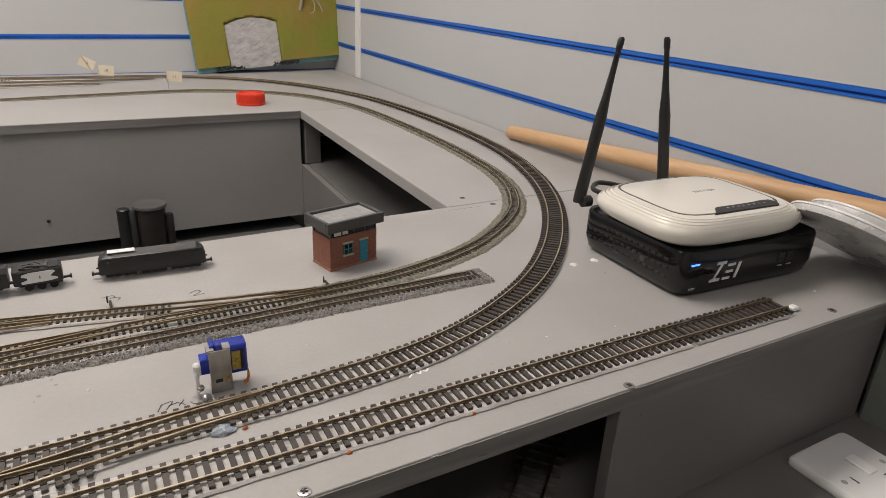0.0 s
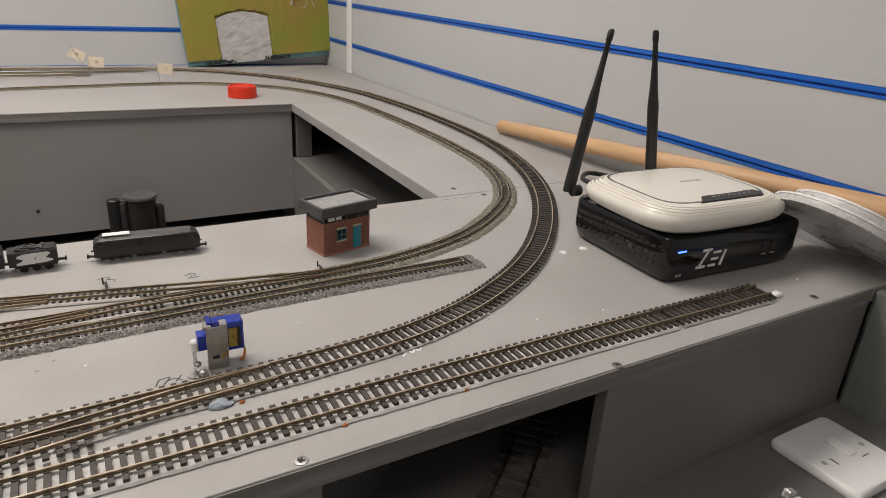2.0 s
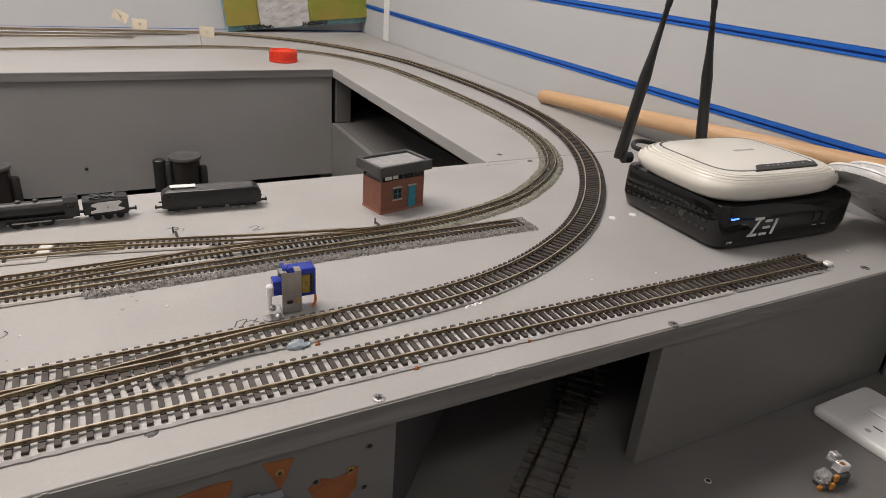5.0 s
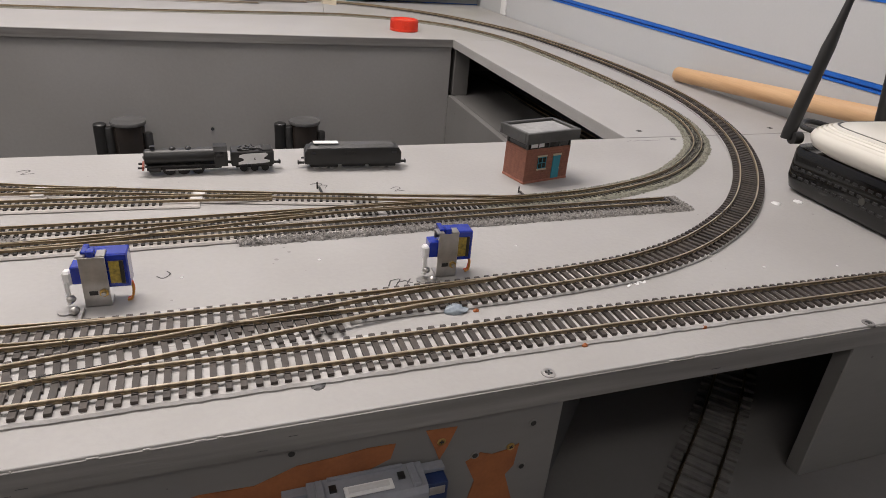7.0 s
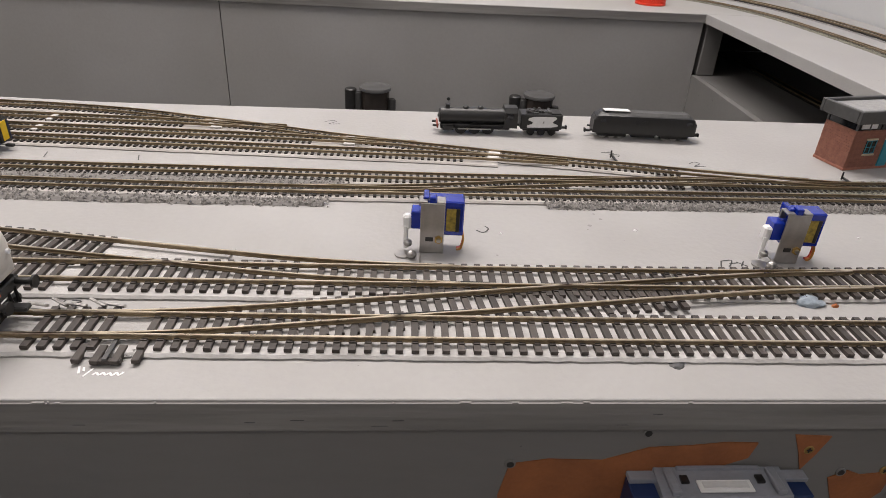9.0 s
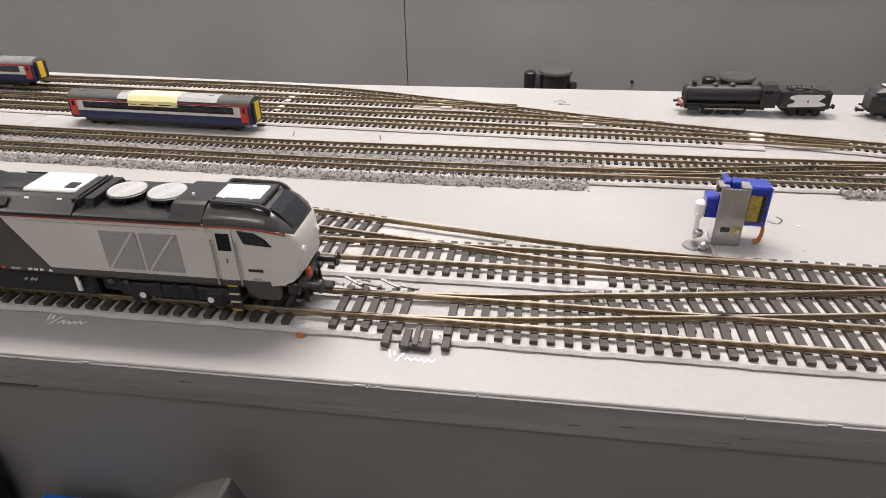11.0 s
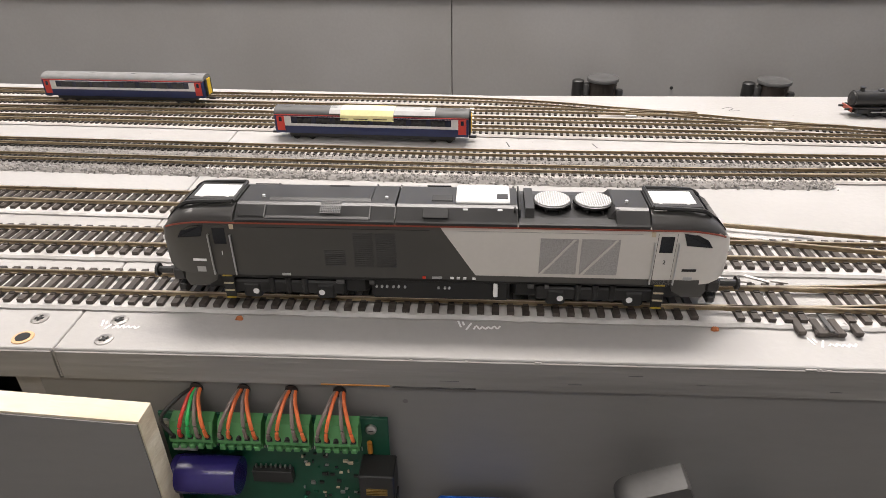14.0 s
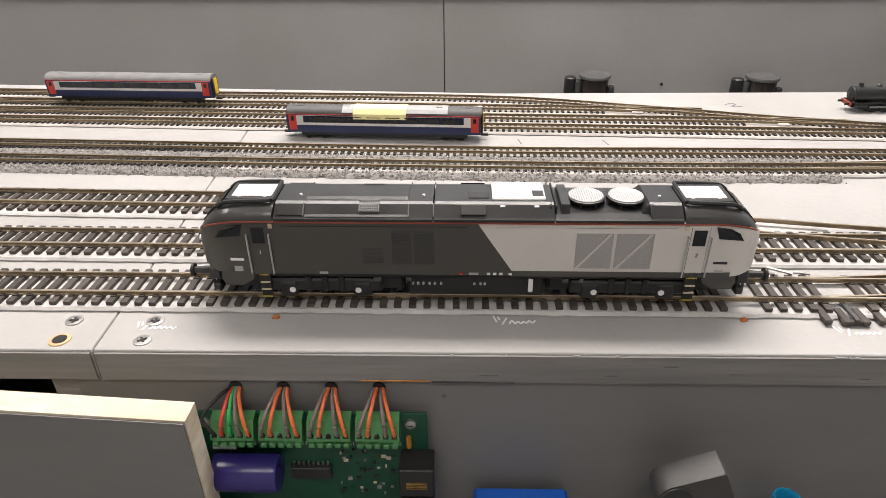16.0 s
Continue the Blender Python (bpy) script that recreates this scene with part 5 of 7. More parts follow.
def small_steam():
    S = thing("small_steam_locomotive", "small black model steam locomotive with a labelled tender", "model locomotive", pose(0.383, 0.3475, 0.0, 0, 0, 1.0))
    part("boiler", rodb((-0.052, 0, 0.0150), (0.004, 0, 0.0150), 0.0072, n=24), BLACK, S, smooth=40)
    part("smokebox_door", lathe(bmesh.new(), [(0.0066, 0), (0.0058, 0.0012), (0.0020, 0.0018), (0.0008, 0.0026)], Matrix.Translation((-0.052, 0, 0.0150)) @ Matrix.Rotation(radians(-90), 4, "Y"), 20), LOCO_UNDER, S, smooth=40)
    part("chimney", lathe(bmesh.new(), [(0.0026, 0), (0.0019, 0.0014), (0.0019, 0.0032), (0.0025, 0.0036)], Matrix.Translation((-0.046, 0, 0.0215)), 16), BLACK, S, smooth=40)
    for x in (-0.030, -0.017):
        part("dome", lathe(bmesh.new(), [(0.0030, 0), (0.0026, 0.0014), (0.0014, 0.0024), (0.0003, 0.0026)], Matrix.Translation((x, 0, 0.0216)), 16), BLACK, S, smooth=40)
    bm = loft([[(x, y, z) for y, z in ((-0.0088, 0.007), (-0.0088, 0.0205), (-0.005, 0.0243), (0.005, 0.0243), (0.0088, 0.0205), (0.0088, 0.007))] for x in (0.004, 0.0155)])
    cab = part("cab", bm, BLACK, S)
    for s in (-1, 1):
        part("cab_window", boxb((0.0090, s * 0.0088, 0.0180), (0.006, 0.0006, 0.0045)), GLASS, cab)
        part("running_board", boxb((-0.024, s * 0.0072, 0.0090), (0.058, 0.0030, 0.0010), 0.0002), BLACK, S)
        part("side_rod", boxb((-0.022, s * 0.0068, 0.0050), (0.030, 0.0007, 0.0012), 0.0002), STEEL, S)
        part("cylinder", rodb((-0.050, s * 0.0068, 0.0062), (-0.041, s * 0.0068, 0.0062), 0.0026, n=14), BLACK, S)
    for x in (-0.034, -0.022, -0.010):
        bm = bmesh.new()
        for s in (-1, 1):
            rod(bm, (x, s * 0.0042, 0.0055), (x, s * 0.0058, 0.0055), 0.0055, n=20)
        part("driving_wheel", bm, LOCO_UNDER, S)
    part("frame", boxb((-0.021, 0, 0.0062), (0.062, 0.0078, 0.0050), 0.0006), LOCO_UNDER, S)
    part("buffer_beam", boxb((-0.0548, 0, 0.0075), (0.0016, 0.016, 0.0036), 0.0003), ORANGE_LINE, S)
    for s in (-1, 1):
        part("buffer", rodb((-0.0590, s * 0.0055, 0.0075), (-0.0550, s * 0.0055, 0.0075), 0.0011, n=8), BLACK, S)
    t = part("tender", boxb((0.0372, 0, 0.0132), (0.0375, 0.0172, 0.0135), 0.0008), BLACK, S, "black tender")
    bm = bmesh.new()
    for k in range(60):
        box(bm, (random.uniform(0.025, 0.046), random.uniform(-0.006, 0.006), 0.0203 + random.uniform(-0.0005, 0.0010)), (0.002, 0.002, 0.0018), 0, Matrix())
    part("coal", bm, SLATE, t)
    part("top_plate", boxb((0.0500, 0, 0.0203), (0.009, 0.015, 0.0012), 0.0003), LOCO_UNDER, t)
    pts = [(0.0275, 0.0088), (0.044, 0.0092), (0.0495, 0.0100), (0.0495, 0.0112), (0.045, 0.0128), (0.0485, 0.0160), (0.047, 0.0172), (0.0325, 0.0170), (0.0285, 0.0160), (0.0278, 0.0145), (0.0312, 0.0132), (0.0310, 0.0115), (0.0275, 0.0105)]
    bm = bmesh.new()
    pts = [(0.0382 + (x - 0.0385) * 1.25, 0.0132 + (z - 0.013) * 1.2) for x, z in pts]
    a = [bm.verts.new((x, -0.0091, z)) for x, z in pts]
    b = [bm.verts.new((x, -0.0085, z)) for x, z in pts]
    bm.faces.new(a)
    for i in range(len(a)):
        bm.faces.new((a[i], b[i], b[(i + 1) % len(a)], a[(i + 1) % len(a)]))
    bmesh.ops.recalc_face_normals(bm, faces=bm.faces[:])
    lab = part("paper_label", bm, TRIM, S, "torn white paper label")
    text_part("6", 0.0035, Matrix.Translation((0.0388, -0.00925, 0.0130)) @ Matrix.Rotation(radians(90), 4, "X"), INK, lab, "number")
    for x in (0.029, 0.0385, 0.048):
        part("tender_wheel", rodb((x, -0.0055, 0.0034), (x, 0.0055, 0.0034), 0.0034, n=16), LOCO_UNDER, t)
    part("tender_frame", boxb((0.0385, 0, 0.0052), (0.033, 0.0085, 0.0032), 0.0004), LOCO_UNDER, t)
    bm = boxb((0.0585, 0, 0.0062), (0.008, 0.0024, 0.0020), 0.0004)
    box(bm, (0.0618, 0, 0.0066), (0.0016, 0.004, 0.0034), 0.0004)
    part("coupling", bm, BLACK, S)
    part("drawbar", boxb((0.0190, 0, 0.0080), (0.010, 0.003, 0.0020), 0.0003), BLACK, S)


small_steam()


# ---- brick signal hut ----
def signal_hut():
    ang = 12.5
    H = thing("signal_hut", "small red-brick model signal hut with grey roof and teal door", "model building", pose(0.664, 0.2765, 0.0, 0, 0, ang))
    W, D, Hh = 0.0545, 0.032, 0.034
    part("wall", span(0.0006, W - 0.0006, 0.0006, D - 0.0006, 0, Hh, 0), MORTAR, H)
    part("plinth", span(-0.0006, W + 0.0006, -0.0006, D + 0.0006, 0, 0.0022, 0.0003), BRICK, H)
    rows, bl, bh = 14, 0.0042, 0.0021
    verts, faces = [], []

    def brick(x0, x1, z0, z1, face):
        k = len(verts)
        t = random.uniform(0.0, 0.00012)
        for depth in (0.0008, -t):
            for a, z in ((x0, z0), (x1, z0), (x1, z1), (x0, z1)):
                if face == 0:
                    verts.append((a, depth, z))
                elif face == 1:
                    verts.append((depth, D - a, z))
                elif face == 2:
                    verts.append((W - depth, a, z))
                else:
                    verts.append((W - a, D - depth, z))
        faces.extend([(k + 4, k + 5, k + 6, k + 7), (k, k + 1, k + 5, k + 4), (k + 1, k + 2, k + 6, k + 5), (k + 2, k + 3, k + 7, k + 6), (k + 3, k, k + 4, k + 7)])

    for face, length in ((0, W), (1, D), (2, D), (3, W)):
        for r in range(rows):
            z0 = 0.0024 + r * (bh + 0.00016)
            x = -0.0021 if r % 2 else 0.0
            while x < length:
                a, b = max(x, 0), min(x + bl, length)
                cut = face == 0 and ((0.0145 < (a + b) / 2 < 0.0265 and 0.0135 < z0 < 0.0265) or (0.0335 < (a + b) / 2 < 0.0445 and z0 < 0.0265))
                if b - a > 0.0006 and not cut:
                    brick(a, b - 0.00014, z0, z0 + bh, face)
                x += bl
    me = bpy.data.meshes.new("brickwork")
    me.from_pydata(verts, [], faces)
    me.materials.append(BRICK)
    ob = new("brickwork", me)
    ob.parent = H
    tagged(ob, kind="stuff")
    door = part("door", span(0.0345, 0.0435, -0.0004, 0.0006, 0.0016, 0.0250), TEAL, H, "teal door")
    part("handle", boxb((0.0425, -0.0006, 0.0125), (0.0006, 0.0006, 0.0008)), STEEL, door)
    part("lintel", span(0.0335, 0.0445, -0.0006, 0.0006, 0.0252, 0.0268, 0.0002), STONE_SILL, H)
    win = part("window", span(0.0155, 0.0255, -0.0001, 0.0006, 0.0140, 0.0252), GLASS, H)
    bm = bmesh.new()
    for x in (0.0157, 0.0205, 0.0253):
        box(bm, (x, -0.0003, 0.0196), (0.0005, 0.0005, 0.0112))
    for z in (0.0142, 0.0196, 0.0250):
        box(bm, (0.0205, -0.0003, z), (0.0100, 0.0005, 0.0005))
    part("window_frame", bm, TEAL, win)
    part("sill", span(0.0145, 0.0265, -0.0012, 0.0004, 0.0124, 0.0138, 0.0002), STONE_SILL, H)
    part("lintel", span(0.0145, 0.0265, -0.0006, 0.0006, 0.0254, 0.0268, 0.0002), STONE_SILL, H)
    part("clerestory", span(0.0010, W - 0.0010, 0.0010, D - 0.0010, Hh, 0.041), GLASS, H)
    for x in (0.0008, 0.0136, 0.0272, 0.0408, W - 0.0008):
        for y in (0.0008, D - 0.0008):
            part("post", boxb((x, y, Hh + 0.0035), (0.0014, 0.0014, 0.0070)), SLATE, H)
    part("blind", span(0.005, 0.021, 0.0004, 0.0009, 0.0352, 0.0392), WHITE, H, "white blind strip")
    o, t = 0.0055, 0.0036
    z0, z1 = 0.041, 0.0515
    roof = part("roof", span(-o + t, W + o - t, -o + t, D + o - t, z0, z1 - 0.0026), FELT, H, "pale grey flat roof")
    bm = bmesh.new()
    box(bm, (W / 2, -o + t / 2, (z0 + z1) / 2), (W + 2 * o, t, z1 - z0), 0.0006)
    box(bm, (W / 2, D + o - t / 2, (z0 + z1) / 2), (W + 2 * o, t, z1 - z0), 0.0006)
    box(bm, (-o + t / 2, D / 2, (z0 + z1) / 2), (t, D + 2 * o - 2 * t, z1 - z0), 0.0006)
    box(bm, (W + o - t / 2, D / 2, (z0 + z1) / 2), (t, D + 2 * o - 2 * t, z1 - z0), 0.0006)
    part("parapet", bm, SLATE, roof, "dark grey parapet")


signal_hut()


# ---- servo point motors on brackets ----
def servo(x, y, rz):
    S = thing("servo_motor", "blue micro servo motor on a small steel bracket beside the track", "servo motor", pose(x, y, 0, 0, 0, rz), "point servos")
    br = bmesh.new()
    box(br, (0.0075, 0.0, 0.0165), (0.0140, 0.0012, 0.032), 0.0003)
    box(br, (0.0075, 0.006, 0.0006), (0.0140, 0.012, 0.0012), 0.0003)
    for dx in (0.0018, 0.0122):
        box(br, (dx, 0.0035, 0.0330), (0.0050, 0.0080, 0.0012), 0.0003)
        box(br, (dx, 0.0072, 0.0300), (0.0050, 0.0012, 0.0060), 0.0003)
    part("bracket", br, STEEL, S, "bare steel angle bracket")
    part("case_ear", boxb((0.0072, 0.0030, 0.0335), (0.0040, 0.0060, 0.0050), 0.0005), SERVO_BLUE, S, "blue case ear between the bracket tabs")
    part("slot", boxb((0.0060, -0.0008, 0.0095), (0.0046, 0.0006, 0.0028), 0.0003), BLACK, S)
    case = part("case", boxb((0.0145, 0.0090, 0.0215), (0.0225, 0.0125, 0.0220), 0.0008), SERVO_BLUE, S, "translucent blue plastic case")
    part("gear_window", boxb((0.0190, 0.0024, 0.0210), (0.0072, 0.0008, 0.0145), 0.0002), GEAR, case)
    part("motor_cover", boxb((0.0222, 0.0022, 0.0210), (0.0022, 0.0010, 0.0150), 0.0002), BLACK, case)
    part("case_flange", boxb((0.0035, 0.0080, 0.0325), (0.0035, 0.0110, 0.0050), 0.0005), SERVO_BLUE, case)
    part("case_neck", boxb((-0.0015, 0.0070, 0.0200), (0.0070, 0.0100, 0.0115), 0.0006), SERVO_BLUE, case)
    part("arm", boxb((-0.0072, 0.0040, 0.0185), (0.0048, 0.0060, 0.0090), 0.0012), WHITE, S, "white plastic servo arm")
    part("arm_tip", boxb((-0.0078, 0.0015, 0.0095), (0.0026, 0.0022, 0.0150), 0.0006), WHITE, S)
    bm = rodb((0.0115, -0.0016, 0.0095), (0.0115, -0.0004, 0.0095), 0.0026, n=6)
    nut = part("nut", bm, BRASS, S)
    part("bolt", rodb((0.0115, -0.0030, 0.0095), (0.0115, -0.0015, 0.0095), 0.0013, n=10), STEEL, nut)
    part("washer", lathe(bmesh.new(), [(0.0050, 0.0), (0.0050, 0.0009), (0.0020, 0.0010)], Matrix.Translation((-0.0090, -0.0035, 0.0001)), 20), STEEL, S)
    part("ball_stud", lathe(bmesh.new(), [(0.0008, 0), (0.0024, 0.0010), (0.0030, 0.0026), (0.0024, 0.0042), (0.0006, 0.0050)], Matrix.Translation((-0.0040, -0.0070, 0.0001)), 16), STEEL, S, smooth=60)
    part("ball_stud", lathe(bmesh.new(), [(0.0008, 0), (0.0022, 0.0010), (0.0027, 0.0024), (0.0022, 0.0038), (0.0006, 0.0044)], Matrix.Translation((-0.0065, 0.0005, 0.0036)), 16), STEEL, S, smooth=60)
    part("link", boxb((0.0, -0.0130, 0.0022), (0.0022, 0.016, 0.0010), 0.0003), STEEL, S)
    for k, mat in enumerate((AMBER, WIRE_ORANGE, WIRE_RED)):
        bm = bmesh.new()
        tube(bm, smooth3([(0.0255, 0.006 + k * 0.0011, 0.0115), (0.0262, 0.005 + k * 0.0011, 0.007), (0.0250, 0.004 + k * 0.0011, 0.002), (0.0225, 0.004 + k * 0.0011, 0.0008)]), 0.0007, 6)
        part("lead", bm, mat, S)


servo(0.5225, 0.1205, -3)
servo(0.3075, 0.1265, -3)


# ---- control box, router and antennas ----
def ring_shape(hx, hy, n=72, p=4.2):
    out = []
    for i in range(n):
        a = 2 * math.pi * i / n
        c, s = math.cos(a), math.sin(a)
        out.append((math.copysign(abs(c) ** (2 / p), c) * hx, math.copysign(abs(s) ** (2 / p), s) * hy))
    return out


def control_box():
    Z = thing("control_box", "glossy black plastic control box under a white router", "control box", pose(0.932, 0.0855, 0.0, 0, 0, -3.0))
    w, d, h = 0.192, 0.150, 0.0465
    bm = bmesh.new()
    lo = [(0.006, 0.006), (w - 0.006, 0.006), (w - 0.006, d), (0.006, d)]
    rings = []
    for k, z in ((0.90, 0.0), (0.965, 0.004), (1.0, 0.016), (1.0, h - 0.003), (0.985, h)):
        rings.append([(w / 2 + x * k, d / 2 + y * k, z) for x, y in ring_shape(w / 2, d / 2, 72, 12)])
    part("case", loft(rings), GLOSS, Z, smooth=50)
    part("indicator", boxb((0.0145, -0.0003, 0.0352), (0.0105, 0.0010, 0.0017), 0.0003), LED, Z, "glowing blue bar light")
    # plain slanted bars in place of the maker's mark
    bm = bmesh.new()
    sh = Matrix(((1, 0, 0.28, 0), (0, 1, 0, 0), (0, 0, 1, 0), (0, 0, 0, 1)))
    for x, z, sx, sz in ((0.0445, 0.0325, 0.0120, 0.0026), (0.0435, 0.0155, 0.0120, 0.0026), (0.0595, 0.0290, 0.0095, 0.0024), (0.0595, 0.0222, 0.0095, 0.0024), (0.0585, 0.0155, 0.0095, 0.0024), (0.0705, 0.0222, 0.0030, 0.0160)):
        box(bm, (x - 0.0045, -0.0004, z), (sx, 0.0008, sz), 0, sh)
    box(bm, (0.0440 - 0.0045, -0.0004, 0.0240), (0.0026, 0.0008, 0.0170), 0, Matrix(((1, 0, 0.62, -0.0085), (0, 1, 0, 0), (0, 0, 1, 0), (0, 0, 0, 1))))
    part("maker_mark", bm, TRIM, Z, "silver-grey maker's mark shapes")
    text_part("STOP", 0.0032, Matrix.Translation((0.0150, -0.0003, 0.0105)) @ Matrix.Rotation(radians(90), 4, "X"), WHITE, Z, "lettering")
    for x in (0.134, 0.147):
        s = part("socket", boxb((x, -0.0002, 0.026), (0.0095, 0.0010, 0.0100), 0.0004), BLACK, Z)
        part("socket_bar", boxb((x, -0.0003, 0.0172), (0.0065, 0.0006, 0.0011)), GREY_INK, s)
    for r in range(3):
        for k in range(14):
            if r == 2 and k > 10:
                continue
            bm = boxb((-0.0002, 0.022 + k * 0.0085, 0.018 + r * 0.0085), (0.0010, 0.0055, 0.0026), 0.0003)
            part("vent", bm, BLACK, Z)
    part("side_logo", lathe(bmesh.new(), [(0.0036, 0), (0.0034, 0.0005)], Matrix.Translation((-0.0001, 0.052, 0.0235)) @ Matrix.Rotation(radians(-90), 4, "Y"), 20), LOCO_DARK, Z)
    return Z


control_box()


def router():
    R = thing("wifi_router", "white rounded wifi router lying on the black control box", "router", pose(1.016, 0.150, 0.0468, 0, 0, -3.0))
    hx, hy = 0.094, 0.073
    prof = [(0.72, 0.0), (0.84, 0.0012), (0.955, 0.0070), (0.992, 0.0125), (1.0, 0.0165), (0.985, 0.0200), (0.968, 0.0222), (0.962, 0.0204), (0.954, 0.0206), (0.949, 0.0228), (0.930, 0.0244), (0.924, 0.0225), (0.916, 0.0227), (0.911, 0.0249), (0.893, 0.0262), (0.887, 0.0244), (0.879, 0.0246), (0.874, 0.0266), (0.855, 0.0276), (0.849, 0.0259), (0.842, 0.0261), (0.837, 0.0278), (0.80, 0.0285)]
    part("shell", loft([[(x * k, y * k + (1 - k) * 0.004, z) for x, y in ring_shape(hx, hy)] for k, z in prof]), CREAM, R, smooth=38)
    top = [(0.785, 0.0278), (0.780, 0.0290), (0.60, 0.0307), (0.35, 0.0318), (0.08, 0.0322)]
    part("top_panel", loft([[(x * k * 0.93, y * k * 0.93 + 0.004, z) for x, y in ring_shape(hx, hy, 72, 5)] for k, z in top]), CREAM, R, "smooth raised white lid panel", smooth=38)
    part("panel_seam", loft([[(x * k * 0.945, y * k * 0.945 + 0.004, z) for x, y in ring_shape(hx, hy, 72, 5)] for k, z in ((0.80, 0.0272), (0.80, 0.0287), (0.775, 0.0287), (0.775, 0.0272))]), SLATE, R)
    pts = [(-0.036, -0.0535), (0.052, -0.0535), (0.057, -0.047), (0.054, -0.0385), (-0.014, -0.0365), (-0.024, -0.0420), (-0.030, -0.0490)]
    dark = part("light_window", prism(pts, 0.0270, 0.0303), BLACK, R, "black indicator window")
    for k in range(8):
        part("indicator", boxb((-0.010 + k * 0.0072, -0.0450, 0.0305), (0.0026, 0.0014, 0.0004)), GREY_INK, dark)
    bm = bmesh.new()
    for k, wd in enumerate((0.0028, 0.0026, 0.0014, 0.0020, 0.0010, 0.0028, 0.0026)):
        box(bm, (-0.006 + k * 0.0042, 0.001, 0.0323), (wd, 0.0042, 0.0004))
    part("maker_mark", bm, GREY_INK, R, "faint grey maker's mark bars")
    for s, x0, tip in ((0, -0.086, (0.028, 0.000, 0.170)), (1, 0.030, (-0.026, 0.006, 0.170))):
        a = part("antenna", rodb((x0 - 0.004, 0.073, 0.008), (x0 + 0.006, 0.073, 0.008), 0.0062, n=16), BLACK, R, "black stick antenna", smooth=40)
        base = Vector((x0 - (0.004 if s == 0 else 0), 0.079, 0.006))
        d = Vector(tip)
        stations = [(0.0, 0.0060, 0.0062), (0.05, 0.0068, 0.0064), (0.35, 0.0064, 0.0058), (0.52, 0.0068, 0.0056), (0.66, 0.0044, 0.0040), (0.80, 0.0032, 0.0032), (0.93, 0.0028, 0.0028), (0.935, 0.0034, 0.0034), (0.985, 0.0035, 0.0035), (1.0, 0.0022, 0.0022)]
        rings = []
        for t, rx, ry in stations:
            c = base + d * t
            rings.append([(c.x + rx * math.cos(2 * math.pi * i / 16), c.y + ry * math.sin(2 * math.pi * i / 16), c.z) for i in range(16)])
        part("stick", loft(rings), BLACK, a, smooth=40)
    bm = bmesh.new()
    tube(bm, smooth3([(-0.055, 0.070, 0.012), (-0.062, 0.090, 0.014), (-0.045, 0.104, 0.016), (-0.020, 0.100, 0.012), (-0.005, 0.085, 0.006)]), 0.0028, 8)
    part("cable", bm, BLACK, R)


router()


def plastic_lid(m, r):
    D = thing("plastic_lid", "cloudy white plastic lid leaning by the router", "plastic lid", m, "lids")
    part("dish", lathe(bmesh.new(), [(r * 0.86, -0.0012), (r * 0.985, 0.0), (r, 0.0035), (r * 0.995, 0.0075), (r * 0.96, 0.0082), (r * 0.945, 0.0045), (r * 0.86, 0.0022), (r * 0.45, 0.0030), (r * 0.05, 0.0034)], None, 56), LIDWHITE, D, smooth=40)
    part("rim", lathe(bmesh.new(), [(r * 0.99, 0.0066), (r * 1.012, 0.0066), (r * 1.012, 0.0086), (r * 0.985, 0.0090), (r * 0.975, 0.0075)], None, 56), WHITE, D, "thick white rim", smooth=40)


lid_axis = Vector((0.614, -0.026, 1.0)).to_track_quat("Z", "Y").to_matrix().to_4x4()
plastic_lid(Matrix.Translation((1.139, 0.0504, 0.0395)) @ lid_axis, 0.0705)
plastic_lid(Matrix.Translation((1.146, 0.0450, 0.0480)) @ lid_axis, 0.0600)

dowel = thing("wooden_dowel", "round pale beech dowel lying against the wall", "wooden dowel")
a, b = Vector((1.176, 0.712, 0.0130)), Vector((1.190, -0.06, 0.072))
bm = bmesh.new()
m = Matrix.Translation(a) @ (b - a).to_track_quat("Z", "Y").to_matrix().to_4x4()
lathe(bm, [(0.0108, 0.0), (0.0124, 0.002), (0.0126, 0.2), (0.0126, (b - a).length - 0.002), (0.011, (b - a).length)], m, 28)
part("rod", bm, DOWEL, dowel, smooth=40)
part("sawn_end", lathe(bmesh.new(), [(0.0104, -0.0004), (0.0100, 0.0)], m, 28), ROUGH_WOOD, dowel, "paler sawn end grain")

sock = thing("light_switch", "white square wall switch plate lying on the lower shelf", "switch plate", pose(1.0445, -0.0570, Z0, 0, 0, 0))
bm = loft([[(x * k, y * k, z) for x, y in ring_shape(0.0435, 0.0435, 48, 14)] for k, z in ((0.99, 0.0003), (1.0, 0.0015), (1.0, 0.0060), (0.95, 0.0092), (0.90, 0.0098))])
part("plate", bm, WHITE, sock, smooth=40)
part("rocker", boxb((0.006, 0.004, 0.0108), (0.0125, 0.0240, 0.0030), 0.0008, Matrix.Rotation(radians(3), 4, "X")), WHITE, sock)
for x in (-0.0302, 0.0302):
    part("screw_hole", lathe(bmesh.new(), [(0.0034, 0.0094), (0.0026, 0.0100)], Matrix.Translation((x, -0.003, 0)), 16), GREY_INK, sock)
part("slot", boxb((-0.0195, -0.006, 0.0100), (0.0012, 0.0085, 0.0006)), SLATE, sock)
part("slot", boxb((0.0175, -0.014, 0.0100), (0.0105, 0.0008, 0.0006)), SLATE, sock)

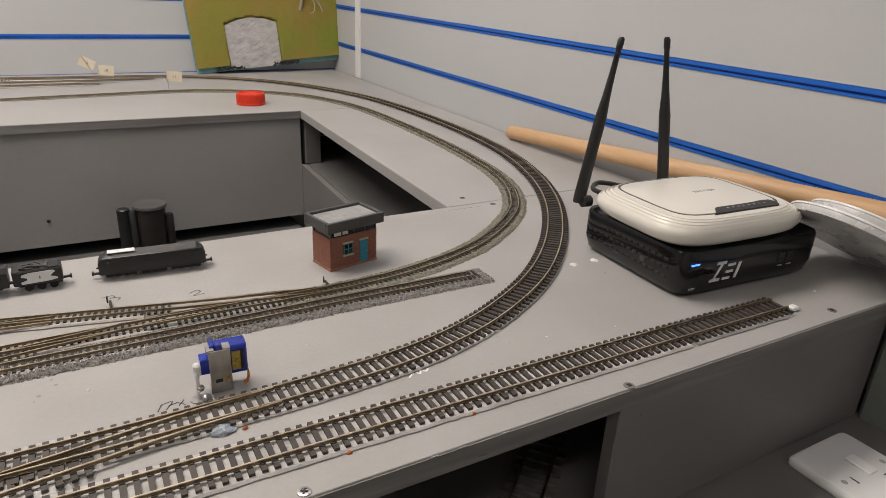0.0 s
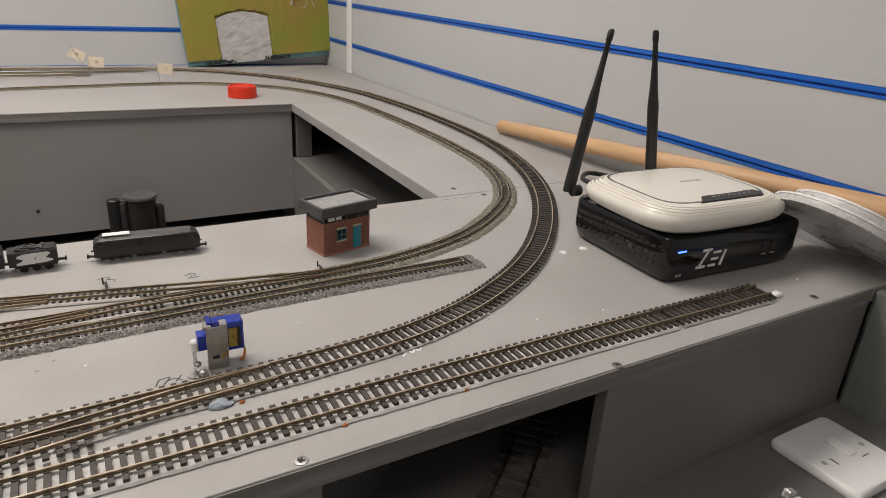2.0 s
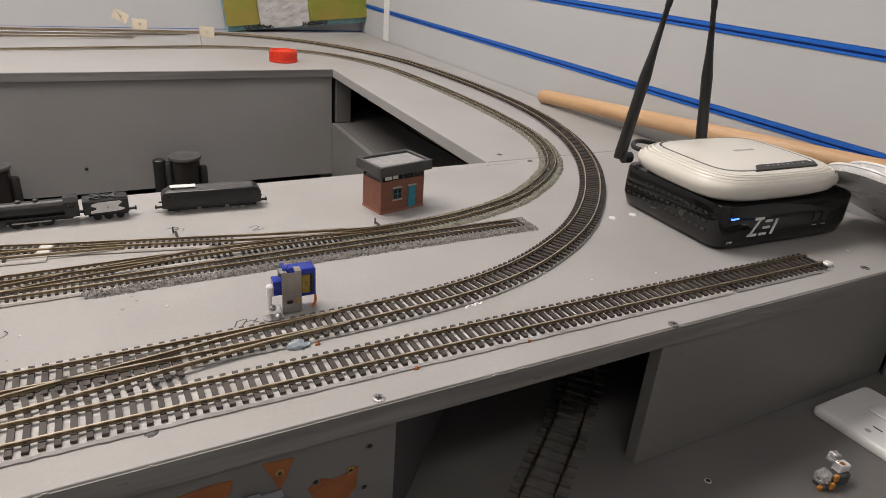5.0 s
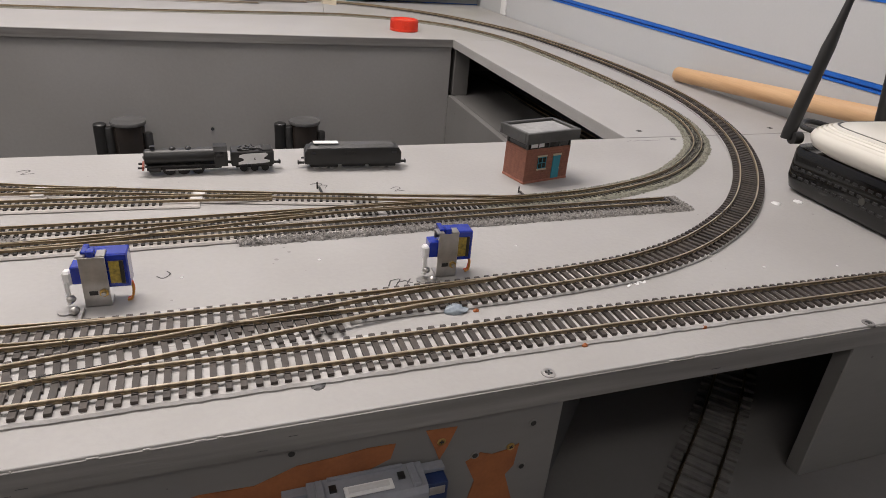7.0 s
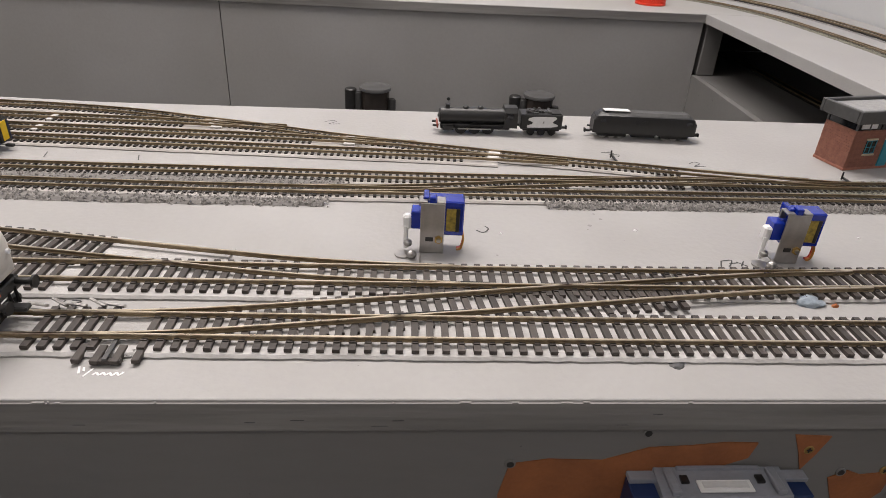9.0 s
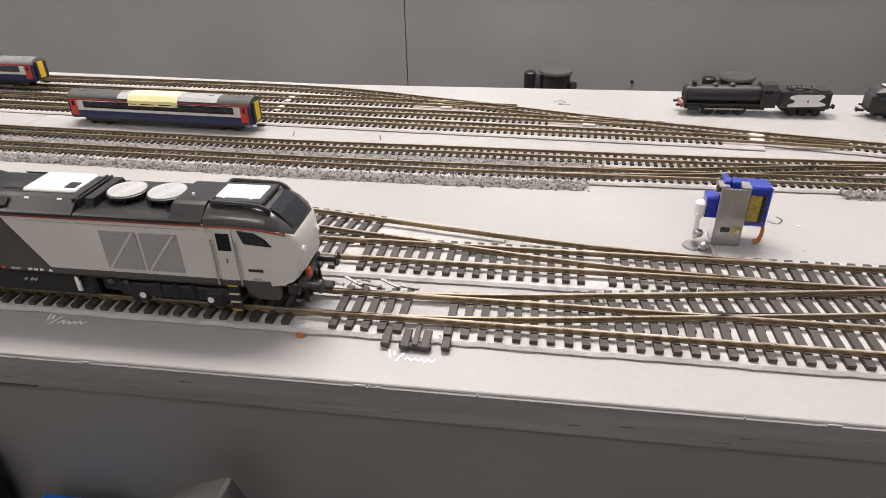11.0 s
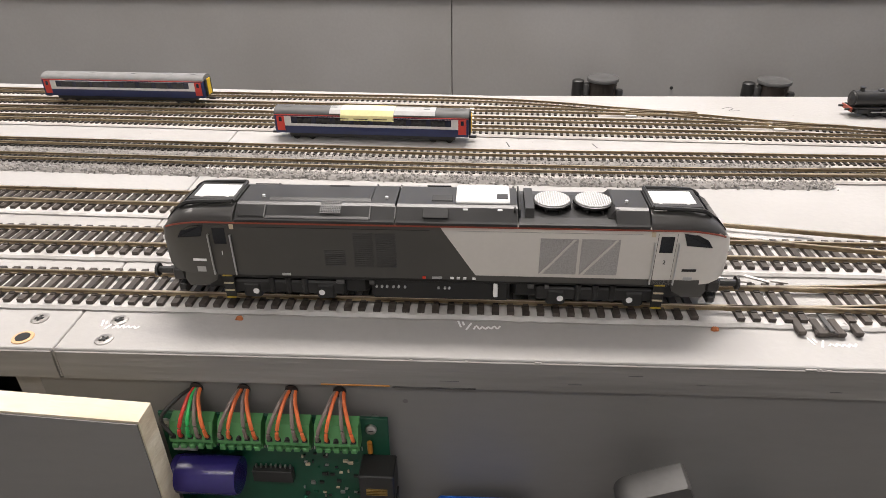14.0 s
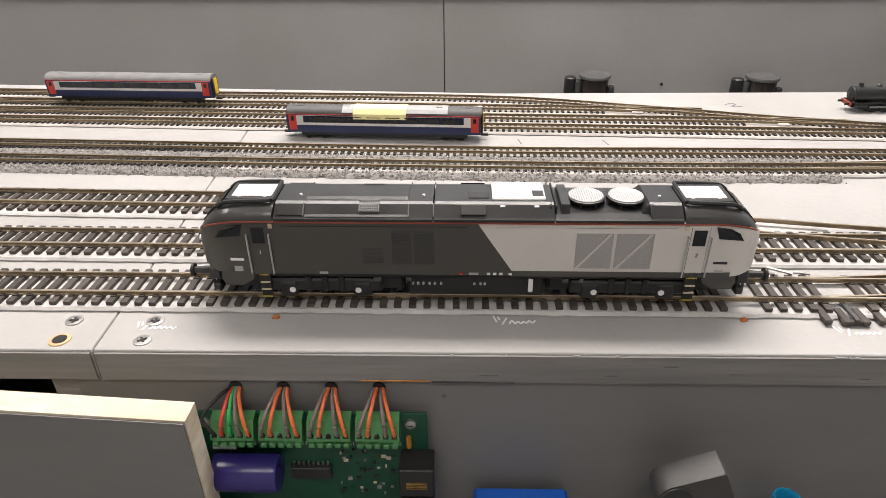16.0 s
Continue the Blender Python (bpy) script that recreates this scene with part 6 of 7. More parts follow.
cap = thing("bottle_cap", "bright red-orange plastic bottle cap on the far board", "bottle cap", pose(0.811, 1.19, 0))
bm = bmesh.new()
n = 72
prof = [(0.0300, 0.0), (0.0312, 0.0010), (0.0312, 0.0040), (0.0300, 0.0046), (0.0300, 0.0225), (0.0290, 0.0246), (0.0262, 0.0250), (0.0250, 0.0215), (0.002, 0.0213)]
part("cap", lathe(bm, prof, None, n), RED, cap, smooth=40)
for k in range(48):
    a = 2 * math.pi * k / 48
    part("rib", boxb((0.0301, 0, 0.0135), (0.0010, 0.0018, 0.0160), 0, Matrix.Rotation(a, 4, "Z")), RED, cap)


def flag(x, y, num, lean, hgt):
    k = 1.4
    F = thing("paper_flag", "small cream paper flag on a pin with a number", "paper flag", pose(x, y, 0), "paper flags")
    part("pin", rodb((0, 0, 0), (lean, 0, hgt), 0.0007, n=6), STEEL, F)
    m = Matrix.Translation((lean, 0, hgt)) @ Matrix.Rotation(-math.atan2(lean, hgt), 4, "Y")
    rings = []
    for i in range(7):
        u = i / 6
        yy = 0.0012 * math.sin(u * 4)
        rings.append([m @ Vector((0.0005 + u * 0.025 * k, yy - 0.0002, -0.017 * k)), m @ Vector((0.0005 + u * 0.025 * k, yy - 0.0002, 0.0)), m @ Vector((0.0005 + u * 0.025 * k, yy + 0.0002, 0.0)), m @ Vector((0.0005 + u * 0.025 * k, yy + 0.0002, -0.017 * k))])
    fl = part("paper", loft(rings), PAPER, F)
    text_part(num, 0.0095, m @ Matrix.Translation((0.0185, -0.0022, -0.012)) @ Matrix.Rotation(radians(90), 4, "X"), INK, fl, "number")


flag(0.536, 1.545, "10", -0.004, 0.046)
flag(0.534, 1.575, "9", -0.034, 0.066)
flag(0.672, 1.405, "11", -0.004, 0.047)


# ---- landscaped panel at the far wall ----
def scenery_panel():
    P = thing("scenery_panel", "foam scenery panel with green-brown grass and a grey tunnel portal", "scenery panel", Matrix.Translation((0.786, 1.684, 0.0)) @ Matrix.Rotation(radians(1.0), 4, "Z") @ Matrix.Rotation(radians(-7), 4, "X") @ Matrix.Rotation(radians(-4.5), 4, "Y"))
    W, H = 0.452, 0.29
    part("foam_slab", span(0, W, 0.002, 0.024, 0, H, 0.002), CYAN_FOAM, P, "pale blue foam slab")
    nx, nz = 90, 58
    bm = bmesh.new()
    grid = []
    for j in range(nz + 1):
        row = []
        for i in range(nx + 1):
            x, z = W * i / nx, 0.014 + (H - 0.016) * j / nz
            q = noise.noise(Vector((x * 9, z * 9, 0))) * 0.004 + noise.noise(Vector((x * 70, z * 70, 3))) * 0.0012
            px = (x - 0.167) / 0.076
            inside = abs(px) < 1 and z < 0.142 - 0.016 * px * px
            row.append(bm.verts.new((x, (0.0018 if inside else -0.006 - q - 0.003 * min(1, x / 0.02) * min(1, (W - x) / 0.02)), z)))
        grid.append(row)
    for j in range(nz):
        for i in range(nx):
            bm.faces.new((grid[j][i], grid[j][i + 1], grid[j + 1][i + 1], grid[j + 1][i]))
    edge = [grid[0][i] for i in range(nx + 1)] + [grid[j][nx] for j in range(1, nz + 1)] + [grid[nz][i] for i in range(nx - 1, -1, -1)] + [grid[j][0] for j in range(nz - 1, 0, -1)]
    bk = [bm.verts.new((v.co.x, 0.0022, v.co.z)) for v in edge]
    for i in range(len(edge)):
        bm.faces.new((edge[i], bk[i], bk[(i + 1) % len(edge)], edge[(i + 1) % len(edge)]))
    bmesh.ops.recalc_face_normals(bm, faces=bm.faces[:])
    part("grass", bm, TURF, P, "olive green and brown static grass", smooth=60)
    pts = []
    for k in range(25):
        u = -1 + 2 * k / 24
        pts.append((0.167 + 0.075 * u * (1 - 0.04 * (k > 0 and k < 24)), 0.139 - 0.016 * u * u))
    bm = bmesh.new()
    pl = [(0.240, 0.002)] + list(reversed(pts)) + [(0.094, 0.002)]
    a = [bm.verts.new((x, -0.0035, z)) for x, z in pl]
    b = [bm.verts.new((x, 0.0021, z)) for x, z in pl]
    bm.faces.new(a)
    for i in range(len(a)):
        bm.faces.new((a[i], b[i], b[(i + 1) % len(a)], a[(i + 1) % len(a)]))
    bmesh.ops.recalc_face_normals(bm, faces=bm.faces[:])
    portal = part("portal", bm, PORTAL, P, "grey carved stone portal face")
    for k in range(36):
        x, z = random.uniform(0.108, 0.222), random.uniform(0.012, 0.118)
        ln = random.uniform(0.014, 0.034)
        bm = bmesh.new()
        tube(bm, smooth3([(x, -0.0036, z), (x + ln * 0.5, -0.0044, z + ln * 0.18), (x + ln, -0.0036, z + ln * 0.55)], 4), 0.0009, 5)
        part("strata", bm, PORTAL, portal)
    for cx, sd in ((0.075, 1), (0.265, -1), (0.098, 1), (0.242, -1)):
        bm = bmesh.new()
        for k in range(40):
            r = random.uniform(0.0012, 0.0032)
            bmesh.ops.create_icosphere(bm, subdivisions=1, radius=r, matrix=Matrix.Translation((cx + random.uniform(-0.03, 0.03), -0.007 + random.uniform(-0.004, 0.002), random.uniform(0.003, 0.011))))
        part("soil_clump", bm, SOIL, P, "black soil clump")
    bm = bmesh.new()
    tube(bm, smooth3([(0.318, -0.008, 0.150), (0.322, -0.016, 0.170), (0.330, -0.022, 0.195), (0.342, -0.026, 0.230)]), 0.0042, 8)
    tree = part("bare_trunk", bm, TWIG, P, "bare grey tree trunk")
    for pts in ([(0.330, -0.022, 0.195), (0.350, -0.03, 0.185), (0.370, -0.03, 0.165), (0.380, -0.028, 0.14)],
                [(0.340, -0.026, 0.225), (0.368, -0.03, 0.205), (0.395, -0.03, 0.195), (0.41, -0.03, 0.18)],
                [(0.326, -0.018, 0.185), (0.305, -0.025, 0.20), (0.285, -0.03, 0.225)],
                [(0.350, -0.03, 0.185), (0.356, -0.034, 0.160), (0.350, -0.034, 0.142), (0.338, -0.03, 0.138)]):
        bm = bmesh.new()
        tube(bm, smooth3(pts, 5), 0.0014, 6)
        part("branch", bm, TWIG, tree)
    part("card", span(W - 0.006, W + 0.008, 0.026, 0.028, 0.08, H + 0.01), PAPER, P)


scenery_panel()


# ---- canisters in the well ----
def canister(x, y, r, side):
    C = thing("black_canister", "dark brown-black plastic canister standing in the well", "canister", pose(x, y, -0.262), "canisters")
    part("body", lathe(bmesh.new(), [(r * 0.93, 0), (r, 0.003), (r, 0.100), (r * 0.97, 0.103)], None, 36), BIN, C, smooth=40)
    part("lid", lathe(bmesh.new(), [(r * 1.06, 0.1035), (r * 1.12, 0.1045), (r * 1.13, 0.1085), (r * 1.10, 0.1100), (r * 1.04, 0.1090), (r * 0.1, 0.1092)], None, 36), BIN_TOP, C, "grey-topped round lid", smooth=40)
    for s, h in ((-1, 0.100), (1, 0.088)):
        part("side_tube", lathe(bmesh.new(), [(r * 0.30, 0), (r * 0.30, h - 0.002), (r * 0.24, h)], Matrix.Translation((s * r * 1.16, -0.006, 0)), 16), BLACK, C, smooth=40)
    part("outer_tube", lathe(bmesh.new(), [(r * 0.42, 0), (r * 0.42, 0.104), (r * 0.34, 0.106)], Matrix.Translation((-r * 1.72, -0.002, 0)), 18), BLACK, C, smooth=40)


canister(0.247, 1.045, 0.0275, 1)
canister(0.567, 1.030, 0.0275, 1)
hole = part("cable_hole", lathe(bmesh.new(), [(0.0035, 0), (0.003, 0.0012)], Matrix.Translation((0.394, 1.0900, -0.185)) @ Matrix.Rotation(radians(87), 4, "X"), 14), BLACK, layout)


# ---- circuit board with terminal blocks on the fascia ----
def circuit_board():
    P = thing("circuit_board", "green circuit board with terminal blocks screwed to the fascia", "circuit board", pose(0, 0, 0))
    part("board", span(-0.1425, -0.0335, -0.0058, -0.0042, -0.1345, -0.0320, 0.0002), PCB, P)
    bm = bmesh.new()
    for x in (-0.139, -0.0405):
        for z in (-0.0375, -0.129):
            rod(bm, (x, -0.0044, z), (x, 0.0006, z), 0.0020, n=10)
    part("standoff", bm, STEEL, P)
    for x in (-0.1395, -0.0415):
        m = Matrix.Translation((x, -0.0059, -0.0382)) @ Matrix.Rotation(radians(90), 4, "X")
        s = part("screw", lathe(bmesh.new(), [(0.0028, 0), (0.0026, 0.0012), (0.0014, 0.0016)], m, 16), STEEL, P, smooth=40)
        part("recess", boxb((0, 0, 0.0016), (0.0026, 0.0005, 0.0004), 0, m), BLACK, s)
    for k in range(4):
        x0 = -0.1344 + k * 0.0226
        w = 0.0203
        prof = [(-0.0058, -0.0305), (-0.0110, -0.0320), (-0.0150, -0.0395), (-0.0150, -0.0412), (-0.0132, -0.0416), (-0.0132, -0.0455), (-0.0058, -0.0455)]
        t = part("terminal_block", loft([[(x, y, z) for y, z in prof] for x in (x0, x0 + w)]), TERMINAL, P, "green plug-in terminal block")
        for i in range(5):
            cx = x0 + w * (i + 0.5) / 5
            part("wire_hole", rodb((cx, -0.0110, -0.0376), (cx, -0.0151, -0.0388), 0.0013, n=10), BLACK, t)
            part("lever", boxb((cx, -0.0142, -0.0436), (0.0028, 0.0030, 0.0026), 0.0004, None), TERMINAL, t)
        hx = x0 + w * 0.52
        part("hole", lathe(bmesh.new(), [(0.0032, 0), (0.003, 0.0008)], Matrix.Translation((hx, 0.0004, -0.0215)) @ Matrix.Rotation(radians(90), 4, "X"), 14), BLACK, P)
        mats = ((0, WIRE_GREY if k else BLACK), (1, WIRE_ORANGE if k else WIRE_RED), (3, WIRE_GREY), (4, WIRE_ORANGE)) + (() if k else ((2, WIRE_GREEN),))
        for i, mat in mats:
            cx = x0 + w * (i + 0.5) / 5
            sx = hx + (i - 2) * 0.0009
            bow = 0.0 if (k or i) else -0.006
            bm = bmesh.new()
            tube(bm, smooth3([(sx, 0.0006, -0.0215), (sx + (cx - sx) * 0.25 + bow * 0.5, -0.0065, -0.0222), (sx + (cx - sx) * 0.7 + bow, -0.0135, -0.0280), (cx, -0.0158, -0.0350), (cx, -0.0140, -0.0386)]), 0.0009, 8)
            part("wire", bm, mat, P)
    part("capacitor", lathe(bmesh.new(), [(0.0082, 0), (0.0092, 0.0008), (0.0092, 0.0025), (0.0088, 0.0032), (0.0092, 0.0040), (0.0092, 0.0310), (0.0086, 0.0320)], Matrix.Translation((-0.1365, -0.0152, -0.0620)) @ Matrix.Rotation(radians(90), 4, "Y"), 28), CAPACITOR, P, "purple-blue capacitor", smooth=40)
    part("resistor", rodb((-0.137, -0.0085, -0.0515), (-0.126, -0.0085, -0.0515), 0.0016, n=10), GREY_INK, P)
    ic = part("chip", boxb((-0.0915, -0.0078, -0.0690), (0.0200, 0.0040, 0.0075), 0.0004), BLACK, P)
    for i in range(8):
        for z in (-0.0644, -0.0736):
            part("pin", boxb((-0.0998 + i * 0.0024, -0.0068, z), (0.0008, 0.0012, 0.0018)), STEEL, ic)
    jack = part("jack", boxb((-0.0385, -0.0125, -0.0640), (0.0165, 0.0140, 0.0180), 0.0006), BLACK, P, "black network jack")
    for i in range(4):
        part("contact", boxb((-0.0385, -0.0197, -0.0635 - i * 0.0011), (0.0100, 0.0005, 0.0005)), BRASS, jack)
    part("jack", boxb((-0.0385, -0.0125, -0.0850), (0.0165, 0.0140, 0.0180), 0.0006), BLACK, P)
    part("component", rodb((-0.0425, -0.0075, -0.0520), (-0.0425, -0.0075, -0.0455), 0.0013, n=8), AMBER, P)
    for k in range(46):
        x, z = random.uniform(-0.078, -0.05), random.uniform(-0.088, -0.053)
        part("component", boxb((x, -0.0062, z), random.choice(((0.0016, 0.0008, 0.0008), (0.0008, 0.0008, 0.0016), (0.0022, 0.001, 0.0014)))), random.choice((STEEL, BLACK, STONE_SILL, PCB)), P)
    for k in range(4):
        for i in range(4):
            part("pin", boxb((-0.1195 + k * 0.0229 + i * 0.0014, -0.0062, -0.0512), (0.0005, 0.0006, 0.0022)), STEEL, P)


circuit_board()

ply = thing("plywood_panel", "grey-faced plywood panel with raw pale edges standing before the fascia", "plywood panel")
x1 = -0.1335
SLOPE = 0.07
for name, mat, y0, y1, xe, z1, lab in (("core", ROUGH_WOOD, -0.0330, -0.0215, x1, -0.0110, "raw pale plywood edge"), ("face", FASCIA, -0.0339, -0.0331, x1 - 0.0006, -0.0120, "grey painted face")):
    bm = boxb(((BX0 + xe) / 2, (y0 + y1) / 2, (Z0 + 0.001 + z1) / 2), (xe - BX0, y1 - y0, z1 - Z0 - 0.001))
    for v in bm.verts:
        if v.co.z > -0.05:
            v.co.z += (xe - v.co.x) * SLOPE
    part(name, bm, mat, ply, lab)


def device():
    M = thing("control_module", "grey plastic control module with navy terminals on the fascia", "control module", pose(0.446, 0.0, -0.0085) @ Matrix.Diagonal((1, 0.55, 1, 1)))
    prof = [(0.0004, -0.0332), (-0.0270, -0.0352), (-0.0310, -0.0385), (-0.0310, -0.118), (0.0004, -0.118)]
    part("case", loft([[(x, y, z) for y, z in prof] for x in (-0.0305, -0.0295, 0.0295, 0.0305)]), MODULE_GREY, M)
    part("label", boxb((0.0, -0.0190, -0.0338), (0.0255, 0.0120, 0.0012), 0.0004), WHITE, M, "white blank label")
    part("label_inset", boxb((0.0, -0.0185, -0.0331), (0.0215, 0.0065, 0.0006), 0.0002), COACH_WHITE, M)
    for s in (-1, 1):
        part("clip", boxb((s * 0.0245, -0.0150, -0.0328), (0.0042, 0.0260, 0.0030), 0.0006), MODULE_GREY, M)
        part("clip_slot", boxb((s * 0.0180, -0.0120, -0.0337), (0.0036, 0.0075, 0.0014)), BLACK, M)
        side = part("terminal_row", boxb((s * 0.0365, -0.0120, -0.0770), (0.0125, 0.0230, 0.0780), 0.0006), NAVY, M, "navy blue terminal row")
        for k in range(7):
            part("terminal", boxb((s * 0.0365, -0.0237, -0.0430 - k * 0.0105), (0.0090, 0.0012, 0.0055), 0.0003), STEEL if s > 0 else BLACK, side)
        part("wing", boxb((s * 0.0365, -0.0050, -0.0362), (0.0128, 0.0100, 0.0026), 0.0003), MODULE_GREY, M)
    part("edge_rib", boxb((0.0, -0.0015, -0.0328), (0.040, 0.0030, 0.0020), 0.0003), MODULE_GREY, M)


device()

clip = thing("pipe_clip", "dark grey plastic pipe clip with a round open bore", "pipe clip")
m = Matrix.Translation((0.0790, -0.0330, -0.0560)) @ Matrix.Rotation(radians(-22), 4, "Y") @ Matrix.Diagonal((0.85, 1, 0.85, 1))
outline = [(0.0105 * math.cos(a), 0.0105 * math.sin(a)) for a in [math.pi * (0.5 + k / 12) for k in range(13)]] + [(0.0270, -0.0105), (0.0285, -0.0090), (0.0285, 0.0090), (0.0270, 0.0105)]
part("block", loft([[m @ Vector((x * k, y, z * k)) for x, z in outline] for y, k in ((0.0, 0.97), (0.0010, 1.0), (0.0135, 1.0))]), LOUVRE, clip, smooth=40)
mh = m @ Matrix.Rotation(radians(90), 4, "X")
part("rim", lathe(bmesh.new(), [(0.0094, -0.0004), (0.0092, 0.0006), (0.0082, 0.0006), (0.0080, -0.0004)], mh, 28), LOUVRE, clip, smooth=40)
part("bore", lathe(bmesh.new(), [(0.0081, -0.0002), (0.0080, 0.0003)], mh, 28), BLACK, clip, "black open bore")
part("foot", span(0.0800, 0.0960, -0.031, -0.021, Z0, -0.0550, 0.002), LOUVRE, clip)

tool = thing("blue_tool_box", "bright blue plastic tool box standing on the lower shelf", "tool box", pose(0.0125, -0.0200, Z0))
part("body", boxb((0, 0, 0.0275), (0.0470, 0.0300, 0.0550), 0.0015), BLUE_TOOL, tool)
part("catch", boxb((-0.018, -0.0155, 0.048), (0.0040, 0.0012, 0.0060), 0.0003), BLACK, tool)
cup = thing("cyan_tube", "short open cyan plastic tube standing before the fascia", "plastic tube", pose(0.1370, -0.020, Z0))
H_CUP = 0.0670
part("tube", lathe(bmesh.new(), [(0.0062, 0.0), (0.0066, 0.001), (0.0068, H_CUP - 0.001), (0.0064, H_CUP), (0.0055, H_CUP), (0.0053, H_CUP - 0.001), (0.0050, 0.004)], None, 28), CYAN, cup, smooth=40)


def connector(x, y, rz):
    K = thing("cable_connectors", "loose clump of clear, grey and amber cable connectors", "cable connectors", pose(x, y, Z0, 0, 0, rz))
    part("housing", boxb((0.004, 0, 0.0065), (0.018, 0.011, 0.0115), 0.0012), SLATE, K)
    part("plug", boxb((0.006, 0.002, 0.0155), (0.012, 0.008, 0.0085), 0.0008, Matrix.Rotation(0.15, 4, "Y")), WHITE, K)
    part("clear_plug", boxb((-0.009, 0.001, 0.0125), (0.011, 0.009, 0.0110), 0.0010, Matrix.Rotation(-0.25, 4, "Y")), LIDCLEAR, K)
    part("clear_plug", boxb((-0.004, 0.006, 0.0235), (0.009, 0.007, 0.0080), 0.0010, Matrix.Rotation(0.2, 4, "Y")), LIDCLEAR, K)
    for k, p in enumerate(((-0.015, -0.003, 0.006), (-0.003, -0.005, 0.012), (-0.008, -0.006, 0.004), (0.001, 0.001, 0.018))):
        part("lever", boxb(p, (0.0045, 0.0035, 0.0065), 0.0008, Matrix.Rotation(0.2 * k - 0.3, 4, "Y")), AMBER, K)
    part("pad", boxb((-0.009, 0, 0.0024), (0.012, 0.012, 0.0046), 0.0008), SLATE, K)


connector(0.928, -0.083, -8)


# ---- pen marks, dots, putty, pins ----
def scribble(x, y, strokes, mat, name, label, w=0.0007):
    S = thing(name, label, "mark", pose(x, y, 0.0))
    for st in strokes:
        bm = bmesh.new()
        tube(bm, smooth3([(a, b, 0.0002) for a, b in st], 3), w, 6, 0.25)
        part("stroke", bm, mat, S)


def wavy(x0, x1, y, amp, n):
    return [(x0 + (x1 - x0) * i / n, y + (amp if i % 2 else -amp) * random.uniform(0.5, 1.2)) for i in range(n + 1)]


for x, y in ((-0.002, 0.0265), (0.158, 0.0195), (-0.174, 0.0205)):
    scribble(x, y, [[(0.0, 0.0015), (0.0015, -0.0035)], [(0.0022, 0.0008), (0.0030, -0.0020)], [(0.0065, 0.0), (0.0040, -0.0055)], wavy(0.0075, 0.020, -0.0035, 0.0012, 9)], CHALK, "pen_mark", "white paint-pen scribble on the grey board", 0.0005)
scribble(0.668, 0.0335, [[(0.0, 0.0), (0.004, -0.009)], [(0.0025, 0.001), (0.006, -0.007)], wavy(0.009, 0.022, -0.001, 0.0022, 5)], CHALK, "pen_mark", "white pen dashes on the grey board", 0.0009)
scribble(0.652, 0.0800, [[(0.0, 0.0), (0.005, 0.004)], wavy(0.004, 0.018, 0.004, 0.0022, 5)], CHALK, "pen_mark", "faint white pen dashes beside the curve", 0.0008)
scribble(0.488, 0.1175, [[(0.0, -0.003), (0.003, 0.004)], [(0.003, 0.004), (0.010, 0.005), (0.005, -0.003)], [(0.007, 0.001), (0.012, 0.002)], [(0.012, 0.003), (0.017, -0.002)], [(0.013, -0.002), (0.017, 0.004)]], INK, "pencil_mark", "pencilled number on the grey board", 0.0004)
scribble(0.128, 0.0680, [[(0.0, -0.003), (0.002, 0.004)], [(0.005, 0.004), (0.010, 0.003), (0.006, 0.0), (0.011, -0.003), (0.005, -0.004)]], INK, "pencil_mark", "pencilled number on the grey board", 0.0004)
scribble(0.466, 0.2985, [[(0.0, 0.004), (0.008, 0.006), (0.010, 0.002), (0.006, 0.001), (0.014, 0.0), (0.012, -0.005)]], INK, "pencil_mark", "pencilled three on the grey board", 0.0004)
scribble(0.535, 0.2785, [[(0.0, 0.004), (0.006, 0.008), (0.009, 0.004), (0.002, -0.002), (0.012, -0.001)]], INK, "pencil_mark", "pencilled two on the grey board", 0.0004)
scribble(0.228, 0.3600, [[(0.0, 0.003), (0.006, 0.007), (0.010, 0.004), (0.004, -0.003), (0.014, -0.002)]], INK, "pencil_mark", "pencilled number on the grey board", 0.0004)
scribble(0.029, 0.2620, [[(0.0, 0.010), (0.002, 0.0)]], INK, "pencil_mark", "short pencil tick on the grey board", 0.0004)
scribble(0.097, 0.2600, [[(0.0, 0.010), (0.003, 0.0)]], INK, "pencil_mark", "short pencil tick on the grey board", 0.0004)
scribble(0.345, 0.1560, [[(0.0, 0.0), (0.004, -0.003), (0.008, 0.002), (0.006, 0.006)]], INK, "pencil_mark", "curved pencil tick on the grey board", 0.0004)
scribble(0.860, 0.3930, [wavy(0.0, 0.05, 0.0, 0.0008, 9)], INK, "pencil_mark", "faint pencil note on the grey board", 0.0003)


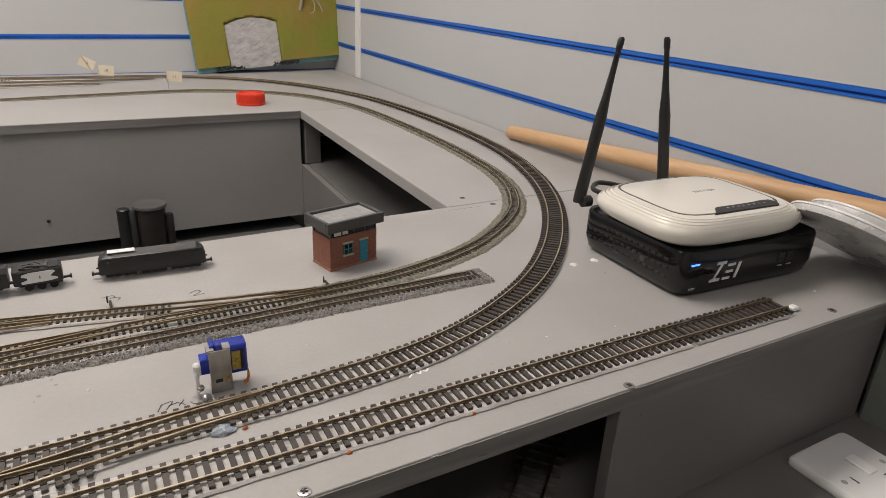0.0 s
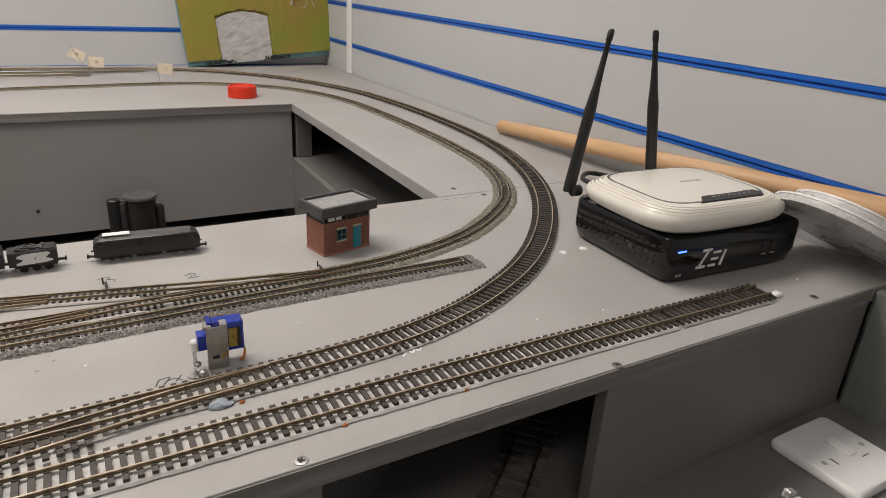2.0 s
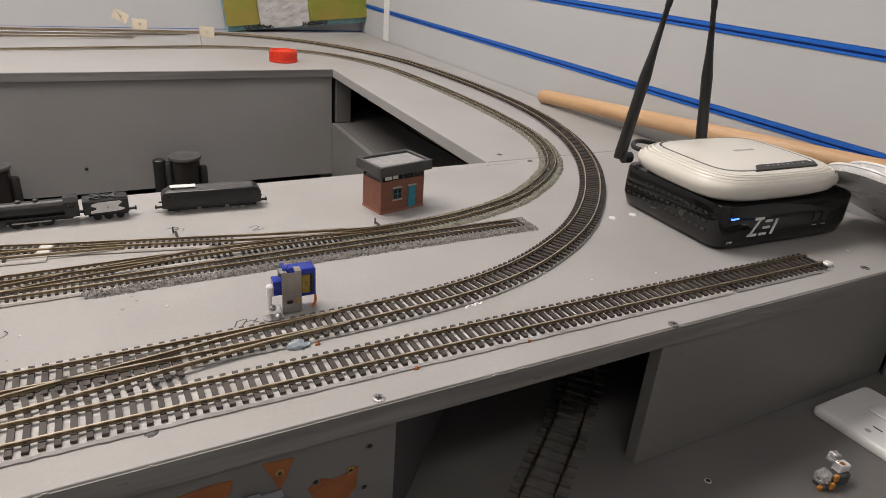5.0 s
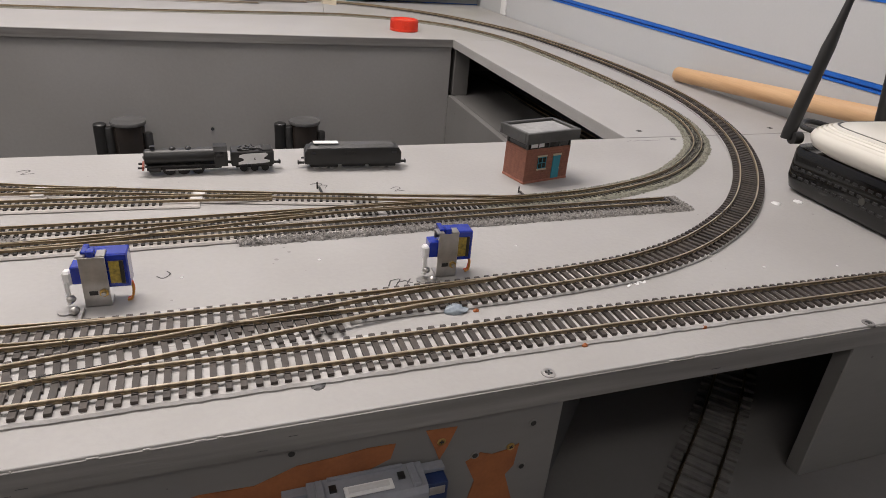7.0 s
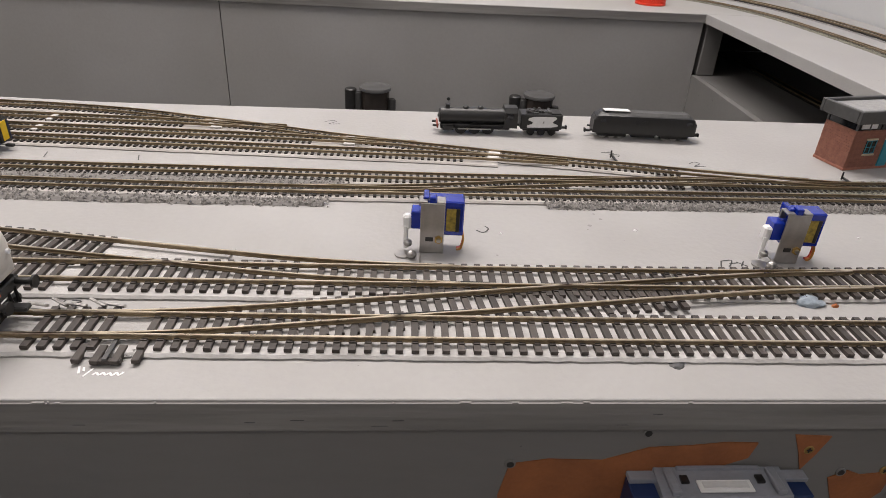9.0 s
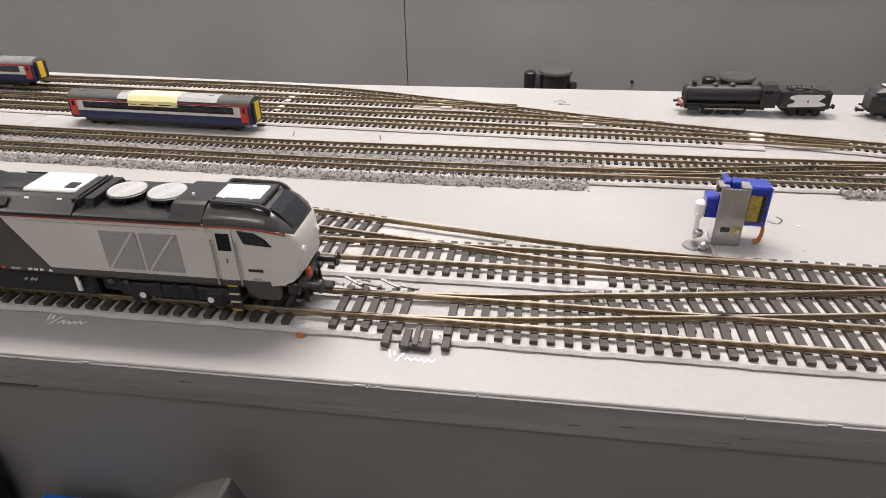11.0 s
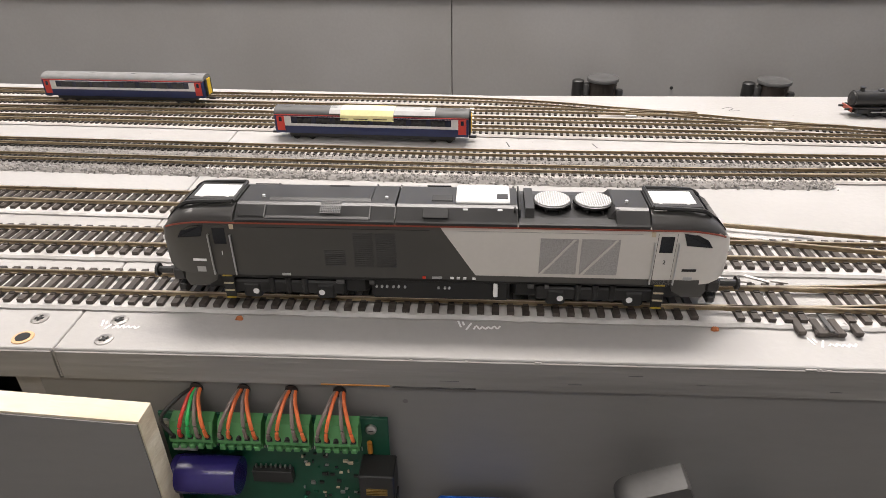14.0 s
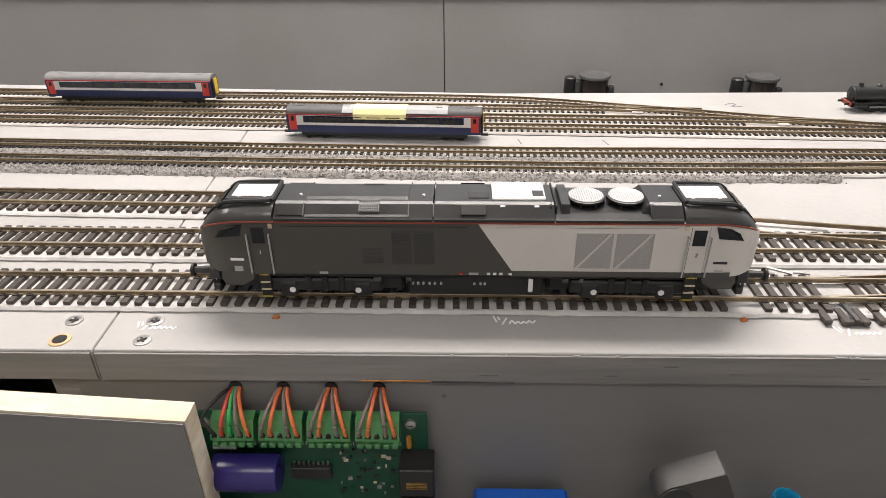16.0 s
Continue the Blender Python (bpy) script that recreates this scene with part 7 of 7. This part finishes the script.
def blob(x, y, r, h, mat, name, label, cat, squash=1.0, n=5):
    B = thing(name, label, cat, pose(x, y, 0))
    bm = bmesh.new()
    bmesh.ops.create_icosphere(bm, subdivisions=3, radius=1.0)
    for v in bm.verts:
        k = 1 + 0.35 * noise.noise(v.co * 2.2 + Vector((x * 90, y * 70, 0)))
        v.co = Vector((v.co.x * r * k, v.co.y * r * k * squash, max(v.co.z * h * k, 0.0)))
    part("lump", bm, mat, B, smooth=60)


blob(0.521, 0.0770, 0.0085, 0.0045, GLUE, "putty_lump", "blue-grey putty lump holding wires beside the track", "putty", 0.6)
blob(0.310, 0.0305, 0.0032, 0.0016, SLATE, "dark_plug", "dark filler plug at the trackbed edge", "filler")
blob(0.426, 0.0240, 0.0035, 0.0008, SLATE, "dark_plug", "dark chipped filler spot in the board", "filler")
blob(0.899, 0.1940, 0.0045, 0.0012, WHITE, "paper_dot", "small white round paper dot on the board", "paper dot")
blob(0.927, 0.1935, 0.0045, 0.0012, WHITE, "paper_dot", "small white round paper dot on the board", "paper dot")
for x, y in ((-0.108, 0.0255), (0.584, 0.0235), (0.672, 0.0235), (0.118, 0.0255), (0.534, 0.0735)):
    blob(x, y, 0.0019, 0.0020, RUST, "orange_pin", "small orange track pin head at the trackbed edge", "track pin", 0.6)
blob(-0.126, 0.1345, 0.0022, 0.0022, RUST, "orange_pin", "small orange track pin head at the trackbed edge", "track pin", 0.6)
for x, y, r in ((0.78, 0.085, 0.0011), (0.845, 0.075, 0.0010), (1.08, 0.045, 0.0014), (0.45, 0.16, 0.0012), (0.60, 0.155, 0.0008), (0.36, 0.152, 0.0009)):
    blob(x, y, r, 0.0006, WHITE, "paint_speck", "tiny white paint speck on the board", "paint speck")
blob(0.178, 0.0300, 0.0070, 0.0022, LIDCLEAR, "clear_glue", "clear glossy glue at the turnout", "glue", 0.5)
blob(0.150, 0.0550, 0.0085, 0.0030, LIDCLEAR, "clear_glue", "clear glossy glue between the turnout rails", "glue", 0.7)


# ---- small black point pins beside the yard turnouts ----
for x, y in ((0.470, 0.289), (0.649, 0.254)):
    pin = thing("point_pin", "tiny black turnout pin standing beside the yard rails", "turnout pin", pose(x, y, 0.0012), "turnout pins")
    part("post", rodb((0, 0, 0), (0, 0, 0.0062), 0.0007, n=8), BLACK, pin)
    part("tie_bar", boxb((0.002, -0.006, 0.0008), (0.0022, 0.016, 0.0012), 0.0003), BLACK, pin)
